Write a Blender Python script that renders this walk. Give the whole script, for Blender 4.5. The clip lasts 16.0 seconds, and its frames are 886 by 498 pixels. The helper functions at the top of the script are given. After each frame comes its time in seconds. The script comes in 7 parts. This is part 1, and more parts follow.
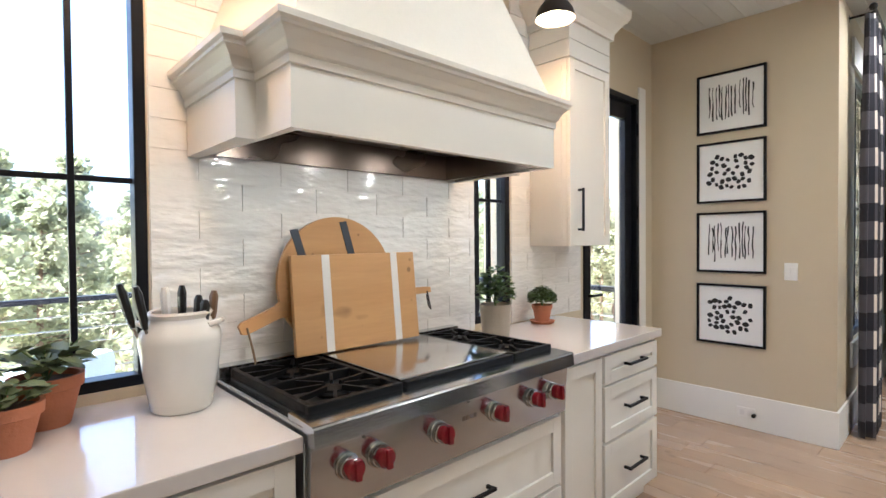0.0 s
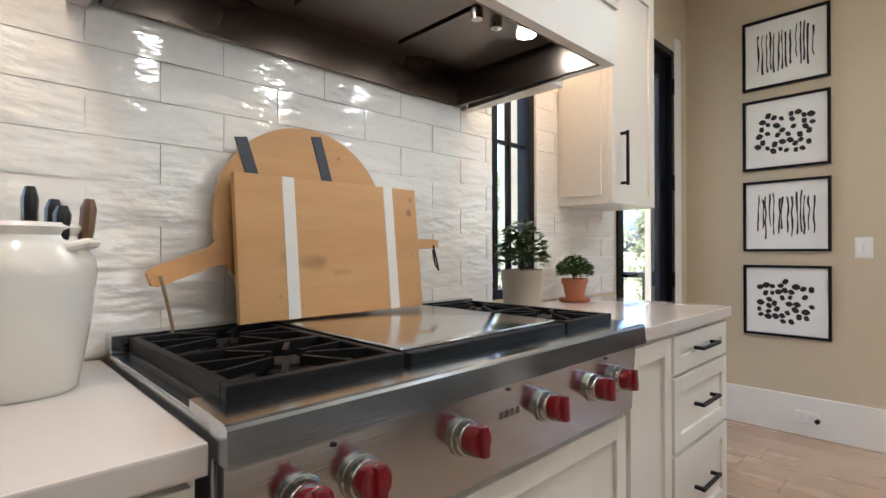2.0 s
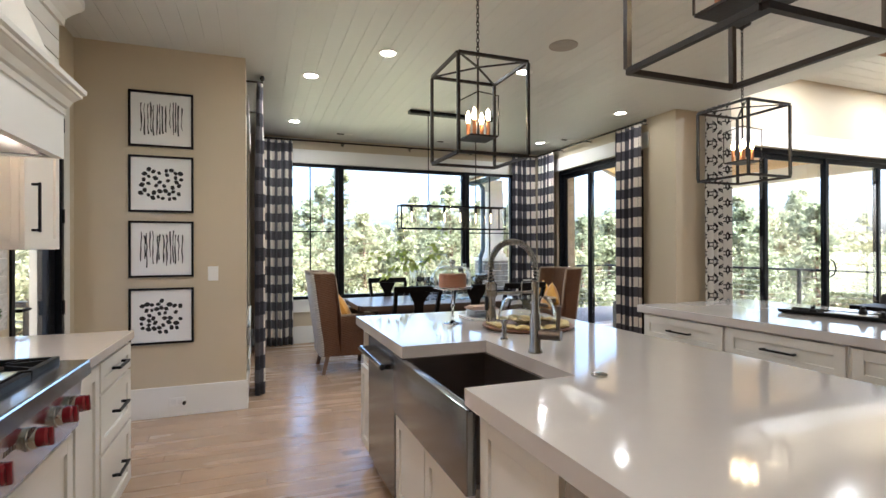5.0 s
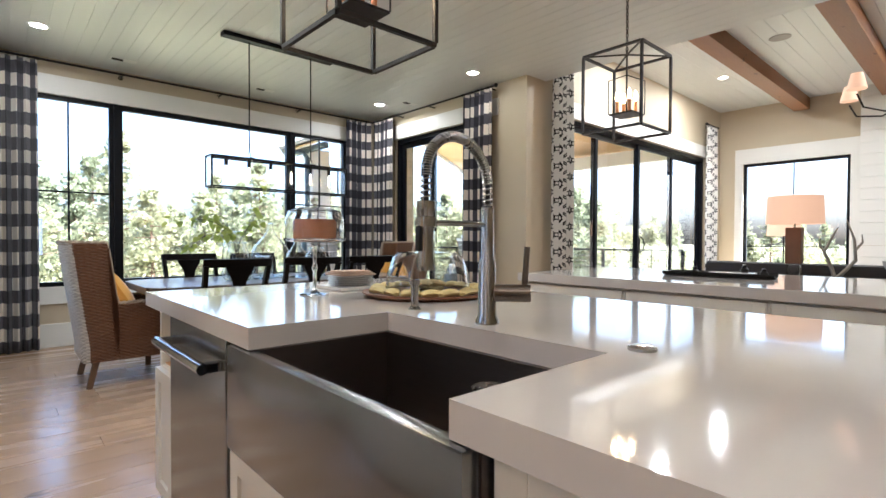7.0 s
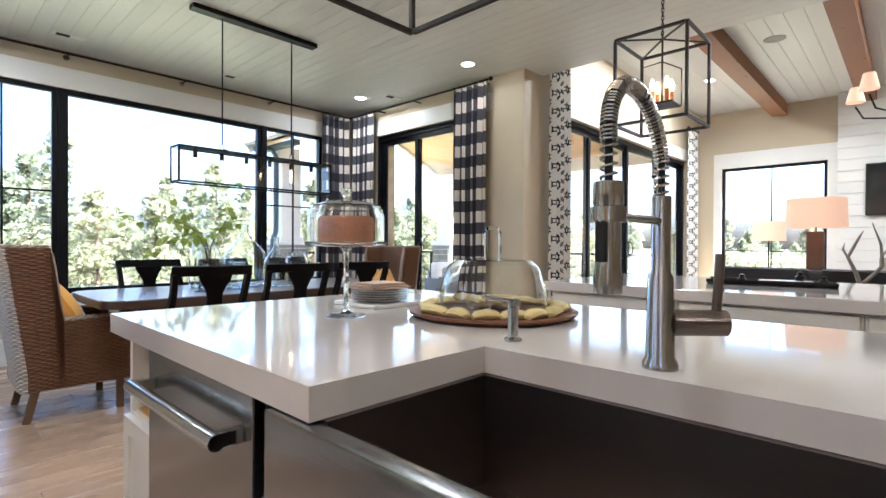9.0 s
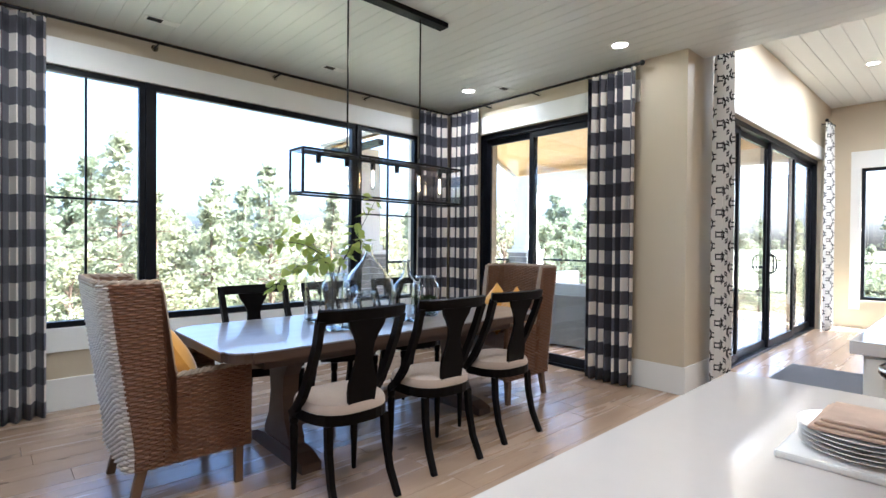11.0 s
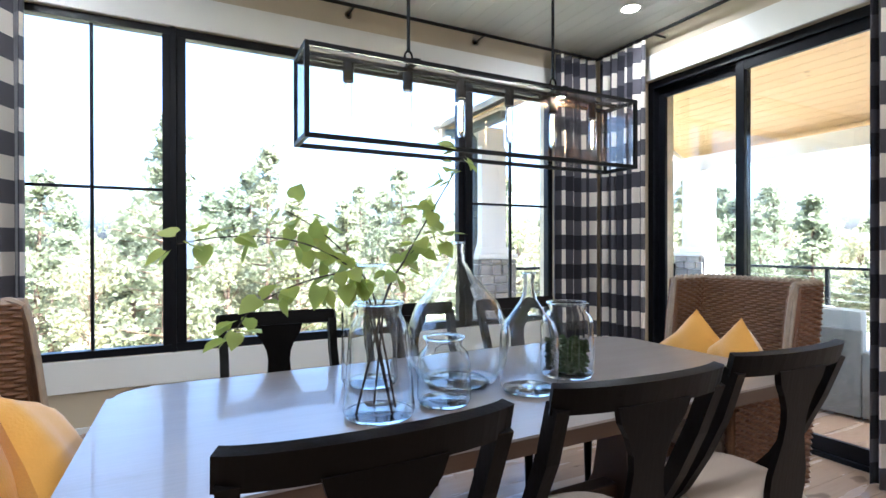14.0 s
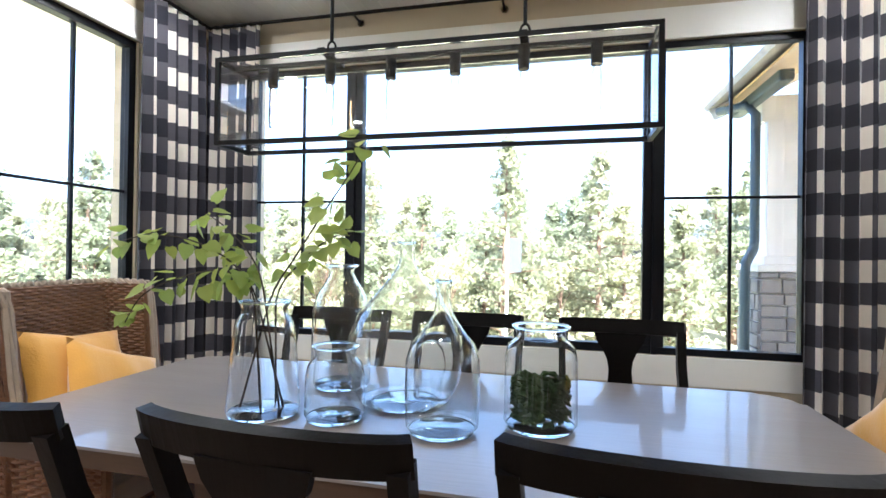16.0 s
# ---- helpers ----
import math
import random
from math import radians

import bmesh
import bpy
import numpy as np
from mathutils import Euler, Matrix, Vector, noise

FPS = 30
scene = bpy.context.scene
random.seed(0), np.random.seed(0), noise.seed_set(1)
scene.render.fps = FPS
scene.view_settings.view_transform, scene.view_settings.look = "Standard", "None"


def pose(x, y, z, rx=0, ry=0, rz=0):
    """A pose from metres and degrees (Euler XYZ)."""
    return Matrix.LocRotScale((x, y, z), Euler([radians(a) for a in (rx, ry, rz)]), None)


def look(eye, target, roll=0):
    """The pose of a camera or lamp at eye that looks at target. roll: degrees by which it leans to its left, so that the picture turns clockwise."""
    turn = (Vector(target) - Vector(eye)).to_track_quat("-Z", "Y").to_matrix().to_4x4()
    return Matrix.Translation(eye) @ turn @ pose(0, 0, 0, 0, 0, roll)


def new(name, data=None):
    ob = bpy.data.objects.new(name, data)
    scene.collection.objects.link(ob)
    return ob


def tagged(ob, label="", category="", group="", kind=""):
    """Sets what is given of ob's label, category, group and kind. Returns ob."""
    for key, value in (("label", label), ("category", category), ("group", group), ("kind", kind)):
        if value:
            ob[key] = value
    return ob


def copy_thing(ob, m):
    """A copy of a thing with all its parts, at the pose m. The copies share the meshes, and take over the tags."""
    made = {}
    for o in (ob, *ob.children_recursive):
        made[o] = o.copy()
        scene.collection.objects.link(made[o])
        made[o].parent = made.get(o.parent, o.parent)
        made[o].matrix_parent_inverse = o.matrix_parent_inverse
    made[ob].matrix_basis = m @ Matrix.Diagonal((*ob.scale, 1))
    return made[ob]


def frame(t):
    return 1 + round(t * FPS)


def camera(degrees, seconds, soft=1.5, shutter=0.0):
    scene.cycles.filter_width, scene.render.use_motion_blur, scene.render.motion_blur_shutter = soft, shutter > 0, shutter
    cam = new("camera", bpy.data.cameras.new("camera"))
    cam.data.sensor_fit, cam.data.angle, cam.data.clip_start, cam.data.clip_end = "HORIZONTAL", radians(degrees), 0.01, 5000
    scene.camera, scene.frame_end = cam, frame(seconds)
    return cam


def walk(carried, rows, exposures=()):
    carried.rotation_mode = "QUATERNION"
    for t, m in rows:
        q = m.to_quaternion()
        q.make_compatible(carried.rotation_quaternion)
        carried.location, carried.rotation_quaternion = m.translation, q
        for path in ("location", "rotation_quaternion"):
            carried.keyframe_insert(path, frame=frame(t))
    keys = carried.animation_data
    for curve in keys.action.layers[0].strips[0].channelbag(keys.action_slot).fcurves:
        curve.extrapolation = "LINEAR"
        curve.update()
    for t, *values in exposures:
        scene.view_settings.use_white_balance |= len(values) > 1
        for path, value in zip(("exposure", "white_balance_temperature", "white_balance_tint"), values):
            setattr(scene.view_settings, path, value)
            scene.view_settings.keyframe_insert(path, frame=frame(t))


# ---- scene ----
cam = camera(83.5, 16.0)
PATH = [
    (0, (-0.105, 0.505, 1.402), (-1.562, 1.875, 1.365), -0.5),
    (0.5, (-0.389, 0.697, 1.329), (-1.819, 2.095, 1.316), -0.3),
    (1, (-0.529, 0.815, 1.262), (-1.961, 2.211, 1.256), -0.3),
    (1.5, (-0.596, 0.867, 1.18), (-2.031, 2.26, 1.174), -0.2),
    (2, (-0.594, 0.869, 1.154), (-2.028, 2.263, 1.158), -0.2),
    (2.5, (-0.586, 0.821, 1.235), (-2.021, 2.215, 1.243), -0.0),
    (3, (-0.51, 0.645, 1.38), (-1.916, 2.068, 1.403), 0.3),
    (3.5, (-0.472, 0.403, 1.439), (-1.603, 2.052, 1.462), 0.4),
    (4, (-0.496, 0.19, 1.448), (-1.01, 2.123, 1.463), 0.6),
    (4.5, (-0.563, 0.077, 1.39), (-0.34, 2.064, 1.407), -0.0),
    (5, (-0.614, 0.034, 1.35), (0.089, 1.906, 1.354), -0.2),
    (7.5, (-0.401, 1.187, 1.078), (1.005, 2.609, 1.052), 0.3),
    (8, (-0.368, 1.264, 1.052), (1.09, 2.633, 1.036), 0.3),
    (10.5, (-0.465, 2.416, 1.294), (0.943, 3.837, 1.278), 0.5),
    (11, (-0.446, 2.789, 1.301), (0.907, 4.262, 1.279), 0.5),
    (11.5, (-0.432, 3.142, 1.29), (0.894, 4.638, 1.272), 0.6),
    (11.7, (-0.421, 3.273, 1.301), (0.907, 4.768, 1.277), 0.8),
    (12, (-0.388, 3.474, 1.299), (0.936, 4.972, 1.278), 0.5),
    (12.5, (-0.228, 3.769, 1.297), (1.084, 5.279, 1.275), 0.2),
    (13, (-0.011, 3.944, 1.278), (1.293, 5.46, 1.262), 0.1),
    (13.5, (0.304, 4.028, 1.258), (1.429, 5.681, 1.259), -0.5),
    (14, (0.651, 4.084, 1.273), (1.553, 5.868, 1.266), -0.1),
    (14.5, (1.009, 4.09, 1.27), (1.626, 5.992, 1.278), -0.3),
    (15.0, (1.394, 4.106, 1.243), (1.634, 6.09, 1.281), -0.1),
    (15.2, (1.523, 4.116, 1.244), (1.646, 6.112, 1.281), 0.0),
    (15.6, (1.795, 4.116, 1.253), (1.629, 6.108, 1.275), 0.5),
    (16, (2.038, 4.168, 1.261), (1.579, 6.115, 1.275), 0.8),
]
walk(cam, [(t, look(eye, target, roll)) for t, eye, target, roll in PATH], [(0.0, 3.28, 5350, 7), (1.5, 3.2, 5300, 6), (5.0, 2.98, 5450, 7), (8.0, 3.17, 5300, 7), (11.0, 3.24, 5050, 7), (14.0, 3.33, 5050, 7), (16.0, 3.4, 5300, 7)])

# ---- world, sun, exposure ----
world = bpy.data.worlds.new("sky")
scene.world = world
world.use_nodes = True
wn = world.node_tree.nodes
sky = wn.new("ShaderNodeTexSky")
sky.sky_type = 'NISHITA'
sky.sun_disc = False
sky.sun_elevation = radians(52)
sky.sun_rotation = radians(155)
sky.dust_density = 6.0
sky.air_density = 0.8
wn["Background"].inputs[1].default_value = 0.15
world.node_tree.links.new(sky.outputs[0], wn["Background"].inputs[0])
sun_data = bpy.data.lights.new("sun", 'SUN')
sun_data.energy, sun_data.angle, sun_data.color = 5.0, radians(0.5), (1.0, 0.95, 0.87)
sun = new("sun", sun_data)
sun.matrix_world = look((0, 0, 20), (-6.5, 14, 0))


# ---- materials ----
def node_mat(name):
    m = bpy.data.materials.new(name)
    m.use_nodes = True
    return m, m.node_tree.nodes, m.node_tree.links, m.node_tree.nodes["Principled BSDF"]


def mixc(n, l, fac, a, b):
    mx = n.new("ShaderNodeMix")
    mx.data_type = 'RGBA'
    for sock, v in ((mx.inputs[0], fac), (mx.inputs[6], a), (mx.inputs[7], b)):
        if hasattr(v, "links"):
            l.new(v, sock)
        elif isinstance(v, (int, float)):
            sock.default_value = v
        else:
            sock.default_value = (*v, 1)
    return mx.outputs[2]


def math_node(n, l, op, a, b=0.0, c=0.0):
    m = n.new("ShaderNodeMath")
    m.operation = op
    for i, v in enumerate((a, b, c)):
        if hasattr(v, "links"):
            l.new(v, m.inputs[i])
        else:
            m.inputs[i].default_value = v
    return m.outputs[0]


def noise_tex(n, l, scale, detail=4.0, stretch=(1, 1, 1), obj_offset=False):
    tc = n.new("ShaderNodeTexCoord")
    mp = n.new("ShaderNodeMapping")
    mp.inputs["Scale"].default_value = stretch
    l.new(tc.outputs["Object"], mp.inputs[0])
    t = n.new("ShaderNodeTexNoise")
    t.inputs["Scale"].default_value, t.inputs["Detail"].default_value = scale, detail
    if obj_offset:
        oi = n.new("ShaderNodeObjectInfo")
        vm = n.new("ShaderNodeVectorMath")
        vm.operation = 'ADD'
        l.new(mp.outputs[0], vm.inputs[0])
        k = math_node(n, l, 'MULTIPLY', oi.outputs["Random"], 37.0)
        l.new(k, vm.inputs[1])
        l.new(vm.outputs[0], t.inputs["Vector"])
    else:
        l.new(mp.outputs[0], t.inputs["Vector"])
    return t.outputs["Fac"]


def surface(name, color, rough=0.5, metal=0.0, spec=0.5, vary=0.12, scale=6.0, fine=90.0, bump=0.05, stretch=(1, 1, 1), per_object=0.0, coat=0.0, emit=None, sheen=0.0, detail=4):
    """A painted or plain surface with variation at two scales and fine relief."""
    m, n, l, p = node_mat(name)
    big = noise_tex(n, l, scale, 3, stretch)
    small = noise_tex(n, l, fine, detail, stretch)
    dark = [c * (1 - vary) for c in color]
    light = [min(1, c * (1 + vary * 0.6)) for c in color]
    col = mixc(n, l, big, dark, light)
    col2 = mixc(n, l, math_node(n, l, 'MULTIPLY', small, 0.35), col, [c * (1 - vary * 1.4) for c in color])
    if per_object:
        oi = n.new("ShaderNodeObjectInfo")
        k = math_node(n, l, 'MULTIPLY', oi.outputs["Random"], per_object)
        col2 = mixc(n, l, k, col2, [c * 0.55 for c in color])
    l.new(col2, p.inputs["Base Color"])
    l.new(math_node(n, l, 'MULTIPLY_ADD', big, 0.18, rough - 0.09), p.inputs["Roughness"])
    p.inputs["Metallic"].default_value = metal
    p.inputs["Specular IOR Level"].default_value = spec
    p.inputs["Coat Weight"].default_value = coat
    p.inputs["Sheen Weight"].default_value = sheen
    if bump:
        b = n.new("ShaderNodeBump")
        b.inputs["Strength"].default_value, b.inputs["Distance"].default_value = bump, 0.01
        l.new(small, b.inputs["Height"])
        l.new(b.outputs[0], p.inputs["Normal"])
    if emit:
        p.inputs["Emission Color"].default_value = (*emit[0], 1)
        p.inputs["Emission Strength"].default_value = emit[1]
    return m


def wood(name, c1, c2, rough=0.45, axis=0, grain=14.0, per_object=0.5, knots=False, coat=0.0, spec=0.5):
    m, n, l, p = node_mat(name)
    st = [8.0, 8.0, 8.0]
    st[axis] = 0.7
    g = noise_tex(n, l, grain / 8, 6, st, True)
    f = noise_tex(n, l, grain, 3, st, True)
    col = mixc(n, l, g, c1, c2)
    col = mixc(n, l, math_node(n, l, 'MULTIPLY', f, 0.5), col, [c * 0.72 for c in c1])
    if knots:
        k = noise_tex(n, l, 9.0, 1.5, [0.6 if s < 1 else 1.0 for s in st], True)
        kk = math_node(n, l, 'SMOOTH_MIN', math_node(n, l, 'MULTIPLY', math_node(n, l, 'MAXIMUM', math_node(n, l, 'SUBTRACT', k, 0.68), 0.0), 14.0), 1.0, 0.1)
        kk = math_node(n, l, 'MULTIPLY', kk, 0.75)
        col = mixc(n, l, kk, col, [c * 0.38 for c in c1])
    if knots == "spots":
        tc = n.new("ShaderNodeTexCoord")
        vo = n.new("ShaderNodeTexVoronoi")
        vo.inputs["Scale"].default_value = 14.0
        flat = n.new("ShaderNodeMapping")
        flat.inputs["Scale"].default_value = (0.0, 1.0, 1.0)
        l.new(tc.outputs["Object"], flat.inputs[0])
        l.new(flat.outputs[0], vo.inputs["Vector"])
        grow = math_node(n, l, 'MULTIPLY_ADD', noise_tex(n, l, 8.0, 1.0), 4.6, -1.1)
        ring = math_node(n, l, 'MULTIPLY_ADD', vo.outputs["Distance"], -11.0, grow)
        ring = math_node(n, l, 'MINIMUM', math_node(n, l, 'MAXIMUM', ring, 0.0), 0.8)
        col = mixc(n, l, ring, col, [c * 0.30 for c in c1])
    if per_object:
        oi = n.new("ShaderNodeObjectInfo")
        col = mixc(n, l, math_node(n, l, 'MULTIPLY', oi.outputs["Random"], per_object), col, [c * 0.62 for c in c2])
    l.new(col, p.inputs["Base Color"])
    l.new(math_node(n, l, 'MULTIPLY_ADD', g, 0.2, rough - 0.1), p.inputs["Roughness"])
    p.inputs["Coat Weight"].default_value = coat
    p.inputs["Specular IOR Level"].default_value = spec
    b = n.new("ShaderNodeBump")
    b.inputs["Strength"].default_value, b.inputs["Distance"].default_value = 0.12, 0.004
    l.new(f, b.inputs["Height"])
    l.new(b.outputs[0], p.inputs["Normal"])
    return m


def clear_glass(name, tint=(1, 1, 1), rough=0.0, ior=1.45):
    m, n, l, p = node_mat(name)
    p.inputs["Base Color"].default_value = (*tint, 1)
    p.inputs["Transmission Weight"].default_value = 1.0
    p.inputs["Roughness"].default_value = rough
    p.inputs["IOR"].default_value = ior
    return m


def brushed(name, color, rough=0.28, axis=1):
    m, n, l, p = node_mat(name)
    st = [60.0, 60.0, 60.0]
    st[axis] = 1.0
    f = noise_tex(n, l, 5.0, 4, st)
    big = noise_tex(n, l, 2.5, 2)
    l.new(mixc(n, l, f, [c * 0.85 for c in color], color), p.inputs["Base Color"])
    l.new(math_node(n, l, 'MULTIPLY_ADD', big, 0.14, rough - 0.05), p.inputs["Roughness"])
    p.inputs["Metallic"].default_value = 1.0
    b = n.new("ShaderNodeBump")
    b.inputs["Strength"].default_value, b.inputs["Distance"].default_value = 0.06, 0.002
    l.new(f, b.inputs["Height"])
    l.new(b.outputs[0], p.inputs["Normal"])
    return m


def checked_cloth(name, light, mid, dark, period):
    """Buffalo check in the cloth's own coordinates (metres)."""
    m, n, l, p = node_mat(name)
    tc = n.new("ShaderNodeTexCoord")
    sp = n.new("ShaderNodeSeparateXYZ")
    l.new(tc.outputs["UV"], sp.inputs[0])
    bands = []
    for i in (0, 1):
        q = math_node(n, l, 'FRACT', math_node(n, l, 'DIVIDE', sp.outputs[i], period))
        bands.append(math_node(n, l, 'LESS_THAN', q, (0.46, 0.5)[i]))
    both = math_node(n, l, 'MULTIPLY', bands[0], bands[1])
    anyb = math_node(n, l, 'MAXIMUM', bands[0], bands[1])
    col = mixc(n, l, both, mixc(n, l, anyb, light, mid), dark)
    f = noise_tex(n, l, 220, 2)
    col = mixc(n, l, math_node(n, l, 'MULTIPLY', f, 0.12), col, [c * 0.5 for c in mid])
    l.new(col, p.inputs["Base Color"])
    p.inputs["Roughness"].default_value = 0.9
    p.inputs["Sheen Weight"].default_value = 0.2
    b = n.new("ShaderNodeBump")
    b.inputs["Strength"].default_value, b.inputs["Distance"].default_value = 0.2, 0.002
    l.new(f, b.inputs["Height"])
    l.new(b.outputs[0], p.inputs["Normal"])
    return m


def trellis_cloth(name, light, dark, pu, pv):
    """Interlaced oval trellis, dark lines on light cloth."""
    m, n, l, p = node_mat(name)
    tc = n.new("ShaderNodeTexCoord")
    sp = n.new("ShaderNodeSeparateXYZ")
    l.new(tc.outputs["UV"], sp.inputs[0])
    total = None
    for ou, ov in ((0.0, 0.0), (0.5, 0.5)):
        ds = []
        for i, (per, o) in enumerate(((pu, ou), (pv, ov))):
            q = math_node(n, l, 'FRACT', math_node(n, l, 'ADD', math_node(n, l, 'DIVIDE', sp.outputs[i], per), o))
            q = math_node(n, l, 'ABSOLUTE', math_node(n, l, 'SUBTRACT', q, 0.5))
            ds.append(math_node(n, l, 'POWER', q, 2.0))
        r = math_node(n, l, 'SQRT', math_node(n, l, 'ADD', ds[0], ds[1]))
        line = math_node(n, l, 'LESS_THAN', math_node(n, l, 'ABSOLUTE', math_node(n, l, 'SUBTRACT', r, 0.40)), 0.034)
        total = line if total is None else math_node(n, l, 'MAXIMUM', total, line)
    f = noise_tex(n, l, 200, 2)
    col = mixc(n, l, total, mixc(n, l, math_node(n, l, 'MULTIPLY', f, 0.3), light, [c * 0.7 for c in light]), dark)
    l.new(col, p.inputs["Base Color"])
    p.inputs["Roughness"].default_value = 0.9
    return m


def foliage(name, color, scale=0.8, fine=6.0, rough=0.6, through_light=0.45):
    """Leaves that let some light through."""
    m, n, l, p = node_mat(name)
    col = mixc(n, l, noise_tex(n, l, scale, 3), [c * 0.55 for c in color], [c * 1.45 for c in color])
    col = mixc(n, l, math_node(n, l, 'MULTIPLY', noise_tex(n, l, fine, 2), 0.5), col, [c * 0.6 for c in color])
    oi = n.new("ShaderNodeObjectInfo")
    col = mixc(n, l, math_node(n, l, 'MULTIPLY', oi.outputs["Random"], 0.35), col, (color[0] * 1.5, color[1] * 1.15, color[2]))
    l.new(col, p.inputs["Base Color"])
    p.inputs["Roughness"].default_value = rough
    tr = n.new("ShaderNodeBsdfTranslucent")
    l.new(col, tr.inputs["Color"])
    mx = n.new("ShaderNodeMixShader")
    mx.inputs[0].default_value = through_light
    l.new(p.outputs[0], mx.inputs[1])
    l.new(tr.outputs[0], mx.inputs[2])
    l.new(mx.outputs[0], n["Material Output"].inputs["Surface"])
    return m


def glazed_tile(name, color):
    """Hand made glaze: long soft ripples that differ from tile to tile."""
    m, n, l, p = node_mat(name)
    wave = noise_tex(n, l, 1.0, 1.0, (1, 11, 34), True)
    ripple = noise_tex(n, l, 1.0, 1.0, (1, 34, 90), True)
    oi = n.new("ShaderNodeObjectInfo")
    k = math_node(n, l, 'MULTIPLY', oi.outputs["Random"], 0.10)
    l.new(mixc(n, l, k, color, [c * 0.7 for c in color]), p.inputs["Base Color"])
    p.inputs["Roughness"].default_value = 0.05
    p.inputs["Specular IOR Level"].default_value = 1.0
    p.inputs["Coat Weight"].default_value, p.inputs["Coat Roughness"].default_value, p.inputs["Coat IOR"].default_value = 1.0, 0.02, 1.7
    b = n.new("ShaderNodeBump")
    b.inputs["Strength"].default_value, b.inputs["Distance"].default_value = 1.0, 0.0065
    l.new(math_node(n, l, 'MULTIPLY_ADD', ripple, 0.22, wave), b.inputs["Height"])
    l.new(b.outputs[0], p.inputs["Normal"])
    l.new(b.outputs[0], p.inputs["Coat Normal"])
    return m


M_WALL = surface("beige wall paint", (0.56, 0.48, 0.345), 0.6, vary=0.05, scale=2, fine=160, bump=0.06)
M_WHITE = surface("white trim paint", (0.80, 0.79, 0.75), 0.4, vary=0.04, scale=3, fine=60, bump=0.02)
M_CAB = surface("white cabinet paint", (0.73, 0.705, 0.645), 0.38, vary=0.05, scale=3, fine=50, bump=0.02)
M_CEIL = surface("white ceiling boards", (0.66, 0.67, 0.64), 0.42, vary=0.03, scale=2, fine=60, bump=0.03)
# white chimney paint, warm lamp glow mixed into the colour
M_PLASTER = surface("hood plaster tinted as lamplit", (0.73, 0.69, 0.605), 0.55, vary=0.06, scale=3, fine=40, bump=0.05)
M_TILE = glazed_tile("white glazed tile", (0.86, 0.85, 0.82))
M_GROUT = surface("pale grout", (0.80, 0.78, 0.75), 0.8, vary=0.1)
M_QUARTZ = surface("white quartz", (0.60, 0.56, 0.53), 0.085, vary=0.07, scale=2.2, fine=30, bump=0.0, coat=0.2)
M_BLACK = surface("black window frame", (0.005, 0.0055, 0.008), 0.40, spec=0.2, vary=0.2, scale=5, bump=0.03)
M_IRON = surface("black iron", (0.0045, 0.0045, 0.005), 0.5, spec=0.18, vary=0.3, scale=20, fine=200, bump=0.12)
M_BRONZE = surface("dark bronze", (0.016, 0.012, 0.010), 0.45, 0.0, spec=0.3, vary=0.3, scale=12, bump=0.06)
M_STEEL = brushed("brushed stainless steel", (0.54, 0.575, 0.61), 0.15, 1)
# same stainless steel, its colour lowered for the dark floor it reflects
M_APPLIANCE = brushed("brushed steel with dark reflections", (0.30, 0.305, 0.315), 0.19, 1)
M_CHROME = brushed("polished nickel", (0.46, 0.44, 0.41), 0.16, 2)
M_POLISH = brushed("polished steel sheet", (0.66, 0.63, 0.60), 0.12, 1)
# steel browned and darkened in colour for dim reflections under the hood
M_DARKSTEEL = brushed("steel darkened for hood shade", (0.19, 0.155, 0.13), 0.27, 1)
M_RED = surface("red enamel knob", (0.17, 0.006, 0.012), 0.2, vary=0.1, coat=0.5, bump=0)
M_GLASS = clear_glass("window glass")
M_VESSEL = clear_glass("clear glass", (0.985, 0.997, 0.996))
M_GLASSBASE = clear_glass("pale aqua glass", (0.90, 0.985, 0.985))
M_FLOORWOOD = wood("pale oak floor", (0.36, 0.232, 0.145), (0.59, 0.435, 0.31), 0.26, 0, 9, 0.38, True, spec=0.7)
M_BOARD = wood("knotty pine board", (0.50, 0.25, 0.085), (0.74, 0.45, 0.19), 0.4, 1, 10, 0.25, "spots")
# top is lightened and greyed for reflected sky; edge and base stay brown
M_TABLE = wood("brown tabletop with sky sheen", (0.22, 0.188, 0.17), (0.26, 0.228, 0.21), 0.37, 0, 14, 0.0, coat=0.3, spec=1.0)
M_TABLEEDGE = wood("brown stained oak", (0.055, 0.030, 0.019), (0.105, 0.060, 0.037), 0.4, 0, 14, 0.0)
M_BLACKWOOD = wood("black painted wood", (0.0018, 0.0013, 0.0013), (0.005, 0.0034, 0.003), 0.42, 2, 12, 0.0, spec=0.10)
M_BEAM = wood("stained timber beam", (0.24, 0.10, 0.035), (0.40, 0.19, 0.075), 0.55, 0, 8, 0.1, True)
M_SOFFIT = wood("golden pine soffit", (0.54, 0.34, 0.16), (0.74, 0.52, 0.27), 0.5, 1, 8, 0.35, True)
M_LINEN = surface("oatmeal linen", (0.41, 0.32, 0.25), 0.9, vary=0.1, scale=10, fine=300, bump=0.3, sheen=0.2)
M_YELLOW = surface("mustard velvet", (0.74, 0.37, 0.05), 0.75, vary=0.18, scale=9, fine=160, bump=0.2, sheen=0.5)
M_TERRA = surface("terracotta", (0.46, 0.17, 0.085), 0.8, vary=0.18, scale=9, fine=80, bump=0.15)
M_STONEPOT = surface("grey stoneware pot", (0.42, 0.37, 0.30), 0.8, vary=0.15, scale=12, bump=0.2)
M_CROCK = surface("cream glazed stoneware", (0.80, 0.775, 0.72), 0.15, vary=0.12, scale=5, fine=18, bump=0.06, coat=0.3)
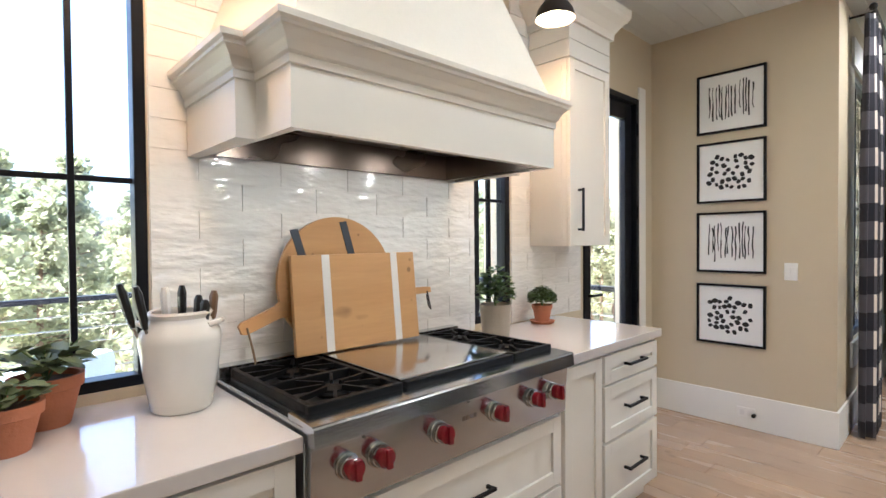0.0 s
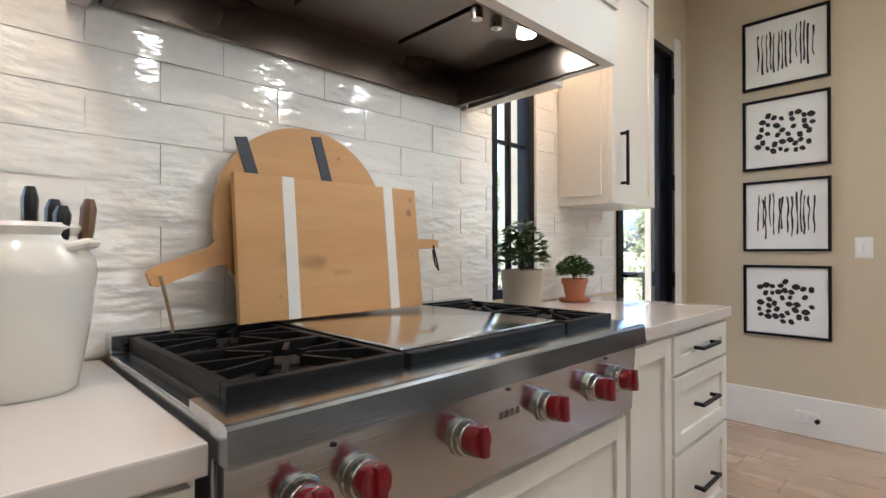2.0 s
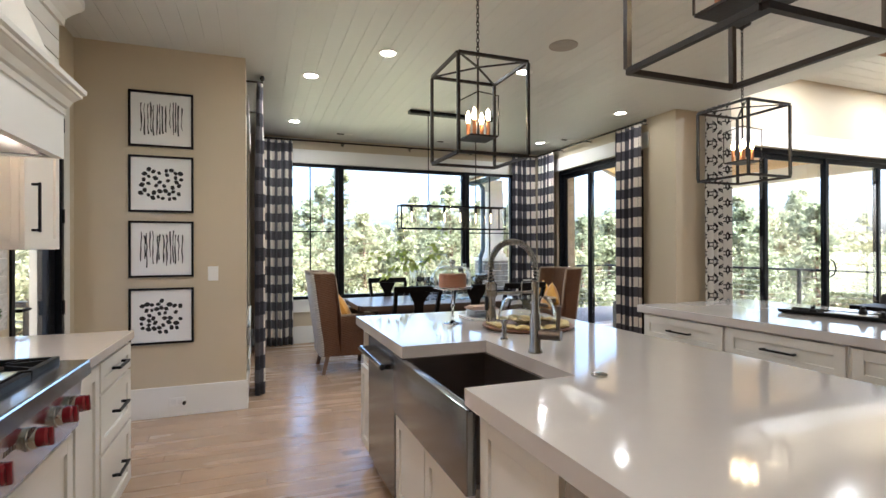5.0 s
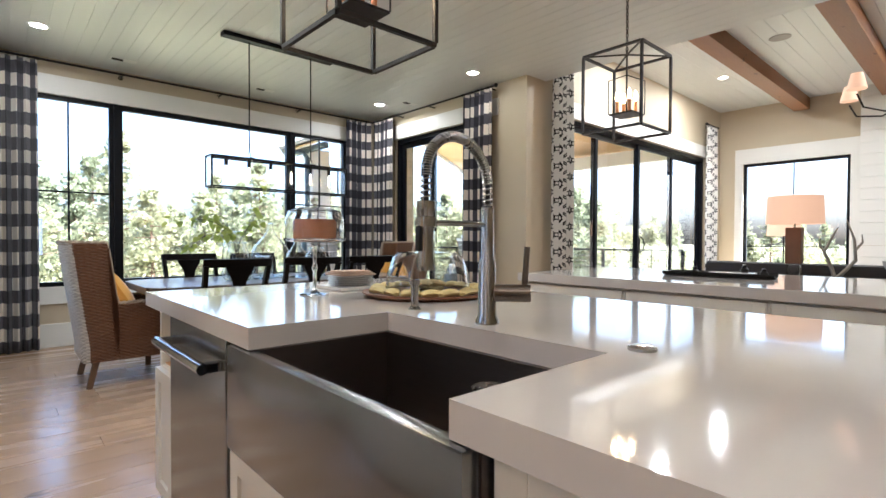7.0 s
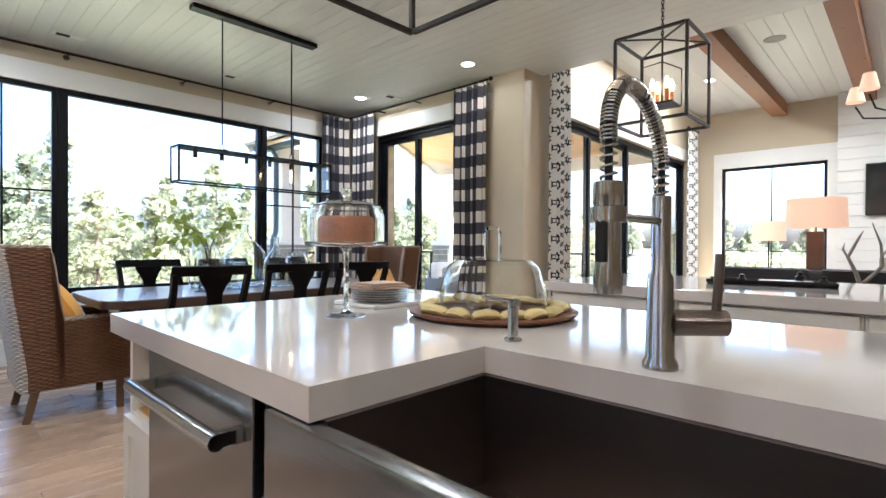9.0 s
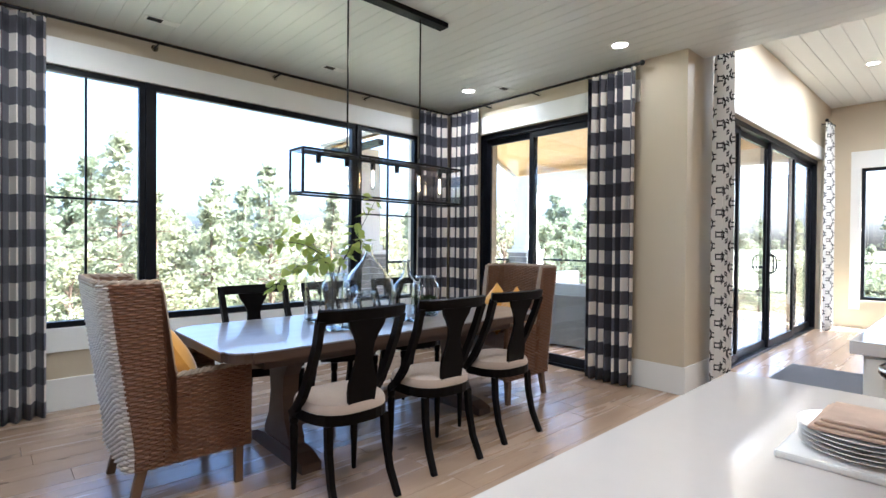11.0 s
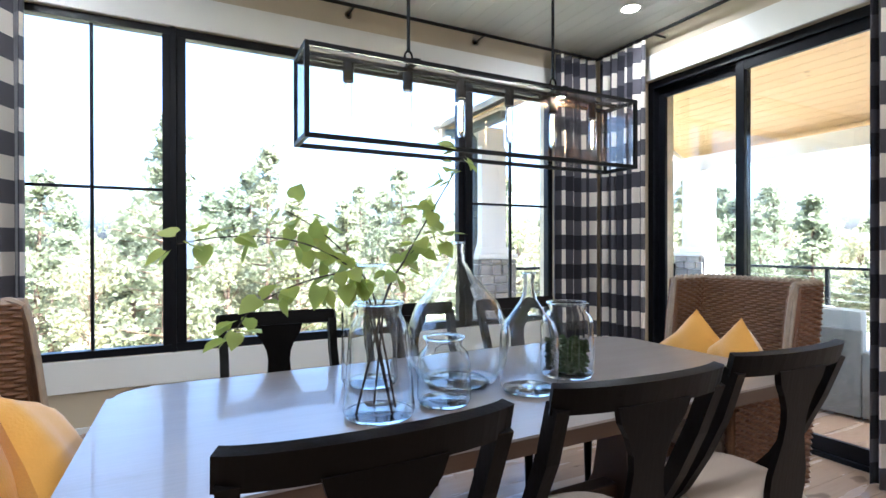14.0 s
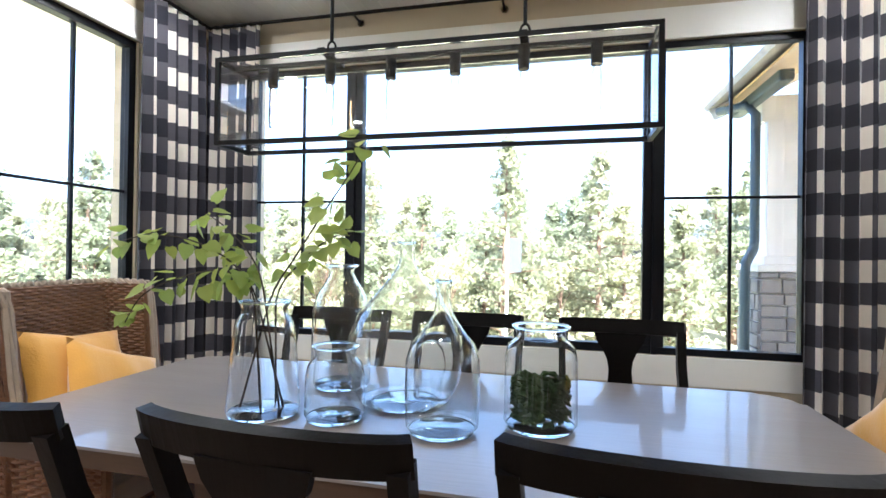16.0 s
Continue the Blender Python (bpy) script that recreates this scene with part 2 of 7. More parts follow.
M_LEAF = surface("green herb leaf", (0.085, 0.14, 0.035), 0.5, vary=0.35, scale=20, fine=60, bump=0.1)
M_LEAF2 = surface("grey green leaf", (0.13, 0.17, 0.075), 0.6, vary=0.3, scale=20, bump=0.1)
M_BRANCHLEAF = foliage("yellow green leaf", (0.34, 0.43, 0.10), 15, 60, 0.45, 0.6)
M_BRANCH = surface("dark branch bark", (0.035, 0.022, 0.015), 0.7, vary=0.3, scale=40)
M_MOSS = surface("green moss", (0.035, 0.075, 0.012), 0.9, vary=0.5, scale=30, fine=90, bump=0.6)
M_WICKER = surface("woven brown wicker", (0.21, 0.105, 0.052), 0.55, vary=0.45, scale=24, fine=120, bump=0.3)
M_WICKEROUT = surface("grey brown wicker", (0.20, 0.088, 0.041), 0.5, vary=0.6, scale=5, fine=14, bump=0.3, stretch=(3, 3, 24))
# paler copy of the wicker, window light put into its colour
M_WICKERBACK = surface("wicker lightened as lit", (0.62, 0.55, 0.46), 0.55, vary=0.5, scale=5, fine=14, bump=0.3, stretch=(3, 3, 24))
M_WICKERPALE = surface("bleached wicker", (0.37, 0.285, 0.205), 0.65, vary=0.35, scale=24, fine=120, bump=0.3)
M_LEGWOOD = wood("walnut leg", (0.12, 0.065, 0.035), (0.2, 0.115, 0.06), 0.45, 2, 12)
M_PAPER = surface("art paper", (0.80, 0.79, 0.77), 0.8, vary=0.04, bump=0.05)
M_INK = surface("black ink", (0.018, 0.018, 0.02), 0.7, vary=0.5, scale=30)
M_CHECK = checked_cloth("navy buffalo check", (0.78, 0.71, 0.62), (0.066, 0.060, 0.072), (0.007, 0.007, 0.014), 0.25)
M_TRELLIS = trellis_cloth("black trellis print", (0.78, 0.76, 0.72), (0.018, 0.018, 0.022), 0.14, 0.20)
M_NAVY = surface("navy paint stripe", (0.045, 0.055, 0.075), 0.5, vary=0.15)
M_STRIPE = surface("white paint stripe", (0.76, 0.74, 0.71), 0.5, vary=0.06)
M_CORD = surface("jute cord", (0.24, 0.17, 0.10), 0.9, vary=0.3)
M_BULB = surface("lit candle bulb", (1, 0.85, 0.6), 0.3, vary=0, bump=0, emit=((1.0, 0.66, 0.32), 14))
M_FILAMENT = surface("lit tube bulb", (1, 0.8, 0.5), 0.3, vary=0, bump=0, emit=((1.0, 0.60, 0.25), 5))
M_DOWN = surface("lit downlight lens", (1, 0.95, 0.85), 0.4, vary=0, bump=0, emit=((1.0, 0.86, 0.66), 6))
M_SHADE = surface("lit linen lampshade", (0.62, 0.42, 0.29), 0.8, vary=0.05, emit=((1.0, 0.55, 0.33), 0.09))
M_CANDLE = surface("amber candle sleeve", (0.50, 0.20, 0.07), 0.5, vary=0.1)
M_CAKE = surface("caramel sponge cake", (0.58, 0.25, 0.13), 0.8, vary=0.2, scale=25, fine=140, bump=0.4)
M_PASTRY = surface("pale lemon pastry", (0.74, 0.60, 0.26), 0.6, vary=0.25, scale=16, bump=0.3)
M_PLATTER = wood("walnut platter", (0.15, 0.06, 0.03), (0.25, 0.11, 0.055), 0.4, 0, 14)
M_CHINA = surface("white china", (0.80, 0.79, 0.77), 0.2, vary=0.03, bump=0)
M_NAPKIN = surface("rust and cream napkin", (0.62, 0.45, 0.34), 0.9, vary=0.35, scale=14, fine=60, bump=0.3)
# basin steel darkened in colour to stand for shade inside the bowl
M_SINKSHADE = brushed("basin steel with shade in colour", (0.25, 0.215, 0.195), 0.30, 1)
M_STONE = surface("grey stacked stone", (0.34, 0.32, 0.30), 0.85, vary=0.35, scale=9, bump=0.5, per_object=0.7)
M_SLATE = surface("dark teal downspout", (0.05, 0.075, 0.085), 0.4, vary=0.1)
M_DECK = wood("grey deck boards", (0.28, 0.26, 0.24), (0.40, 0.37, 0.34), 0.7, 0, 10)
M_GRASS = surface("dry grassy ground", (0.36, 0.34, 0.20), 0.95, vary=0.5, scale=0.25, fine=3, bump=0.4)
M_BARK = surface("pine bark", (0.16, 0.10, 0.065), 0.9, vary=0.4, scale=4, bump=0.5)
M_PINE = foliage("pine needles", (0.25, 0.275, 0.17), through_light=0.6)
M_BROADLEAF = foliage("pale birch leaves", (0.32, 0.33, 0.20), through_light=0.6)
M_SOFA = surface("charcoal upholstery", (0.05, 0.048, 0.05), 0.85, vary=0.2, fine=200, bump=0.2)
M_PATIO = surface("grey patio wicker", (0.20, 0.22, 0.23), 0.7, vary=0.3, scale=30, bump=0.3)
M_BLUECUSHION = surface("pale blue cushion", (0.42, 0.48, 0.52), 0.9, vary=0.2, scale=12, bump=0.2)
M_SCREEN = surface("switched off screen", (0.006, 0.006, 0.007), 0.12, vary=0, bump=0)
M_ANTLER = surface("grey antler", (0.36, 0.33, 0.29), 0.6, vary=0.3, scale=15)
M_PLASTIC = surface("white plastic plate", (0.82, 0.81, 0.78), 0.35, vary=0.02, bump=0)
M_ROD = surface("black curtain rod", (0.010, 0.009, 0.008), 0.45, spec=0.25, vary=0.1)
M_KNIFE = surface("black handle plastic", (0.014, 0.014, 0.014), 0.4, spec=0.3, vary=0.2)
M_MAT = surface("charcoal woven mat", (0.10, 0.10, 0.11), 0.95, vary=0.4, scale=60, fine=200, bump=0.5)


# ---- mesh tools ----
def box(bm, x0, x1, y0, y1, z0, z1, bevel=0.0):
    r = bmesh.ops.create_cube(bm, size=1, matrix=Matrix.Translation(((x0 + x1) / 2, (y0 + y1) / 2, (z0 + z1) / 2)) @ Matrix.Diagonal((abs(x1 - x0), abs(y1 - y0), abs(z1 - z0), 1)))
    if bevel:
        edges = list({e for v in r["verts"] for e in v.link_edges})
        bmesh.ops.bevel(bm, geom=edges, offset=bevel, segments=2, affect='EDGES', profile=0.6)
    return bm


def rod(bm, a, b, r, r2=None, seg=10):
    a, b = Vector(a), Vector(b)
    d = b - a
    m = Matrix.Translation((a + b) / 2) @ d.to_track_quat('Z', 'Y').to_matrix().to_4x4()
    bmesh.ops.create_cone(bm, cap_ends=True, segments=seg, radius1=r, radius2=r if r2 is None else r2, depth=d.length, matrix=m)
    return bm


def lathe(bm, profile, seg=32, at=(0, 0, 0)):
    rings = []
    for r, z in profile:
        if rings and (r, z) == profile[0]:
            rings.append(rings[0])
        elif r < 1e-5:
            rings.append([bm.verts.new((at[0], at[1], at[2] + z))])
        else:
            rings.append([bm.verts.new((at[0] + r * math.cos(2 * math.pi * i / seg), at[1] + r * math.sin(2 * math.pi * i / seg), at[2] + z)) for i in range(seg)])
    for a, b in zip(rings, rings[1:]):
        for i in range(seg):
            j = (i + 1) % seg
            vs = [a[i % len(a)], a[j % len(a)], b[j % len(b)], b[i % len(b)]]
            vs = [v for k, v in enumerate(vs) if v not in vs[:k]]
            if len(vs) > 2:
                bm.faces.new(vs)
    return bm


def tube(bm, pts, r, seg=8, closed_ends=True, radii=None, flat=1.0):
    pts = [Vector(p) for p in pts]
    rings = []
    up = Vector((0, 0, 1))
    prev = None
    for i, p in enumerate(pts):
        d = (pts[min(i + 1, len(pts) - 1)] - pts[max(i - 1, 0)]).normalized()
        side = d.cross(up if abs(d.z) < 0.95 else Vector((0, 1, 0))).normalized()
        if prev is not None and side.dot(prev) < 0:
            side = -side
        prev = side
        nrm = side.cross(d).normalized()
        rr = radii[i] if radii else r
        rings.append([bm.verts.new(p + side * math.cos(2 * math.pi * k / seg) * rr + nrm * math.sin(2 * math.pi * k / seg) * rr * flat) for k in range(seg)])
    for a, b in zip(rings, rings[1:]):
        for k in range(seg):
            bm.faces.new((a[k], a[(k + 1) % seg], b[(k + 1) % seg], b[k]))
    if closed_ends:
        bm.faces.new(rings[0])
        bm.faces.new(rings[-1])
    return bm


def bar(bm, pts, w, d, side_axis):
    """A rectangular bar swept along points; w across side_axis, d across the rest."""
    pts = [Vector(p) for p in pts]
    s = Vector(side_axis).normalized()
    rings = []
    for i, p in enumerate(pts):
        t = (pts[min(i + 1, len(pts) - 1)] - pts[max(i - 1, 0)]).normalized()
        o = t.cross(s).normalized()
        ww = w[i] if isinstance(w, (list, tuple)) else w
        rings.append([bm.verts.new(p + s * a * ww / 2 + o * b * d / 2) for a, b in ((-1, -1), (1, -1), (1, 1), (-1, 1))])
    for a, b in zip(rings, rings[1:]):
        for k in range(4):
            bm.faces.new((a[k], a[(k + 1) % 4], b[(k + 1) % 4], b[k]))
    bm.faces.new(rings[0])
    bm.faces.new(rings[-1])
    return bm


def prism(bm, outline, z0, z1):
    lo = [bm.verts.new((x, y, z0)) for x, y in outline]
    hi = [bm.verts.new((x, y, z1)) for x, y in outline]
    k = len(outline)
    for i in range(k):
        bm.faces.new((lo[i], lo[(i + 1) % k], hi[(i + 1) % k], hi[i]))
    bm.faces.new(hi)
    bm.faces.new(lo)
    return bm


def extrude_y(bm, outline, y0, y1):
    a = [bm.verts.new((x, y0, z)) for x, z in outline]
    b = [bm.verts.new((x, y1, z)) for x, z in outline]
    k = len(outline)
    for i in range(k):
        bm.faces.new((a[i], a[(i + 1) % k], b[(i + 1) % k], b[i]))
    bm.faces.new(a)
    bm.faces.new(b)
    return bm


def link_mesh(name, bm, material, smooth=False):
    bmesh.ops.recalc_face_normals(bm, faces=bm.faces[:])
    me = bpy.data.meshes.new(name)
    bm.to_mesh(me)
    bm.free()
    me.materials.append(material)
    if smooth:
        me.polygons.foreach_set("use_smooth", [True] * len(me.polygons))
        me.set_sharp_from_angle(angle=radians(38))
    return new(name, me)


def part(name, bm, material, parent, label="", smooth=False):
    ob = link_mesh(name, bm, material, smooth)
    ob.parent = parent
    if label:
        ob["label"] = label
    return ob


def thing(name, label, category, at=(0, 0, 0), rz=0, group=""):
    ob = new(name)
    ob.matrix_basis = pose(*at, 0, 0, rz)
    return tagged(ob, label, category, group)


def single(name, bm, material, label, category, smooth=False, group="", at=(0, 0, 0)):
    ob = link_mesh(name, bm, material, smooth)
    ob.location = at
    return tagged(ob, label, category, group)


def structure(name, bm, material, label="", smooth=False):
    return tagged(link_mesh(name, bm, material, smooth), label, "", "", "structure")


def B():
    return bmesh.new()


def wall_x(name, x_in, x_out, y0, y1, z0, z1, holes, material, label):
    """A wall in a plane of constant x with openings (ya, yb, za, zb)."""
    bm = B()
    ys = sorted({y0, y1, *[h[0] for h in holes], *[h[1] for h in holes]})
    for a, b in zip(ys, ys[1:]):
        mid = (a + b) / 2
        cut = sorted([(h[2], h[3]) for h in holes if h[0] < mid < h[1]])
        z = z0
        for c, d in cut:
            if c > z:
                box(bm, x_in, x_out, a, b, z, c)
            z = d
        if z < z1:
            box(bm, x_in, x_out, a, b, z, z1)
    return structure(name, bm, material, label)


def wall_y(name, y_in, y_out, x0, x1, z0, z1, holes, material, label):
    bm = B()
    xs = sorted({x0, x1, *[h[0] for h in holes], *[h[1] for h in holes]})
    for a, b in zip(xs, xs[1:]):
        mid = (a + b) / 2
        cut = sorted([(h[2], h[3]) for h in holes if h[0] < mid < h[1]])
        z = z0
        for c, d in cut:
            if c > z:
                box(bm, a, b, y_in, y_out, z, c)
            z = d
        if z < z1:
            box(bm, a, b, y_in, y_out, z, z1)
    return structure(name, bm, material, label)

# ---- large structure ----
W, CEIL, LCEIL = -1.93, 3.0, 3.6
NW = 7.55

bm = B()
box(bm, -2.2, 10.2, -3.3, 7.8, -0.25, -0.012)
floor = structure("floor", bm, M_GROUT, "wide pale oak plank floor")

wall_x("wall_west", W, W - 0.2, -3.2, 4.61, 0, CEIL + 0.1, [(0.50, 0.91, 0.945, 2.63), (2.45, 2.75, 0.945, 2.63), (3.54, 4.36, 0, 2.50)], M_WALL, "beige painted kitchen wall")
wall_y("wall_stub", 4.61, 4.81, W - 0.2, -0.70, 0, CEIL + 0.1, [], M_WALL, "unseen beige wall added to close the south side stub with pictures")
wall_x("wall_dining_west", -0.70, -0.90, 4.81, NW, 0, CEIL + 0.1, [(5.25, 6.90, 0.63, 2.63)], M_WALL, "beige dining wall with a window")
wall_y("wall_north", NW, NW + 0.2, -0.90, 4.35, 0, CEIL + 0.1, [(-0.30, 3.50, 0.63, 2.63)], M_WALL, "beige dining wall with a wide window")
wall_x("wall_dining_east", 4.0, 4.35, 4.53, NW, 0, CEIL + 0.1, [(5.05, 7.0, 0, 2.63)], M_WALL, "beige dining wall with a sliding door")
wall_y("wall_living_north", 4.53, 4.73, 4.35, 10.1, 0, LCEIL + 0.1, [(4.80, 9.22, 0, 2.66)], M_WALL, "cream living room wall with wide sliding doors")
wall_x("wall_living_east", 9.9, 10.1, -3.2, 4.53, 0, LCEIL + 0.1, [(2.56, 4.13, 0.45, 2.57)], M_WALL, "cream living room wall with a window")
# added wall, never in view, shuts out sun and sky from the south
wall_y("wall_south_unseen", -3.2, -3.4, W - 0.2, 10.1, 0, LCEIL + 0.1, [], M_WALL, "unseen beige wall added to close the south side")

# boarded ceilings, one mesh each
bm = B()
x = -2.13
while x < 4.35:
    x1 = min(x + 0.127, 4.35)
    box(bm, x + 0.0015, x1 - 0.0015, -3.2, 7.75, CEIL, CEIL + 0.03)
    x = x1
box(bm, -2.13, 4.35, -3.2, 7.75, CEIL + 0.008, CEIL + 0.12)
structure("ceiling", bm, M_CEIL, "white boarded kitchen and dining ceiling")
bm = B()
y = -3.2
while y < 4.53:
    box(bm, 4.35, 9.9, y + 0.002, min(y + 0.18, 4.53) - 0.002, LCEIL, LCEIL + 0.03)
    y += 0.18
box(bm, 4.35, 9.9, -3.2, 4.53, LCEIL + 0.01, LCEIL + 0.15)
structure("ceiling_living", bm, M_CEIL, "white boarded living room ceiling")
bm = B()
box(bm, 4.23, 4.35, -3.2, 4.53, CEIL + 0.12, LCEIL + 0.15)
structure("ceiling_step", bm, M_CEIL, "white step up to the higher ceiling")

# baseboards
for nm, b in (("stub", (W, -0.70 + 0.014, 4.595, 4.61)), ("dining_west", (-0.70, -0.685, 4.61, NW)), ("north", (-0.685, 3.985, NW - 0.015, NW)),
              ("dining_east_a", (3.985, 4.0, 7.0, NW - 0.015)), ("dining_east_b", (3.985, 4.0, 4.515, 5.05)), ("pier", (4.0, 4.80, 4.515, 4.53)), ("living_north", (9.22, 9.9, 4.515, 4.53))):
    structure("baseboard_" + nm, box(B(), *b, 0, 0.245, 0.004), M_WHITE, "tall white baseboard")


def window_unit(name, axis, plane, a0, a1, z0, z1, inward, vert=(), horiz=(), frame_w=0.05, depth=0.07, label="black framed window", sill=True):
    """A fixed window: frame, muntins, pane, all at a wall plane. axis 'x': runs along y; 'y': runs along x."""
    w = tagged(new(name), label, "", "", "structure")

    def bx(bm, a, b, p0, p1, c, d, bev=0.003):
        if axis == 'x':
            box(bm, p0, p1, a, b, c, d, bev)
        else:
            box(bm, a, b, p0, p1, c, d, bev)
    p0, p1 = plane - depth / 2, plane + depth / 2
    for nm, (a, b, c, d) in (("jamb", (a0, a0 + frame_w, z0 + frame_w, z1 - frame_w)), ("jamb", (a1 - frame_w, a1, z0 + frame_w, z1 - frame_w)), ("head", (a0, a1, z1 - frame_w, z1)), ("bottom_rail", (a0, a1, z0, z0 + frame_w))):
        bm = B()
        bx(bm, a, b, p0, p1, c, d)
        part(nm, bm, M_BLACK, w)
    for v in vert:
        bm = B()
        bx(bm, v - 0.009, v + 0.009, plane - 0.014, plane + 0.014, z0 + frame_w, z1 - frame_w)
        part("muntin", bm, M_BLACK, w)
    for hz in horiz:
        bm = B()
        bx(bm, a0 + frame_w, a1 - frame_w, plane - 0.0115, plane + 0.0115, hz - 0.009, hz + 0.009)
        part("muntin", bm, M_BLACK, w)
    bm = B()
    bx(bm, a0 + frame_w - 0.005, a1 - frame_w + 0.005, plane - 0.003, plane + 0.003, z0 + frame_w - 0.005, z1 - frame_w + 0.005, 0)
    g = part("pane", bm, M_GLASS, w)
    g.visible_shadow = False
    return w


PN = NW + 0.055
window_unit("window_1", 'y', PN, -0.30, 0.535, 0.63, 2.63, -1, (0.13,), (1.63,), 0.045)
window_unit("window_2", 'y', PN, 0.565, 2.61, 0.63, 2.63, -1, (), (), 0.055)
window_unit("window_3", 'y', PN, 2.64, 3.50, 0.63, 2.63, -1, (3.07,), (1.63,), 0.045)
for xa, xb in ((0.535, 0.565), (2.61, 2.64)):
    structure("window_post", box(B(), xa, xb, PN - 0.05, PN + 0.05, 0.63, 2.63), M_BLACK, "black post between windows")
window_unit("window_4", 'x', -0.755, 5.25, 6.90, 0.63, 2.63, 1, (5.66, 6.075, 6.49), (1.63,), 0.05)
window_unit("window_5", 'x', W - 0.034, 0.50, 0.91, 0.945, 2.63, 1, (0.715,), (1.60,), 0.035)
window_unit("window_6", 'x', W - 0.034, 2.45, 2.75, 0.945, 2.63, 1, (2.60,), (1.62,), 0.04)
window_unit("window_7", 'x', 9.98, 2.56, 4.13, 0.45, 2.57, -1, (3.35,), (1.05,), 0.05)
# white casing round the dining windows
for nm, b in (("head_north", (-0.45, 3.66, NW - 0.018, NW, 2.63, 2.83)), ("apron_north", (-0.40, 3.60, NW - 0.02, NW, 0.45, 0.63)), ):
    structure("trim_" + nm, box(B(), *b, 0.003), M_WHITE, "white window casing")
structure("trim_head_west", box(B(), -0.70, -0.682, 5.1, 7.05, 2.63, 2.83, 0.003), M_WHITE, "white window casing")
structure("trim_apron_west", box(B(), -0.70, -0.68, 5.1, 7.05, 0.45, 0.63, 0.003), M_WHITE, "white window casing")
structure("trim_head_east", box(B(), 3.982, 4.0, 4.95, 7.15, 2.63, 2.83, 0.003), M_WHITE, "white door casing")
structure("trim_head_living", box(B(), 4.70, 9.32, 4.512, 4.53, 2.66, 2.86, 0.003), M_WHITE, "white door casing")
for nm, b in (("head", (9.88, 9.9, 2.43, 4.26, 2.57, 2.84)), ("jamb_a", (9.88, 9.9, 2.43, 2.56, 0.3, 2.57)), ("jamb_b", (9.88, 9.9, 4.13, 4.26, 0.3, 2.57))):
    structure("trim_living_" + nm, box(B(), *b, 0.003), M_WHITE, "white window casing")


def sliding_door(name, axis, plane, a0, a1, z1, splits, label):
    w = tagged(new(name), label, "", "", "structure")

    def bx(a, b, p0, p1, c, d, bev=0.003):
        bm = B()
        if axis == 'x':
            box(bm, p0, p1, a, b, c, d, bev)
        else:
            box(bm, a, b, p0, p1, c, d, bev)
        return bm
    part("head", bx(a0, a1, plane - 0.06, plane + 0.06, z1 - 0.06, z1), M_BLACK, w)
    part("threshold", bx(a0, a1, plane - 0.06, plane + 0.06, 0.0, 0.03), M_BLACK, w)
    part("jamb", bx(a0, a0 + 0.05, plane - 0.06, plane + 0.06, 0.03, z1 - 0.06), M_BLACK, w)
    part("jamb", bx(a1 - 0.05, a1, plane - 0.06, plane + 0.06, 0.03, z1 - 0.06), M_BLACK, w)
    cuts = [a0 + 0.05, *splits, a1 - 0.05]
    for i, (a, b) in enumerate(zip(cuts, cuts[1:])):
        off = 0.022 if i % 2 else -0.022
        o0, o1 = plane + off - 0.018, plane + off + 0.018
        a2, b2 = a - (0.03 if i else 0), b + (0.03 if i < len(cuts) - 2 else 0)
        leaf = part("leaf", bx(a2, a2 + 0.06, o0, o1, 0.03, z1 - 0.06), M_BLACK, w)
        part("stile", bx(b2 - 0.06, b2, o0, o1, 0.03, z1 - 0.06), M_BLACK, leaf)
        part("rail", bx(a2 + 0.06, b2 - 0.06, o0, o1, 0.03, 0.12), M_BLACK, leaf)
        part("rail", bx(a2 + 0.06, b2 - 0.06, o0, o1, z1 - 0.13, z1 - 0.06), M_BLACK, leaf)
        g = part("pane", bx(a2 + 0.055, b2 - 0.055, plane + off - 0.003, plane + off + 0.003, 0.115, z1 - 0.125, 0), M_GLASS, leaf)
        g.visible_shadow = False
    return w


sliding_door("door_1", 'x', 4.10, 5.05, 7.0, 2.63, (6.24,), "black framed sliding glass patio door, closed")
door2 = sliding_door("door_2", 'y', 4.64, 4.80, 9.22, 2.66, (5.6, 6.8, 7.95), "wide black framed sliding glass doors")
for dx in (-0.05, 0.05):
    bm = tube(B(), [(6.8 + dx, 4.60, 1.2), (6.8 + dx, 4.555, 1.17), (6.8 + dx * 1.6, 4.545, 1.08), (6.8 + dx, 4.555, 0.99), (6.8 + dx, 4.60, 0.96)], 0.009)
    part("door_handle", bm, M_IRON, door2, "", True)

# glazed kitchen door in the west wall
d3 = tagged(new("door_3"), "black glazed exterior door with dark hinges, closed", "", "", "structure")
xd = W - 0.05
for b in ((3.54, 3.585, 0, 2.50), (4.315, 4.36, 0, 2.50), (3.585, 4.315, 2.455, 2.50)):
    part("door_frame", box(B(), W - 0.14, W + 0.012, b[0], b[1], b[2], b[3], 0.003), M_BLACK, d3)
for b in ((3.588, 3.69, 0.012, 2.45), (4.21, 4.312, 0.012, 2.45), (3.69, 4.21, 2.33, 2.45), (3.69, 4.21, 0.012, 0.25)):
    part("stile" if b[1] - b[0] < 0.2 else "rail", box(B(), xd - 0.022, xd + 0.022, b[0], b[1], b[2], b[3], 0.003), M_BLACK, d3)
g = part("pane", box(B(), xd - 0.004, xd + 0.004, 3.685, 4.215, 0.245, 2.335), M_GLASS, d3)
g.visible_shadow = False
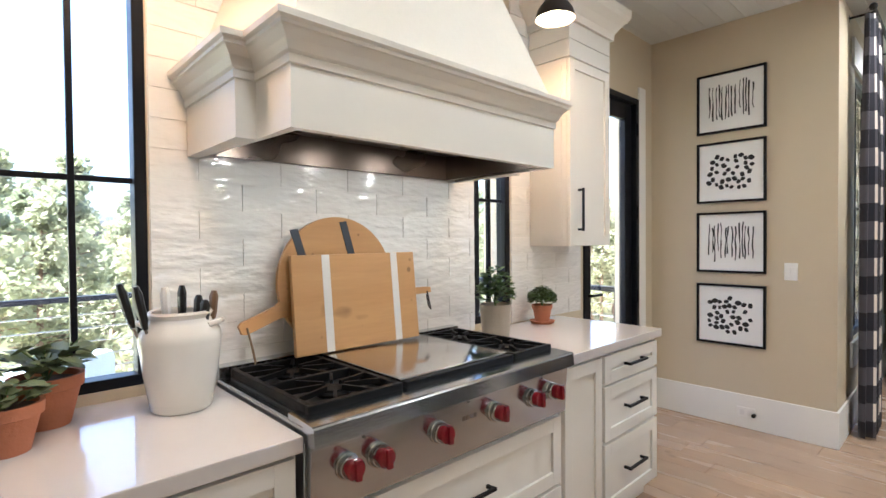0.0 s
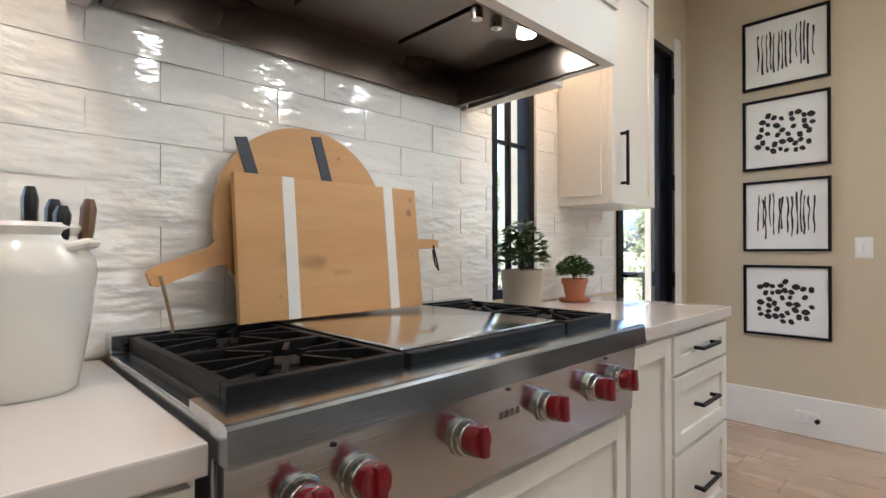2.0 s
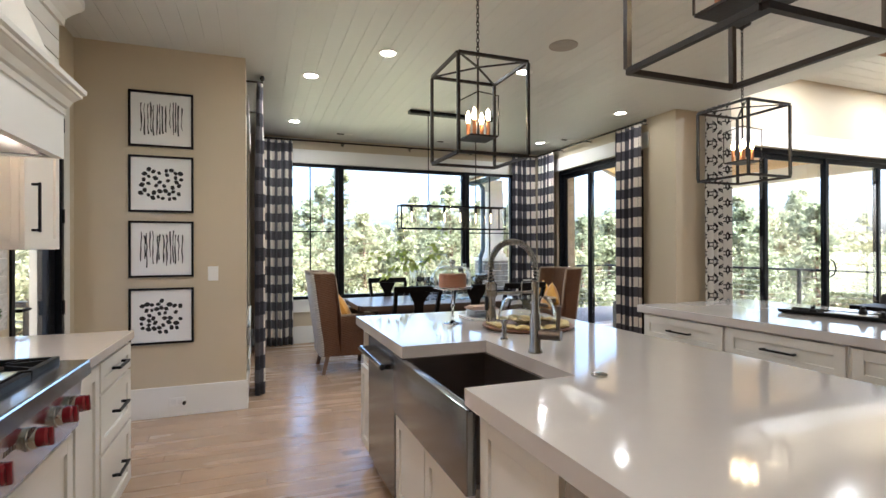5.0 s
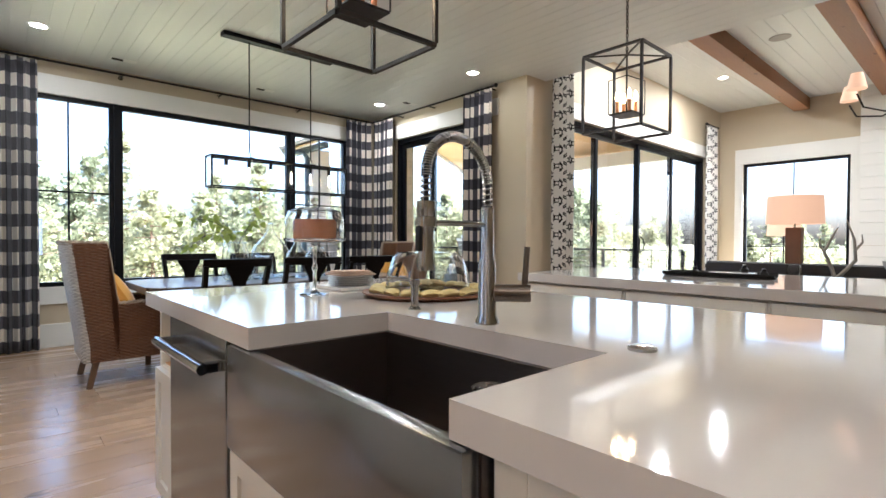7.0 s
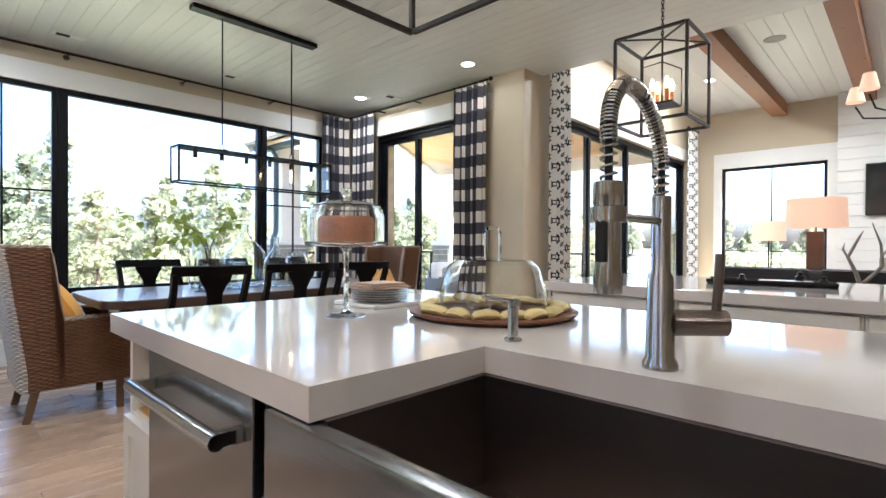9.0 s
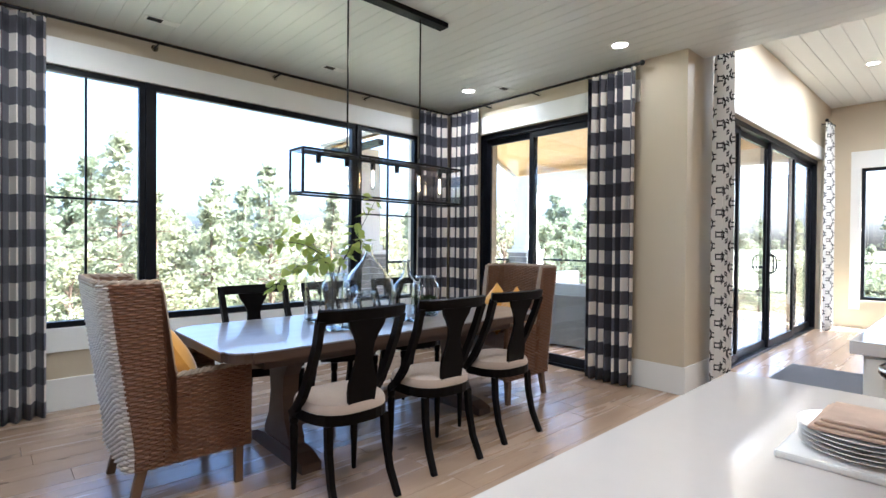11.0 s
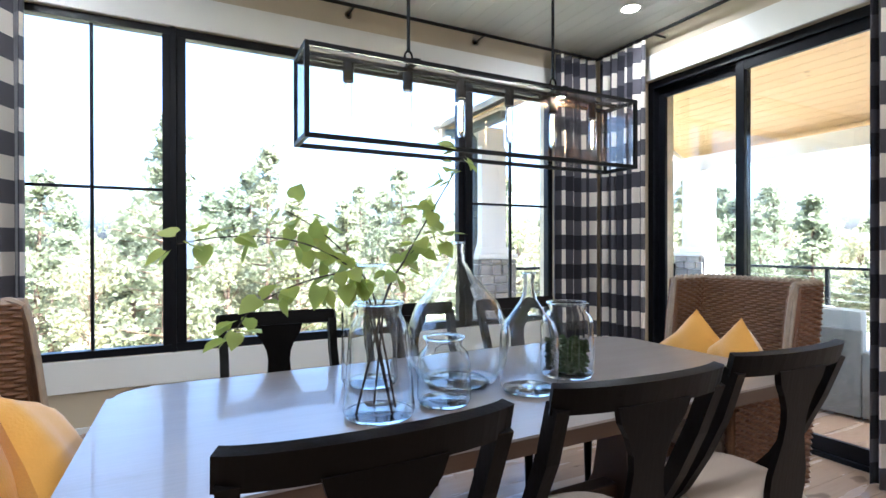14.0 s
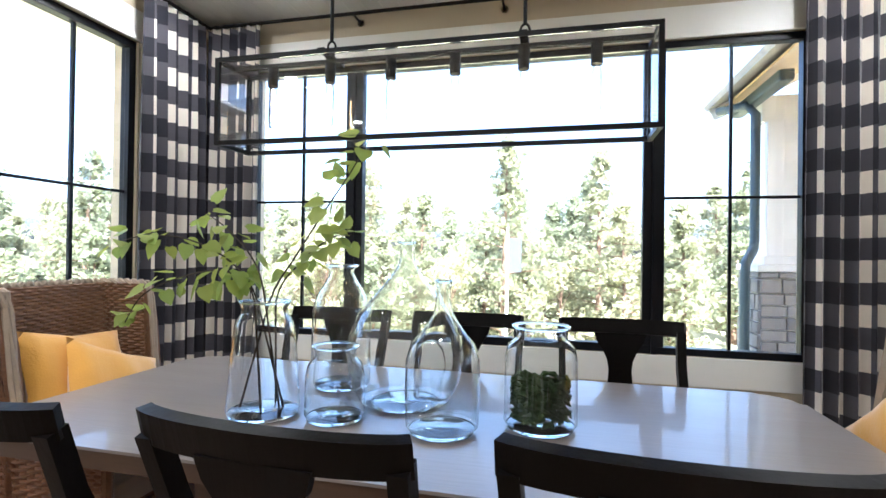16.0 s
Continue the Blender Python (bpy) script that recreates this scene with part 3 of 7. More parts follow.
for z in (0.35, 0.95, 1.60, 2.25):
    part("hinge", rod(B(), (W + 0.02, 4.315, z - 0.05), (W + 0.02, 4.315, z + 0.05), 0.011), M_IRON, d3, "black door hinge", True)
bm = rod(B(), (xd + 0.02, 3.64, 1.0), (xd + 0.075, 3.64, 1.0), 0.010)
rod(bm, (xd + 0.07, 3.63, 1.0), (xd + 0.07, 3.76, 1.0), 0.009)
part("door_handle", bm, M_IRON, d3, "black lever handle", True)
structure("trim_kitchen_door", box(B(), W, W + 0.016, 4.362, 4.47, 0, 2.60, 0.003), M_WHITE, "white door casing")


# ---- curtains ----
def curtain(name, a, b, top, bottom, folds, depth, material, label, cloth, category="curtain", group=""):
    """A pleated drop hung between plan points a and b, as a solid cloth 4 mm thick."""
    ob = thing(name, label, category, (a[0], a[1], 0), 0, group)
    bm = B()
    uv = bm.loops.layers.uv.new("UVMap")
    d = Vector((b[0] - a[0], b[1] - a[1], 0))
    n = Vector((-d.y, d.x, 0)).normalized()
    nu, nv = folds * 10, 26
    rnd = random.Random(folds + int(a[0] * 100))
    ph = [rnd.uniform(-0.5, 0.5) for _ in range(folds + 2)]
    grid = []
    for j in range(nv + 1):
        v = j / nv
        z = top + (bottom - top) * v
        amp = depth * (0.55 + 0.45 * min(1, v * 3)) * (1 - 0.12 * v)
        row = []
        for i in range(nu + 1):
            u = i / nu
            f = u * folds
            k = int(min(f, folds - 1))
            wob = ph[k] * (1 - (f - k)) + ph[k + 1] * (f - k)
            off = amp * (math.sin(2 * math.pi * f) * (1 + 0.35 * wob) + 0.25 * wob * v * 2)
            pinch = 0.25 * math.sin(4 * math.pi * f) * (1 - v) / folds * 0.3
            row.append((bm.verts.new(d * (u + pinch) + n * off + Vector((0, 0, z + 0.004 * math.sin(9 * u)))), u * cloth, z))
        grid.append(row)
    for j in range(nv):
        for i in range(nu):
            q = (grid[j][i], grid[j][i + 1], grid[j + 1][i + 1], grid[j + 1][i])
            fc = bm.faces.new([t[0] for t in q])
            for lp, t in zip(fc.loops, q):
                lp[uv].uv = (t[1], t[2])
    drop = part("drape", bm, material, ob, "", True)
    so = drop.modifiers.new("cloth", 'SOLIDIFY')
    so.thickness = 0.004
    for i in range(folds + 1):
        p = d * (i / folds)
        bm = B()
        bmesh.ops.create_cone(bm, cap_ends=False, segments=12, radius1=0.020, radius2=0.020, depth=0.008, matrix=Matrix.Translation(p + Vector((0, 0, top + 0.018))) @ d.to_track_quat('Z', 'Y').to_matrix().to_4x4())
        part("ring", bm, M_ROD, ob, "", True)
    return ob


CG = "checked dining curtains"
RN, RE, RW, RZ = NW - 0.15, 3.86, -0.56, 2.93
TOPC = RZ - 0.02
BC = "navy and cream buffalo check curtain hung from a black rod"
curtain("curtain", (-0.57, RN), (-0.13, RN), TOPC, 0.012, 6, 0.046, M_CHECK, BC, 1.15, group=CG)
curtain("curtain", (3.40, RN), (3.84, RN), TOPC, 0.012, 5, 0.046, M_CHECK, BC, 1.05, group=CG)
curtain("curtain", (RE, 7.36), (RE, 6.87), TOPC, 0.012, 6, 0.046, M_CHECK, BC, 1.15, group=CG)
curtain("curtain", (RE, 5.41), (RE, 4.93), TOPC, 0.012, 6, 0.048, M_CHECK, BC, 1.15, group=CG)
curtain("curtain", (RW, 6.80), (RW, 7.36), TOPC, 0.012, 6, 0.046, M_CHECK, BC, 1.15, group=CG)
curtain("curtain", (RW - 0.02, 4.92), (RW - 0.02, 5.34), TOPC, 0.012, 6, 0.046, M_CHECK, BC, 1.15, group=CG)
GT = "trellis living room curtains"
curtain("curtain", (4.36, 4.42), (4.74, 4.42), 3.20, 0.012, 5, 0.045, M_TRELLIS, "black and white trellis print curtain by the sliding doors", 0.60, group=GT)
curtain("curtain", (8.98, 4.42), (9.40, 4.42), 3.20, 0.012, 5, 0.045, M_TRELLIS, "black and white trellis print curtain by the sliding doors", 0.60, group=GT)


def curtain_rod(pts, brackets, label):
    ob = thing("curtain_rod", label, "curtain rod", pts[0])
    o = Vector(pts[0])
    bm = B()
    for a, b in zip(pts, pts[1:]):
        rod(bm, Vector(a) - o, Vector(b) - o, 0.0125)
    part("pole", bm, M_ROD, ob, "", True)
    for e in (pts[0], pts[-1]):
        bm = B()
        bmesh.ops.create_uvsphere(bm, u_segments=12, v_segments=8, radius=0.024, matrix=Matrix.Translation(Vector(e) - o))
        part("finial", bm, M_ROD, ob, "", True)
    for p, q in brackets:
        bm = rod(B(), Vector(p) - o, Vector(q) - o, 0.008)
        rod(bm, Vector(q) - o, Vector(q) + (Vector(q) - Vector(p)).normalized() * 0.004 - o, 0.028)
        part("bracket", bm, M_ROD, ob, "", True)
    return ob


curtain_rod([(RW, 4.88, RZ), (RW, RN, RZ), (RE, RN, RZ), (RE, 4.87, RZ)],
            [((x, RN, RZ), (x, NW, RZ)) for x in (0.6, 1.65, 2.7)] + [((RE, y, RZ), (4.0, y, RZ)) for y in (5.0, 6.1, 6.8)] + [((RW, y, RZ), (-0.70, y, RZ)) for y in (5.0, 6.1)],
            "black metal curtain rod round the dining windows")
curtain_rod([(4.40, 4.42, 3.22), (4.72, 4.42, 3.22)], [((4.6, 4.42, 3.22), (4.6, 4.53, 3.22))], "short black curtain rod")
curtain_rod([(8.93, 4.42, 3.22), (9.45, 4.42, 3.22)], [((9.2, 4.42, 3.22), (9.2, 4.53, 3.22))], "short black curtain rod")


# ---- kitchen, west side ----
def shaker(parent, name, plane, a0, a1, z0, z1, axis, out, material, thick=0.02, rail=0.055):
    """A shaker front: a frame round a recessed panel. axis 'x': face of constant x."""
    p = parent
    f0, f1 = (plane, plane + out * thick)
    q0, q1 = (plane, plane + out * thick * 0.45)
    bm = B()

    def bx(a, b, c, d, g0, g1, bev=0.0015):
        if axis == 'x':
            box(bm, min(g0, g1), max(g0, g1), a, b, c, d, bev)
        else:
            box(bm, a, b, min(g0, g1), max(g0, g1), c, d, bev)
    bx(a0, a0 + rail, z0, z1, f0, f1)
    bx(a1 - rail, a1, z0, z1, f0, f1)
    bx(a0 + rail, a1 - rail, z1 - rail, z1, f0, f1)
    bx(a0 + rail, a1 - rail, z0, z0 + rail, f0, f1)
    bx(a0 + rail, a1 - rail, z0 + rail, z1 - rail, q0, q1, 0)
    return part(name, bm, material, p)


def pull(parent, c, along, length, out, label="black bar handle"):
    c, along, out = Vector(c), Vector(along).normalized(), Vector(out).normalized()
    bm = B()
    up = along.cross(out)
    bar(bm, [c + out * 0.032 - along * length / 2, c + out * 0.032 + along * length / 2], 0.011, 0.011, up)
    for s in (-1, 1):
        bar(bm, [c + along * s * (length / 2 - 0.01), c + along * s * (length / 2 - 0.01) + out * 0.034], 0.012, 0.012, up)
    return part("handle", bm, M_BLACK, parent, label)


CF = -1.275          # cabinet face
CX = -1.245          # counter front edge


def cabinet(name, y0, y1, label, fronts, handles, z1=0.868):
    c = thing(name, label, "cabinet", (0, 0, 0))
    body = part("body", box(B(), W + 0.002, CF, y0, y1, 0.10, z1, 0.002), M_CAB, c)
    part("toe_kick", box(B(), W + 0.002, CF - 0.06, y0, y1, 0.0, 0.098), M_CAB, c)
    for i, (a, b, z0, zt) in enumerate(fronts):
        d = shaker(c, "drawer_front" if zt - z0 < 0.40 else "door", CF, a, b, z0, zt, 'x', 1, M_CAB)
        if i < len(handles) and handles[i]:
            h = handles[i]
            pull(d, (CF + 0.018, h[0], h[1]), h[2], h[3], (1, 0, 0))
    return c


cabinet("base_cabinet", -0.60, 0.25, "white shaker base cabinet under quartz worktop", [(-0.59, -0.18, 0.12, 0.86), (-0.17, 0.24, 0.12, 0.86)], [(-0.24, 0.72, (0, 0, 1), 0.16), (-0.11, 0.72, (0, 0, 1), 0.16)])
cabinet("base_cabinet", 0.252, 1.085, "white shaker base cabinet beside the range", [(0.27, 0.66, 0.12, 0.86), (0.675, 1.075, 0.12, 0.86)], [(0.60, 0.72, (0, 0, 1), 0.16), None])
cabinet("base_cabinet", 2.262, 2.588, "narrow white shaker door cabinet beside the range", [(2.275, 2.578, 0.12, 0.855)], [None])
cabinet("drawer_cabinet", 2.59, 3.17, "white three drawer shaker cabinet with black handles", [(2.605, 3.155, 0.725, 0.855), (2.605, 3.155, 0.455, 0.71), (2.605, 3.155, 0.12, 0.44)],
        [(2.88, 0.795, (0, 1, 0), 0.19), (2.88, 0.59, (0, 1, 0), 0.19), (2.88, 0.285, (0, 1, 0), 0.19)])
cabinet("range_cabinet", 1.10, 2.258, "white cabinet with two wide drawers under the rangetop", [(1.115, 2.245, 0.40, 0.675), (1.115, 2.245, 0.12, 0.385)], [(1.68, 0.54, (0, 1, 0), 0.24), (1.68, 0.25, (0, 1, 0), 0.24)], 0.69)

for y0, y1, lb in ((-0.60, 1.092, "white quartz worktop beside the range"), (2.262, 3.195, "white quartz worktop on the drawer cabinet")):
    single("worktop", box(B(), W + 0.014, CX, y0, y1, 0.872, 0.914, 0.004), M_QUARTZ, lb, "worktop")

# rangetop
rg = thing("rangetop", "stainless steel rangetop with red knobs and black grates", "rangetop", (0, 0, 0))
RY0, RY1 = 1.096, 2.258
part("body", box(B(), W + 0.05, -1.26, RY0 + 0.004, RY1 - 0.004, 0.70, 0.93, 0.003), M_STEEL, rg)
bm = B()
extrude_y(bm, [(-1.34, 0.931), (-1.34, 0.947), (-1.212, 0.943), (-1.206, 0.941), (-1.203, 0.936), (-1.199, 0.890), (-1.2585, 0.890), (-1.2585, 0.931)], RY0 + 0.002, RY1 - 0.002)
part("bullnose", bm, M_STEEL, rg)
bm = B()
extrude_y(bm, [(-1.2585, 0.70), (-1.2585, 0.8895), (-1.227, 0.8895), (-1.239, 0.70)], RY0 + 0.008, RY1 - 0.008)
panel = part("control_panel", bm, M_STEEL, rg)
# raised name on the panel, as plain bars
for i in range(4):
    part("badge_bar", box(B(), -1.2340, -1.2305, 1.645 + i * 0.018, 1.656 + i * 0.018, 0.812, 0.827), M_DARKSTEEL, panel)
part("back_ledge", box(B(), W + 0.016, -1.86, RY0 + 0.004, RY1 - 0.004, 0.931, 0.972, 0.003), M_STEEL, rg)
for i in range(40):
    y = RY0 + 0.03 + i * (RY1 - RY0 - 0.06) / 39
    part("vent_slot", box(B(), -1.861, -1.8585, y - 0.007, y + 0.007, 0.95, 0.964), M_KNIFE, rg)
for y in (1.21, 1.31, 1.54, 1.805, 2.015, 2.14):
    z = 0.806
    k = part("knob_bezel", lathe(B(), [(0, 0), (0.036, 0), (0.036, 0.004), (0.033, 0.006), (0.031, 0.020), (0.0285, 0.023), (0, 0.023)], 24), M_CHROME, rg, "chrome knob ring", True)
    k.matrix_basis = pose(-1.2335, y, z, 0, 86, 0)
    bm = lathe(B(), [(0, 0), (0.0275, 0), (0.0295, 0.006), (0.0285, 0.022), (0.023, 0.028), (0, 0.029)], 24)
    box(bm, -0.027, 0.027, -0.009, 0.009, 0.02, 0.038, 0.004)
    kn = part("knob", bm, M_RED, k, "red enamel knob", True)
    kn.location = (0, 0, 0.0232)
for y in (1.26, 1.67, 2.075):
    part("indicator", lathe(B(), [(0, 0), (0.006, 0), (0.005, 0.004), (0, 0.005)], 10, (-1.2285, y, 0.868)), M_KNIFE, rg)
# griddle cover
part("griddle_cover", box(B(), -1.83, -1.315, 1.458, 1.975, 0.952, 0.972, 0.004), M_POLISH, rg, "smooth steel griddle cover", True)
part("griddle_rim", box(B(), -1.31, -1.285, 1.458, 1.975, 0.932, 0.966, 0.004), M_IRON, rg, "black griddle rim")
part("griddle_bed", box(B(), -1.83, -1.312, 1.462, 1.971, 0.931, 0.9515), M_IRON, rg)
# black burner trays and grates
for gy0, gy1 in ((1.13, 1.445), (1.988, 2.225)):
    part("burner_tray", box(B(), -1.835, -1.29, gy0, gy1, 0.9305, 0.937), M_KNIFE, rg)
    gw, gm = gy1 - gy0, (gy0 + gy1) / 2
    for gx in (-1.70, -1.43):
        bm = lathe(B(), [(0, 0.0), (0.052, 0.0), (0.054, 0.008), (0.040, 0.013), (0.038, 0.02), (0, 0.022)], 20, (gx, gm, 0.938))
        part("burner", bm, M_IRON, rg, "", True)
    bm = B()
    for xa, xb, ya, yb in ((-1.835, -1.815, gy0, gy1), (-1.31, -1.288, gy0, gy1), (-1.815, -1.31, gy0, gy0 + 0.018), (-1.815, -1.31, gy1 - 0.018, gy1), (-1.575, -1.555, gy0 + 0.018, gy1 - 0.018)):
        box(bm, xa, xb, ya, yb, 0.938, 0.968, 0.003)
    for gx in (-1.70, -1.43):
        for k in range(8):
            a = math.pi / 4 * k + math.pi / 8
            e = Vector((math.cos(a) * 0.125, max(-gw / 2 + 0.01, min(gw / 2 - 0.01, math.sin(a) * 0.16)), 0))
            s = Vector((math.cos(a) * 0.035, math.sin(a) * 0.035, 0))
            bar(bm, [(gx + e.x, gm + e.y, 0.959), (gx + s.x, gm + s.y, 0.962)], 0.010, 0.016, (-math.sin(a), math.cos(a), 0))
    part("grate", bm, M_IRON, rg, "black cast iron grate")

# cutting boards leaning on the splashback
rb = thing("round_cutting_board", "round knotty pine board with navy stripes and a handle", "cutting board", (-1.857, 1.575, 0.974))
R = 0.262
bm = B()
out = []
for i in range(72):
    a = 2 * math.pi * i / 72
    out.append((R * math.cos(a), R * math.sin(a) + R))
pts = [Vector((0, y, z)) for y, z in out]
f = bm.faces.new([bm.verts.new(p) for p in pts])
ex = bmesh.ops.extrude_face_region(bm, geom=[f])
bmesh.ops.translate(bm, verts=[v for v in ex["geom"] if isinstance(v, bmesh.types.BMVert)], vec=(0.02, 0, 0))
part("disc", bm, M_BOARD, rb)
bm = B()
ang = radians(200)
c, d = Vector((0.01, 0, R)), Vector((0, math.cos(ang), math.sin(ang)))
bar(bm, [c + d * (R - 0.02), c + d * (R + 0.02), c + d * (R + 0.155), c + d * (R + 0.168)], [0.074, 0.048, 0.046, 0.030], 0.02, d.cross(Vector((1, 0, 0))))
part("handle", bm, M_BOARD, rb)
tip = c + d * (R + 0.145)
part("cord", tube(B(), [tip + Vector((0.012, 0, 0)), tip + Vector((0.016, 0.012, -0.06)), tip + Vector((0.016, 0.022, -0.12)), tip + Vector((0.014, 0.012, -0.17))], 0.004, 6), M_CORD, rb, "jute hanging cord", True)
for yy in (-0.145, 0.072):
    h = math.sqrt(R * R - yy * yy)
    bm = B()
    bar(bm, [(0.0215, yy + 0.01, R + 0.02), (0.0215, yy - 0.045, R + h - 0.008)], 0.032, 0.004, (0, 1, 0.15))
    part("stripe", bm, M_NAVY, rb, "navy painted stripe")
rb.rotation_euler = (0, radians(-4), 0)
sb = thing("rectangular_cutting_board", "rectangular knotty pine board with two white stripes", "cutting board", (-1.802, 1.347, 0.974))
part("plank", box(B(), 0, 0.022, 0.0, 0.585, 0.0, 0.375, 0.003), M_BOARD, sb)
for yy in (0.125, 0.455):
    part("stripe", box(B(), 0.0222, 0.0235, yy, yy + 0.034, 0.001, 0.374), M_STRIPE, sb, "white painted stripe")
bm = B()
bar(bm, [(0.011, 0.585, 0.20), (0.011, 0.65, 0.20), (0.011, 0.675, 0.20)], [0.030, 0.030, 0.022], 0.018, (0, 0, 1))
part("handle", bm, M_BOARD, sb)
part("cord", tube(B(), [(0.022, 0.65, 0.195), (0.026, 0.655, 0.15), (0.026, 0.662, 0.11), (0.026, 0.648, 0.13), (0.024, 0.644, 0.18)], 0.003, 6), M_KNIFE, sb, "black cord loop", True)
sb.rotation_euler = (0, radians(-6), 0)

# crock with utensils
ck = thing("utensil_crock", "cream glazed stoneware crock holding kitchen utensils", "crock", (-1.70, 0.94, 0.914))
ck.scale = (1.08, 1.08, 1.06)
bm = lathe(B(), [(0, 0), (0.070, 0), (0.076, 0.006), (0.092, 0.10), (0.102, 0.19), (0.100, 0.215), (0.080, 0.238), (0.075, 0.252), (0.081, 0.265), (0.077, 0.272), (0.068, 0.27), (0.064, 0.25), (0.082, 0.20), (0.068, 0.03), (0, 0.02)], 40)
part("pot", bm, M_CROCK, ck, "", True)
for s, an in ((1, -125), (-1, 55)):
    a = radians(an)
    e = Vector((math.cos(a), math.sin(a), 0))
    t = Vector((-math.sin(a), math.cos(a), 0))
    part("lug_handle", tube(B(), [e * 0.080 - t * 0.026 + Vector((0, 0, 0.232)), e * 0.104 - t * 0.012 + Vector((0, 0, 0.24)), e * 0.104 + t * 0.012 + Vector((0, 0, 0.24)), e * 0.080 + t * 0.026 + Vector((0, 0, 0.232))], 0.008, 8), M_CROCK, ck, "", True)
rnd = random.Random(4)
for i, (dx, dy, lean, ln, m) in enumerate(((-0.02, -0.045, -0.55, 0.20, M_KNIFE), (0.02, -0.04, -0.42, 0.19, M_KNIFE), (-0.01, -0.015, -0.1, 0.17, M_STRIPE), (-0.03, 0.01, 0.02, 0.17, M_KNIFE), (0.01, 0.02, 0.12, 0.13, M_KNIFE), (0.03, 0.03, 0.05, 0.11, M_KNIFE), (-0.01, 0.05, 0.18, 0.14, M_LEGWOOD))):
    u = thing("kitchen_utensil", ("brown wooden handled" if m is M_LEGWOOD else "white handled" if m is M_STRIPE else "black handled") + " utensil standing in the crock", "utensil", (-1.70 + dx * 0.6, 0.94 + dy * 0.6, 0.96))
    bm = tube(B(), [(dx * 0.2, dy * 0.2, 0), (dx, dy + lean * 0.08, 0.20)], 0.005, 8)
    part("shaft", bm, M_CHROME, u, "", True)
    top = Vector((dx, dy + lean * 0.08, 0.20))
    dirv = Vector((dx * 0.4, lean * 0.45, 1)).normalized()
    part("handle", tube(B(), [top + dirv * (k * ln * 0.65 / 5) for k in range(6)], 0.01, 8, True, [0.010, 0.016, 0.018, 0.018, 0.019, 0.011], 0.7), m, u, "", True)

# potted plants on the worktop


def leafy(bm, rnd, n, spread, height, size, droop=0.3, base=(0, 0, 0)):
    """Leaves on short stems round a base point."""
    for i in range(n):
        a = rnd.uniform(0, 2 * math.pi)
        r = spread * math.sqrt(rnd.random())
        h = height * (0.35 + 0.65 * rnd.random()) * (1 - 0.45 * (r / spread) ** 2)
        c = Vector((base[0] + r * math.cos(a), base[1] + r * math.sin(a), base[2] + h))
        s = size * rnd.uniform(0.6, 1.25)
        ax = Vector((math.cos(a), math.sin(a), rnd.uniform(-droop, 0.7))).normalized()
        sd = ax.cross(Vector((rnd.uniform(-.4, .4), rnd.uniform(-.4, .4), 1))).normalized()
        nn = sd.cross(ax).normalized()
        vs = [bm.verts.new(c + ax * s * u + sd * s * w + nn * s * k) for u, w, k in ((-0.5, 0, 0), (-0.2, 0.32, .06), (0.2, 0.30, .06), (0.6, 0, -0.08), (0.2, -0.30, .06), (-0.2, -0.32, .06), (0.05, 0, -0.02))]
        for p, q in ((0, 1), (1, 2), (2, 3), (3, 4), (4, 5), (5, 0)):
            bm.faces.new((vs[p], vs[q], vs[6]))


def stems(bm, rnd, n, spread, height):
    for i in range(n):
        a = rnd.uniform(0, 6.283)
        r = spread * rnd.random()
        tube(bm, [(0, 0, 0), (r * 0.4 * math.cos(a), r * 0.4 * math.sin(a), height * 0.5), (r * math.cos(a), r * math.sin(a), height * rnd.uniform(0.6, 0.95))], 0.0022, 5)


def potted(at, r0, r1, h, pot_mat, label, nleaf, spread, lh, size, leaf_mat, seed, saucer=False, rim=True):
    p = thing("potted_plant", label, "potted plant", at)
    o = 0.012 if saucer else 0.0
    prof = [(0, o), (r0, o), (r1 * 0.97, o + h * 0.74), (r1 * (1.07 if rim else 1), o + h * 0.76), (r1 * (1.09 if rim else 1.02), o + h), (r1 * 0.95, o + h), (r1 * 0.92, o + h * 0.88), (0, o + h * 0.86)]
    part("pot", lathe(B(), prof, 28), pot_mat, p, "", True)
    part("soil", lathe(B(), [(0, o + h * 0.885), (r1 * 0.91, o + h * 0.885), (r1 * 0.91, o + h * 0.87)], 20), M_BRANCH, p, "dark potting soil")
    if saucer:
        part("saucer", lathe(B(), [(0, 0), (r1 * 1.1, 0), (r1 * 1.35, 0.016), (r1 * 1.28, 0.017), (r1 * 1.05, 0.010), (0, 0.010)], 28), pot_mat, p, "", True)
    rnd = random.Random(seed)
    bm = B()
    leafy(bm, rnd, nleaf, spread, lh, size, base=(0, 0, o + h * 0.85))
    part("foliage", bm, leaf_mat, p, "", True)
    bm = B()
    stems(bm, rnd, 9, spread * 0.8, lh)
    s = part("stems", bm, M_LEAF, p, "", True)
    s.location = (0, 0, o + h * 0.85)
    return p


potted((-1.80, 0.635, 0.914), 0.052, 0.078, 0.135, M_TERRA, "terracotta pot with a grey green broad leaved herb", 60, 0.11, 0.12, 0.06, M_LEAF2, 1)
potted((-1.645, 0.545, 0.914), 0.048, 0.070, 0.115, M_TERRA, "terracotta pot with a low grey green succulent", 50, 0.085, 0.075, 0.05, M_LEAF2, 2)
potted((-1.735, 2.395, 0.914), 0.068, 0.078, 0.165, M_STONEPOT, "grey stoneware pot with trailing oregano", 330, 0.095, 0.22, 0.034, M_LEAF, 3, rim=False)
potted((-1.81, 2.895, 0.914), 0.040, 0.055, 0.095, M_TERRA, "small terracotta pot with clipped thyme on a saucer", 1300, 0.082, 0.125, 0.018, M_LEAF, 5, True)

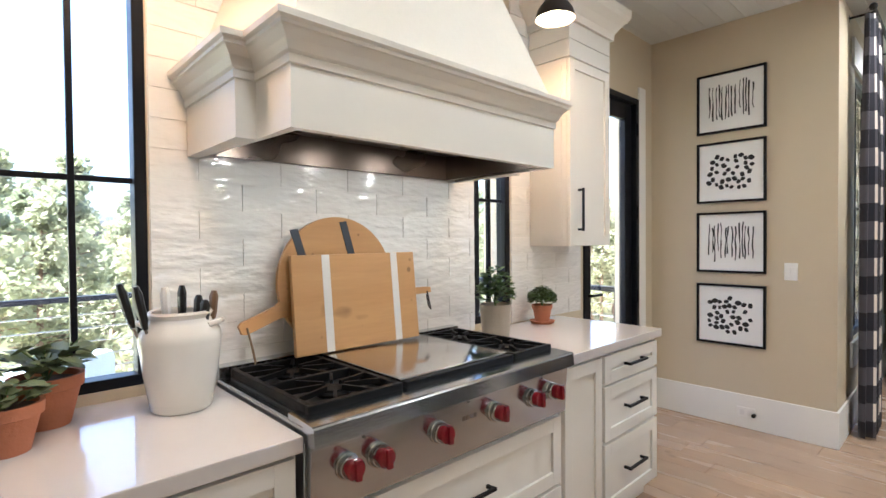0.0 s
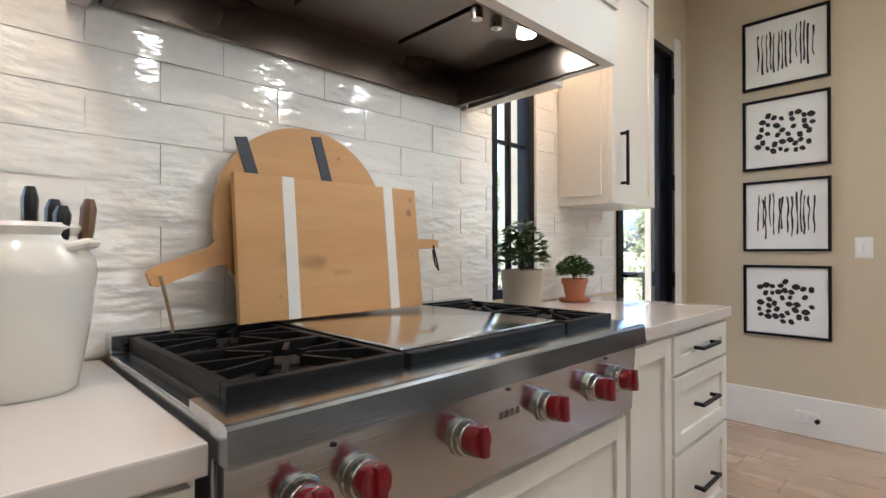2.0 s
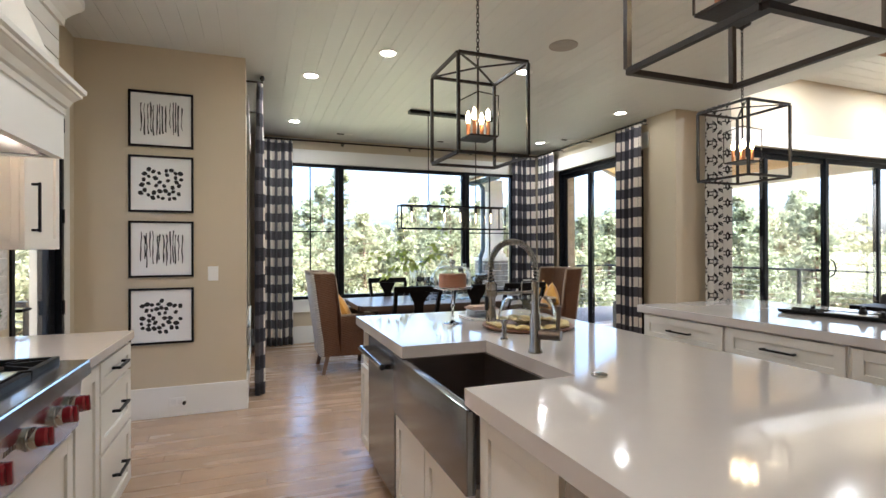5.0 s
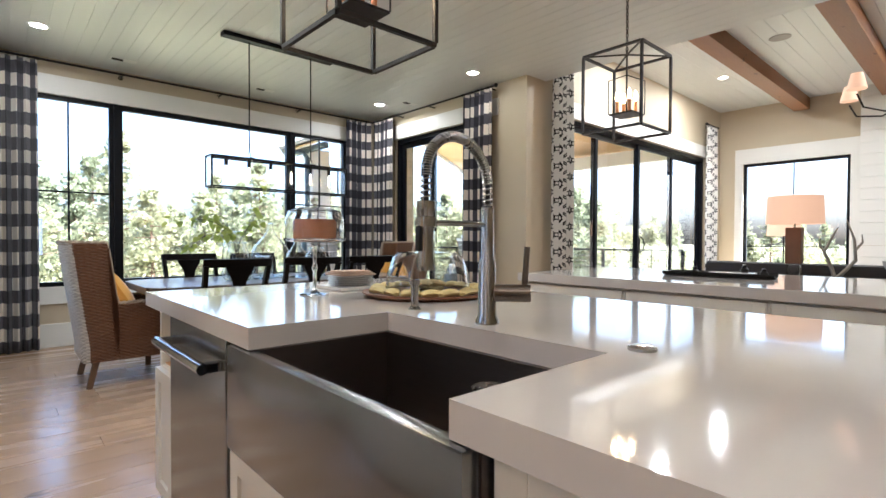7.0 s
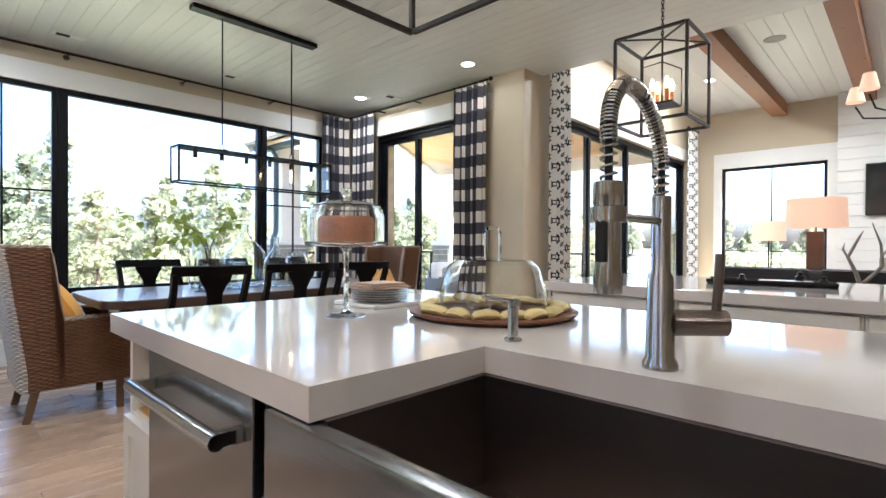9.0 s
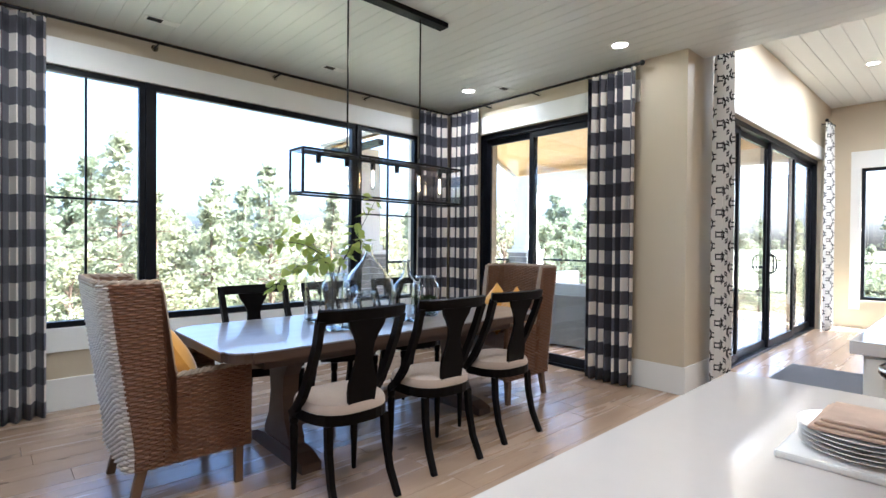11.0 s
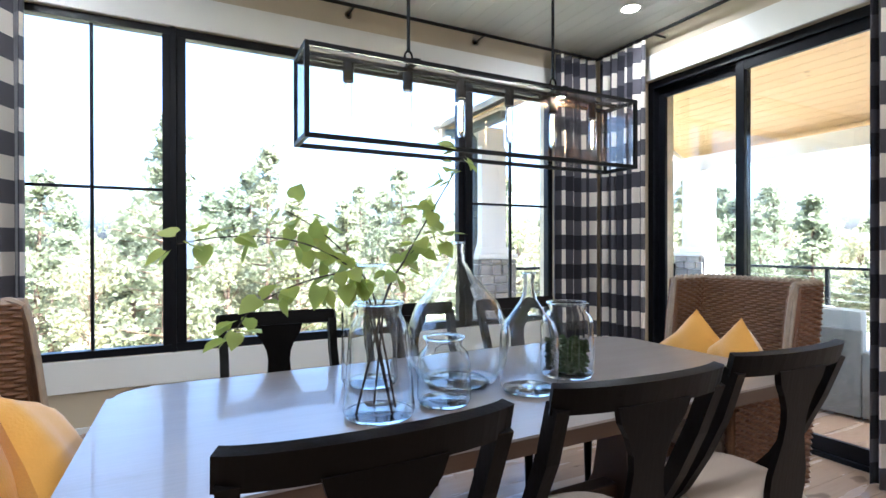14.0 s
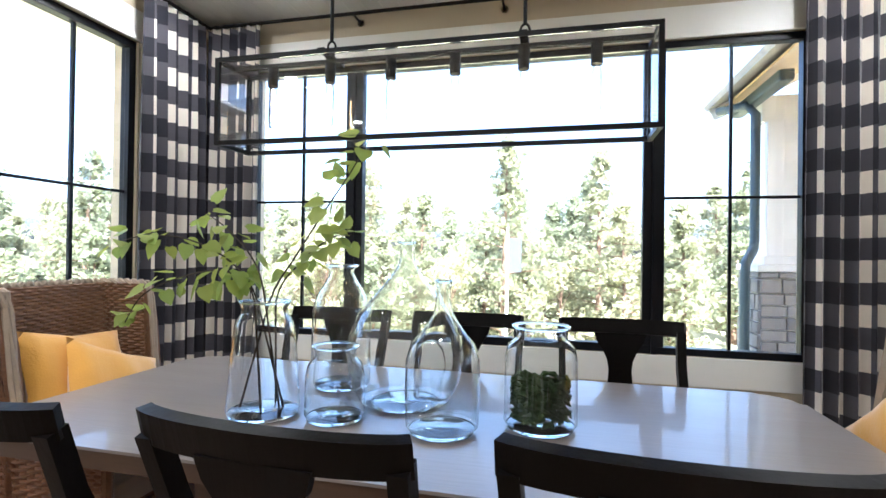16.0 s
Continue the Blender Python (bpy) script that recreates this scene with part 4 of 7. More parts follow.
# upper cabinet and white shiplap surround
uc = thing("upper_cabinet", "tall white wall cabinet with crown and black handle", "cabinet", (0, 0, 0))
UY0, UY1, UX = 2.93, 3.38, -1.663
part("body", box(B(), W + 0.012, UX, UY0, UY1, 1.36, 2.42, 0.002), M_CAB, uc)
dr = shaker(uc, "door", UX, UY0 + 0.003, UY1 - 0.003, 1.362, 2.415, 'x', 1, M_CAB)
pull(dr, (UX + 0.018, UY0 + 0.09, 1.567), (0, 0, 1), 0.245, (1, 0, 0))
sp_ = part("side_panel", box(B(), W + 0.04, UX - 0.03, UY0 - 0.006, UY0 - 0.0005, 1.40, 2.38, 0.001), M_CAB, uc)
for z0, z1 in ((2.424, 2.52), (2.524, 2.62)):
    part("frieze_board", box(B(), W + 0.012, UX + 0.02, UY0 - 0.002, UY1, z0, z1, 0.002), M_CAB, uc)
bm = B()
prof = [(0, 2.62), (0.018, 2.62), (0.022, 2.66), (0.05, 2.70), (0.085, 2.74), (0.095, 2.76), (0.095, 2.80), (0, 2.80)]
rings = []
for o, z in prof:
    rings.append([bm.verts.new(p) for p in ((W + 0.012, UY0 - o, z), (UX + 0.02 + o, UY0 - o, z), (UX + 0.02 + o, UY1 + o, z), (W + 0.012, UY1 + o, z))])
for a, b in zip(rings, rings[1:]):
    for k in range(4):
        bm.faces.new((a[k], a[(k + 1) % 4], b[(k + 1) % 4], b[k]))
bm.faces.new(rings[-1]), bm.faces.new(rings[0])
part("crown", bm, M_CAB, uc)

# range hood
hd = thing("range_hood", "large white range hood with stepped crown moulding and tapered chimney", "range hood", (0, 0, 0))


def hood_ring(x_front, y0, y1, o, z, xs=-1.49, step=0.058):
    return [(W + 0.012, y0 - step - o, z), (xs + o, y0 - step - o, z), (xs + o, y0 - o, z), (x_front + o, y0 - o, z), (x_front + o, y1 + o, z), (xs + o, y1 + o, z), (xs + o, y1 + step + o, z), (W + 0.012, y1 + step + o, z)]


HY0, HY1, HX = 1.088, 2.237, -1.278
bm = B()
rings = [[bm.verts.new(p) for p in hood_ring(HX, HY0, HY1, 0, z)] for z in (1.69, 1.86)]
inner = [[bm.verts.new(p) for p in ((W + 0.012, HY0 - 0.02, z), (HX - 0.03, HY0 + 0.03, z), (HX - 0.03, HY1 - 0.03, z), (W + 0.012, HY1 + 0.02, z))] for z in (1.69, 1.73)]
for k in range(7):
    bm.faces.new((rings[0][k], rings[0][k + 1], rings[1][k + 1], rings[1][k]))
lo, il = rings[0], inner[0]
bm.faces.new((lo[0], lo[1], il[0])), bm.faces.new((lo[1], lo[2], il[0])), bm.faces.new((lo[2], lo[3], il[1], il[0]))
bm.faces.new((lo[3], lo[4], il[2], il[1])), bm.faces.new((lo[4], lo[5], il[3], il[2])), bm.faces.new((lo[5], lo[6], il[3])), bm.faces.new((lo[6], lo[7], il[3]))
part("skirt", bm, M_CAB, hd)
bm = B()
prof = [(0, 1.85), (0.006, 1.852), (0.008, 1.872), (0.004, 1.875), (0.012, 1.882), (0.022, 1.905), (0.040, 1.925), (0.046, 1.928), (0.046, 1.938), (0.056, 1.944), (0.058, 1.96), (0.0, 1.962)]
rings = [[bm.verts.new(p) for p in hood_ring(HX, HY0, HY1, o, z)] for o, z in prof]
for a, b in zip(rings, rings[1:]):
    for k in range(7):
        bm.faces.new((a[k], a[k + 1], b[k + 1], b[k]))
bm.faces.new(rings[-1])
part("crown_moulding", bm, M_CAB, hd)
bm = B()
lo = [bm.verts.new(p) for p in ((W + 0.012, HY0 - 0.04, 1.96), (HX - 0.0, HY0 + 0.01, 1.96), (HX - 0.0, HY1 - 0.01, 1.96), (W + 0.012, HY1 + 0.04, 1.96))]
hi = [bm.verts.new(p) for p in ((W + 0.012, HY0 + 0.34, 2.995), (W + 0.30, HY0 + 0.36, 2.995), (W + 0.30, HY1 - 0.36, 2.995), (W + 0.012, HY1 - 0.34, 2.995))]
for k in range(4):
    bm.faces.new((lo[k], lo[(k + 1) % 4], hi[(k + 1) % 4], hi[k]))
bm.faces.new(hi)
part("chimney", bm, M_PLASTER, hd, "white tapered chimney, tinted cream as if lamplit")
# liner and filters are plain steel, their shade carried by the darker colour
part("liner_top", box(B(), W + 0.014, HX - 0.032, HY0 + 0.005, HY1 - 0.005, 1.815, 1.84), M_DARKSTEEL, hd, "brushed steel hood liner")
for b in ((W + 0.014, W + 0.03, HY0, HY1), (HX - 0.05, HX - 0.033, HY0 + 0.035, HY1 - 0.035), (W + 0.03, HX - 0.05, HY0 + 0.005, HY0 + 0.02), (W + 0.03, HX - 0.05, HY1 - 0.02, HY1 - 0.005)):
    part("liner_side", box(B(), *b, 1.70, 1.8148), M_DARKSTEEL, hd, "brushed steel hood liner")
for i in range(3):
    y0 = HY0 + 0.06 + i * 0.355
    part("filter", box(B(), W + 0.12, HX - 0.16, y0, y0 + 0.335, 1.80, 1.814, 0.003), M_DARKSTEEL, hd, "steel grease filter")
bm = B()
bar(bm, [(HX - 0.22, 1.55, 1.79), (HX - 0.13, 1.65, 1.76)], 0.006, 0.012, (0, 0, 1))
part("lever", bm, M_KNIFE, hd, "black hood lever")
for y in (1.30, 1.72, 2.08):
    part("lamp_lens", lathe(B(), [(0, 0), (0.028, 0), (0.028, 0.006), (0, 0.006)], 16, (-1.48, y, 1.792)), M_DOWN, hd, "lit hood lamp")
for y in (1.86, 1.94):
    part("hood_knob", lathe(B(), [(0, -0.03), (0.016, -0.03), (0.018, 0), (0, 0)], 14, (-1.48, y, 1.80)), M_CHROME, hd, "chrome hood knob", True)

# pictures
AG = "four framed ink prints"
for i, (z0, z1, kind) in enumerate(((2.188, 2.636, 0), (1.663, 2.118, 1), (1.138, 1.591, 0), (0.599, 1.050, 1))):
    pc = thing("framed_print", "black framed ink print of " + ("round leaf shapes" if kind else "slender upright strokes") + " on the beige wall", "picture", (-1.333, 4.61, z0), 0, AG)
    hh, hw = z1 - z0, 0.232
    bm = B()
    for b in ((-hw, -hw + 0.016, 0, hh), (hw - 0.016, hw, 0, hh), (-hw + 0.016, hw - 0.016, 0, 0.016), (-hw + 0.016, hw - 0.016, hh - 0.016, hh)):
        box(bm, b[0], b[1], -0.028, -0.002, b[2], b[3], 0.0015)
    part("frame", bm, M_BLACK, pc)
    part("paper", box(B(), -hw + 0.016, hw - 0.016, -0.012, -0.004, 0.016, hh - 0.016), M_PAPER, pc)
    rnd = random.Random(10 + i)
    if kind == 0:
        for k in range(14):
            x = -0.145 + k * 0.0223 + rnd.uniform(-0.006, 0.006)
            zt, zb = hh - 0.085 + rnd.uniform(-0.035, 0.015), 0.085 + rnd.uniform(-0.02, 0.08)
            bm = B()
            pts = [(x + rnd.uniform(-0.005, 0.005), -0.0135, zb + (zt - zb) * q / 5) for q in range(6)]
            bar(bm, pts, [rnd.uniform(0.004, 0.012) for _ in pts], 0.001, (1, 0, 0))
            part("ink_stroke", bm, M_INK, pc)
    else:
        spots = []
        for k in range(400):
            x, z = rnd.uniform(-0.148, 0.148), hh / 2 + rnd.uniform(-0.13, 0.13)
            if len(spots) > 36 or (x / 0.175) ** 2 + ((z - hh / 2) / 0.15) ** 2 > 1 or any(math.hypot(x - a, z - b) < 0.033 for a, b in spots):
                continue
            spots.append((x, z))
        for k, (x, z) in enumerate(spots):
            r = rnd.uniform(0.014, 0.020)
            bm = B()
            a0 = rnd.uniform(0, 6.28)
            ring = [bm.verts.new((x + r * (1 + 0.25 * math.cos(q * 2 + a0)) * math.cos(q), -0.0128 - k * 0.00003, z + r * math.sin(q))) for q in [2 * math.pi * j / 10 for j in range(10)]]
            fc = bm.faces.new(ring)
            e = bmesh.ops.extrude_face_region(bm, geom=[fc])
            bmesh.ops.translate(bm, verts=[v for v in e["geom"] if isinstance(v, bmesh.types.BMVert)], vec=(0, -0.0008, 0))
            part("ink_spot", bm, M_INK, pc)
sw = thing("light_switch", "white double rocker switch on the beige wall", "light switch", (-0.955, 4.61, 1.10))
part("plate", box(B(), -0.04, 0.04, -0.008, 0, 0, 0.12, 0.003), M_PLASTIC, sw)
for x in (-0.019, 0.019):
    part("rocker", box(B(), x - 0.014, x + 0.014, -0.013, -0.0082, 0.028, 0.092, 0.002), M_PLASTIC, sw)
ol = thing("wall_outlet", "white horizontal outlet on the baseboard with a plug", "outlet", (-1.225, 4.595, 0.08))
part("plate", box(B(), -0.06, 0.06, -0.008, 0, 0, 0.075, 0.003), M_PLASTIC, ol)
for x in (-0.025, 0.025):
    part("socket", box(B(), x - 0.015, x + 0.015, -0.010, -0.0082, 0.018, 0.057, 0.002), M_CHINA, ol)
part("plug", rod(B(), (0.055, -0.035, 0.03), (0.055, -0.009, 0.03), 0.014), M_KNIFE, ol, "black plug")


# ---- island ----
IX, IX1, IY0, IY1 = 0.0, 1.245, -0.75, 3.312
bm = B()
prism(bm, [(IX, IY0), (IX1, IY0), (IX1, IY1), (IX, IY1), (IX, 2.20), (0.418, 2.20), (0.418, 1.48), (IX, 1.48)], 0.859, 0.914)
single("island_worktop", bm, M_QUARTZ, "white quartz island worktop cut out round the sink", "worktop")


def island_cabinet(y0, y1, label, fronts, handles, x0=0.045, x1=0.66, z1=0.857):
    c = thing("island_cabinet", label, "cabinet", (0, 0, 0))
    part("body", box(B(), x0, x1, y0, y1, 0.10, z1, 0.002), M_CAB, c)
    part("toe_kick", box(B(), x0 + 0.06, x1, y0, y1, 0, 0.098), M_CAB, c)
    for i, (a, b, z0, z1) in enumerate(fronts):
        d = shaker(c, "door" if z1 - z0 > 0.35 else "drawer_front", x0, a, b, z0, z1, 'x', -1, M_CAB)
        if i < len(handles) and handles[i]:
            h = handles[i]
            pull(d, (x0 - 0.018, h[0], h[1]), h[2], h[3], (-1, 0, 0))
    return c


c = thing("island_end_cabinet", "white island end cabinet with an open paper roll cubby", "cabinet", (0, 0, 0))
for nm, b in (("side_panel", (0.045, 0.66, 3.03, 3.05, 0.10, 0.857)), ("side_panel", (0.045, 0.66, 3.255, 3.28, 0.10, 0.857)), ("shelf", (0.045, 0.66, 3.05, 3.255, 0.60, 0.62)), ("top_panel", (0.045, 0.66, 3.05, 3.255, 0.835, 0.857)), ("back_panel", (0.30, 0.32, 3.05, 3.255, 0.62, 0.835)), ("bottom_panel", (0.045, 0.66, 3.05, 3.255, 0.10, 0.12))):
    part(nm, box(B(), *b), M_CAB, c)
part("liner", box(B(), 0.06, 0.299, 3.051, 3.254, 0.6205, 0.626), M_BOARD, c, "pine cubby floor")
shaker(c, "door", 0.045, 3.035, 3.275, 0.11, 0.61, 'x', -1, M_CAB, rail=0.05)
part("toe_kick", box(B(), 0.10, 0.66, 3.03, 3.28, 0, 0.098), M_CAB, c)
bm = lathe(B(), [(0.018, 0), (0.05, 0), (0.05, 0.19), (0.018, 0.19), (0.018, 0)], 24)
ro = single("paper_roll", bm, M_CHINA, "white paper towel roll in the island cubby", "paper towel", True)
ro.matrix_basis = pose(0.13, 3.247, 0.695, 90, 0, 0)
dw = thing("dishwasher", "stainless steel dishwasher with a tubular handle", "dishwasher", (0, 0, 0))
part("body", box(B(), 0.05, 0.64, 2.425, 3.028, 0.10, 0.857), M_KNIFE, dw)
part("front_panel", box(B(), 0.022, 0.049, 2.428, 3.025, 0.11, 0.852, 0.004), M_APPLIANCE, dw)
part("toe_kick", box(B(), 0.10, 0.64, 2.425, 3.028, 0, 0.098), M_KNIFE, dw)
part("handle", rod(B(), (-0.030, 2.46, 0.765), (-0.030, 2.99, 0.765), 0.016, seg=20), M_STEEL, dw, "", True)
for y in (2.475, 2.975):
    part("handle_bracket", box(B(), -0.030, 0.0218, y - 0.012, y + 0.012, 0.750, 0.780, 0.004), M_STEEL, dw)
island_cabinet(1.50, 2.42, "white island sink cabinet with two shaker doors", [(1.515, 1.955, 0.12, 0.545), (1.965, 2.405, 0.12, 0.545)], [None, None], z1=0.575)
island_cabinet(0.98, 1.435, "white island drawer cabinet with shaker fronts", [(0.995, 1.42, 0.56, 0.845), (0.995, 1.42, 0.12, 0.545)], [None, None])
mw = thing("microwave_drawer", "stainless steel drawer oven in the island", "oven", (0, 0, 0))
part("body", box(B(), 0.05, 0.64, 0.32, 0.978, 0.40, 0.857), M_KNIFE, mw)
part("front_panel", box(B(), 0.02, 0.049, 0.325, 0.974, 0.405, 0.745, 0.004), M_STEEL, mw)
part("control_strip", box(B(), 0.026, 0.049, 0.325, 0.974, 0.755, 0.85, 0.003), M_STEEL, mw)
part("window", box(B(), 0.0175, 0.0198, 0.42, 0.88, 0.47, 0.66, 0.001), M_SCREEN, mw, "black glass window")
island_cabinet(-0.72, 0.318, "white island base cabinet", [(-0.70, -0.21, 0.12, 0.845), (-0.20, 0.305, 0.12, 0.845)], [None, None])
bx_ = thing("oven_cabinet", "white drawer under the drawer oven", "cabinet", (0, 0, 0))
part("body", box(B(), 0.045, 0.64, 0.32, 0.978, 0.0, 0.398), M_CAB, bx_)
shaker(bx_, "drawer_front", 0.045, 0.33, 0.97, 0.12, 0.39, 'x', -1, M_CAB)
single("island_back_panel", box(B(), 0.662, 0.70, -0.72, 3.28, 0, 0.857, 0.002), M_CAB, "white island back panel under the overhang", "panel")

# apron sink: hollow box
sk = thing("apron_sink", "stainless steel apron front farmhouse sink", "sink", (0, 0, 0))
SY0, SY1 = 1.442, 2.415
bm = B()
# apron colour holds the dark reflection
box(bm, -0.012, 0.024, SY0, SY1 - 0.095, 0.585, 0.857, 0.008)
part("apron", bm, M_APPLIANCE, sk, "brushed steel apron front", True)
# walls and floor take the darker steel, the bowl's shade as colour
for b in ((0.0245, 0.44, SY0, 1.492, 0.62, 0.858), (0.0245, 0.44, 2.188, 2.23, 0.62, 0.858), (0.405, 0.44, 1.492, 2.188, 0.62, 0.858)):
    part("basin_wall", box(B(), *b), M_SINKSHADE, sk, "steel basin wall, shade put in its colour")
part("basin_floor", box(B(), 0.0245, 0.405, 1.492, 2.188, 0.62, 0.635), M_SINKSHADE, sk, "steel basin floor, shade put in its colour")
part("drain", lathe(B(), [(0, 0.636), (0.045, 0.636), (0.045, 0.640), (0.03, 0.638), (0, 0.637)], 20, (0.22, 1.84, 0)), M_CHROME, sk, "", True)

# spring faucet
fc_ = thing("spring_faucet", "tall brushed nickel kitchen faucet with coiled spring neck", "faucet", (0.490, 1.865, 0.914))
part("base", lathe(B(), [(0, 0), (0.030, 0), (0.030, 0.01), (0.024, 0.02), (0.022, 0.16), (0.0165, 0.17), (0.0165, 0.30), (0, 0.30)], 24), M_CHROME, fc_, "", True)
arc = [(0, 0, 0.30), (0, 0, 0.362)]
for i in range(1, 13):
    a = math.pi * i / 12
    arc.append((-0.104 + 0.104 * math.cos(a), 0.01 * math.sin(a), 0.362 + 0.108 * math.sin(a)))
arc.append((-0.208, 0.0, 0.30))
part("hose", tube(B(), arc, 0.0062, 10), M_KNIFE, fc_, "", True)
ap = [Vector(p) for p in arc]
dense = []
for a, b in zip(ap, ap[1:]):
    for k in range(6):
        dense.append(a.lerp(b, k / 6))
coil = []
turns = 62
for i in range(turns * 8 + 1):
    s = i / (turns * 8) * (len(dense) - 1)
    k = min(int(s), len(dense) - 2)
    p = dense[k].lerp(dense[k + 1], s - k)
    t = (dense[k + 1] - dense[k]).normalized()
    n1 = Vector((0, 1, 0))
    n2 = t.cross(n1).normalized()
    a = 2 * math.pi * i / 8
    coil.append(p + (n1 * math.cos(a) + n2 * math.sin(a)) * 0.0118)
part("spring", tube(B(), coil, 0.0024, 5), M_CHROME, fc_, "coiled steel spring", True)
part("spray_head", lathe(B(), [(0, 0.13), (0.02, 0.13), (0.021, 0.15), (0.0185, 0.17), (0.0185, 0.25), (0.022, 0.26), (0.022, 0.29), (0, 0.295)], 20, (-0.208, 0, 0.015)), M_CHROME, fc_, "", True)
part("spray_button", box(B(), -0.234, -0.224, -0.008, 0.008, 0.19, 0.25, 0.003), M_KNIFE, fc_, "black spray button")
part("docking_arm", rod(B(), (0, 0, 0.257), (-0.208, 0, 0.257), 0.007), M_CHROME, fc_, "", True)
part("dock_ring", lathe(B(), [(0.019, 0), (0.026, 0), (0.026, 0.022), (0.019, 0.022), (0.019, 0)], 20, (-0.208, 0, 0.247)), M_CHROME, fc_, "", True)
bm = rod(B(), (0.012, -0.014, 0.08), (0.072, -0.084, 0.08), 0.023, seg=24)
# valve and lever use the darkened steel, in place of dark reflections
part("valve", bm, M_DARKSTEEL, fc_, "satin nickel valve body")
part("lever", rod(B(), (0.062, -0.072, 0.09), (0.067, -0.077, 0.20), 0.008), M_DARKSTEEL, fc_, "knurled satin lever", True)
sd_ = thing("soap_dispenser", "brushed nickel soap dispenser beside the faucet", "soap dispenser", (0.515, 2.195, 0.914))
part("body", lathe(B(), [(0, 0), (0.020, 0), (0.020, 0.004), (0.012, 0.010), (0.012, 0.075), (0.016, 0.078), (0.016, 0.093), (0, 0.094)], 18), M_CHROME, sd_, "", True)
part("spout", rod(B(), (0, 0, 0.088), (-0.095, 0.01, 0.105), 0.005), M_CHROME, sd_, "", True)
single("air_switch", lathe(B(), [(0, 0), (0.028, 0), (0.028, 0.006), (0.018, 0.010), (0, 0.011)], 20), M_CHROME, "nickel air switch button on the worktop", "button", True, at=(0.493, 1.45, 0.914))
wg = thing("wine_glass", "clear wine glass standing upside down in the sink", "glass", (0.17, 1.555, 0.635))
part("bowl", lathe(B(), [(0.034, 0), (0.044, 0.06), (0.040, 0.09), (0.010, 0.115), (0.004, 0.12), (0.004, 0.225), (0.012, 0.235), (0.036, 0.242), (0.036, 0.244), (0, 0.2445)], 24), M_VESSEL, wg, "", True)

# things on the island
cs = thing("cake_stand", "clear glass cake stand with a tall stem", "cake stand", (0.472, 2.766, 0.9155))
part("foot", lathe(B(), [(0, 0), (0.058, 0), (0.058, 0.003), (0.02, 0.007), (0.008, 0.02), (0.007, 0.09), (0.012, 0.105), (0.007, 0.12), (0.008, 0.19), (0.02, 0.201), (0, 0.202)], 28), M_VESSEL, cs, "", True)
part("plate", lathe(B(), [(0, 0.203), (0.112, 0.206), (0.120, 0.214), (0.120, 0.220), (0.106, 0.213), (0, 0.212)], 36), M_VESSEL, cs, "", True)
single("cake", lathe(B(), [(0, 0), (0.076, 0), (0.081, 0.006), (0.082, 0.072), (0.076, 0.080), (0.0, 0.083)], 32), M_CAKE, "caramel coloured sponge cake under a glass dome", "cake", True, at=(0.472, 2.766, 1.129))
dm = thing("glass_dome", "clear glass dome over the cake", "cloche", (0.472, 2.766, 1.136))
part("bell", lathe(B(), [(0.112, 0), (0.112, 0.075), (0.10, 0.105), (0.06, 0.118), (0, 0.122), (0, 0.119), (0.058, 0.115), (0.097, 0.102), (0.109, 0.074), (0.109, 0), (0.112, 0)], 36), M_VESSEL, dm, "", True)
part("knob", lathe(B(), [(0, 0.121), (0.010, 0.122), (0.009, 0.132), (0.018, 0.142), (0.016, 0.155), (0, 0.160)], 16), M_VESSEL, dm, "", True)
pl = single("round_platter", lathe(B(), [(0, 0), (0.235, 0), (0.255, 0.012), (0.255, 0.018), (0.235, 0.017), (0, 0.014)], 48), M_PLATTER, "round dark wooden platter on the island", "platter", True, at=(0.81, 2.48, 0.914))
rnd = random.Random(6)
for i in range(30):
    a = 2 * math.pi * i / 17 + rnd.uniform(-0.1, 0.1)
    r = 0.208 if i < 17 else rnd.uniform(0.03, 0.10)
    z = 0.929 if i < 23 else 0.952
    bm = B()
    L = rnd.uniform(0.036, 0.048)
    tube(bm, [(-L, 0, 0.008), (-L * 0.6, 0.004, 0.013), (0, 0.006, 0.015), (L * 0.6, 0.004, 0.013), (L, 0, 0.008)], 0.01, 8, True, [0.012, 0.022, 0.026, 0.022, 0.012], 0.55)
    o = single("pastry", bm, M_PASTRY, "small pale lemon pastry on the platter", "pastry", True, "pastries on the platter")
    o.matrix_basis = pose(0.81 + r * math.cos(a), 2.48 + r * math.sin(a), z, 0, 0, math.degrees(a) + 90 + rnd.uniform(-25, 25))
dm = thing("glass_dome", "low clear glass dome over pastries on the platter", "cloche", (0.81, 2.48, 0.9315))
part("bell", lathe(B(), [(0.168, 0), (0.160, 0.07), (0.140, 0.13), (0.115, 0.152), (0, 0.158), (0, 0.155), (0.113, 0.149), (0.137, 0.128), (0.157, 0.07), (0.165, 0), (0.168, 0)], 40), M_VESSEL, dm, "", True)
bm = tube(B(), [(0.035, 0, 0.156), (0.035, 0, 0.235), (0.028, 0, 0.248), (-0.028, 0, 0.248), (-0.035, 0, 0.235), (-0.035, 0, 0.156)], 0.005, 8)
part("handle", bm, M_VESSEL, dm, "", True)
single("serving_tray", box(B(), 0.62, 0.85, 2.815, 3.045, 0.914, 0.928, 0.004), M_CHINA, "pale square tray under a stack of plates", "tray")
for i in range(5):
    single("plate", lathe(B(), [(0, 0), (0.06, 0), (0.10, 0.008), (0.102, 0.010), (0.06, 0.005), (0, 0.004)], 32), M_CHINA, "white china side plate in a stack", "plate", True, "stacked side plates", (0.735, 2.93, 0.9285 + i * 0.008))
bm = B()
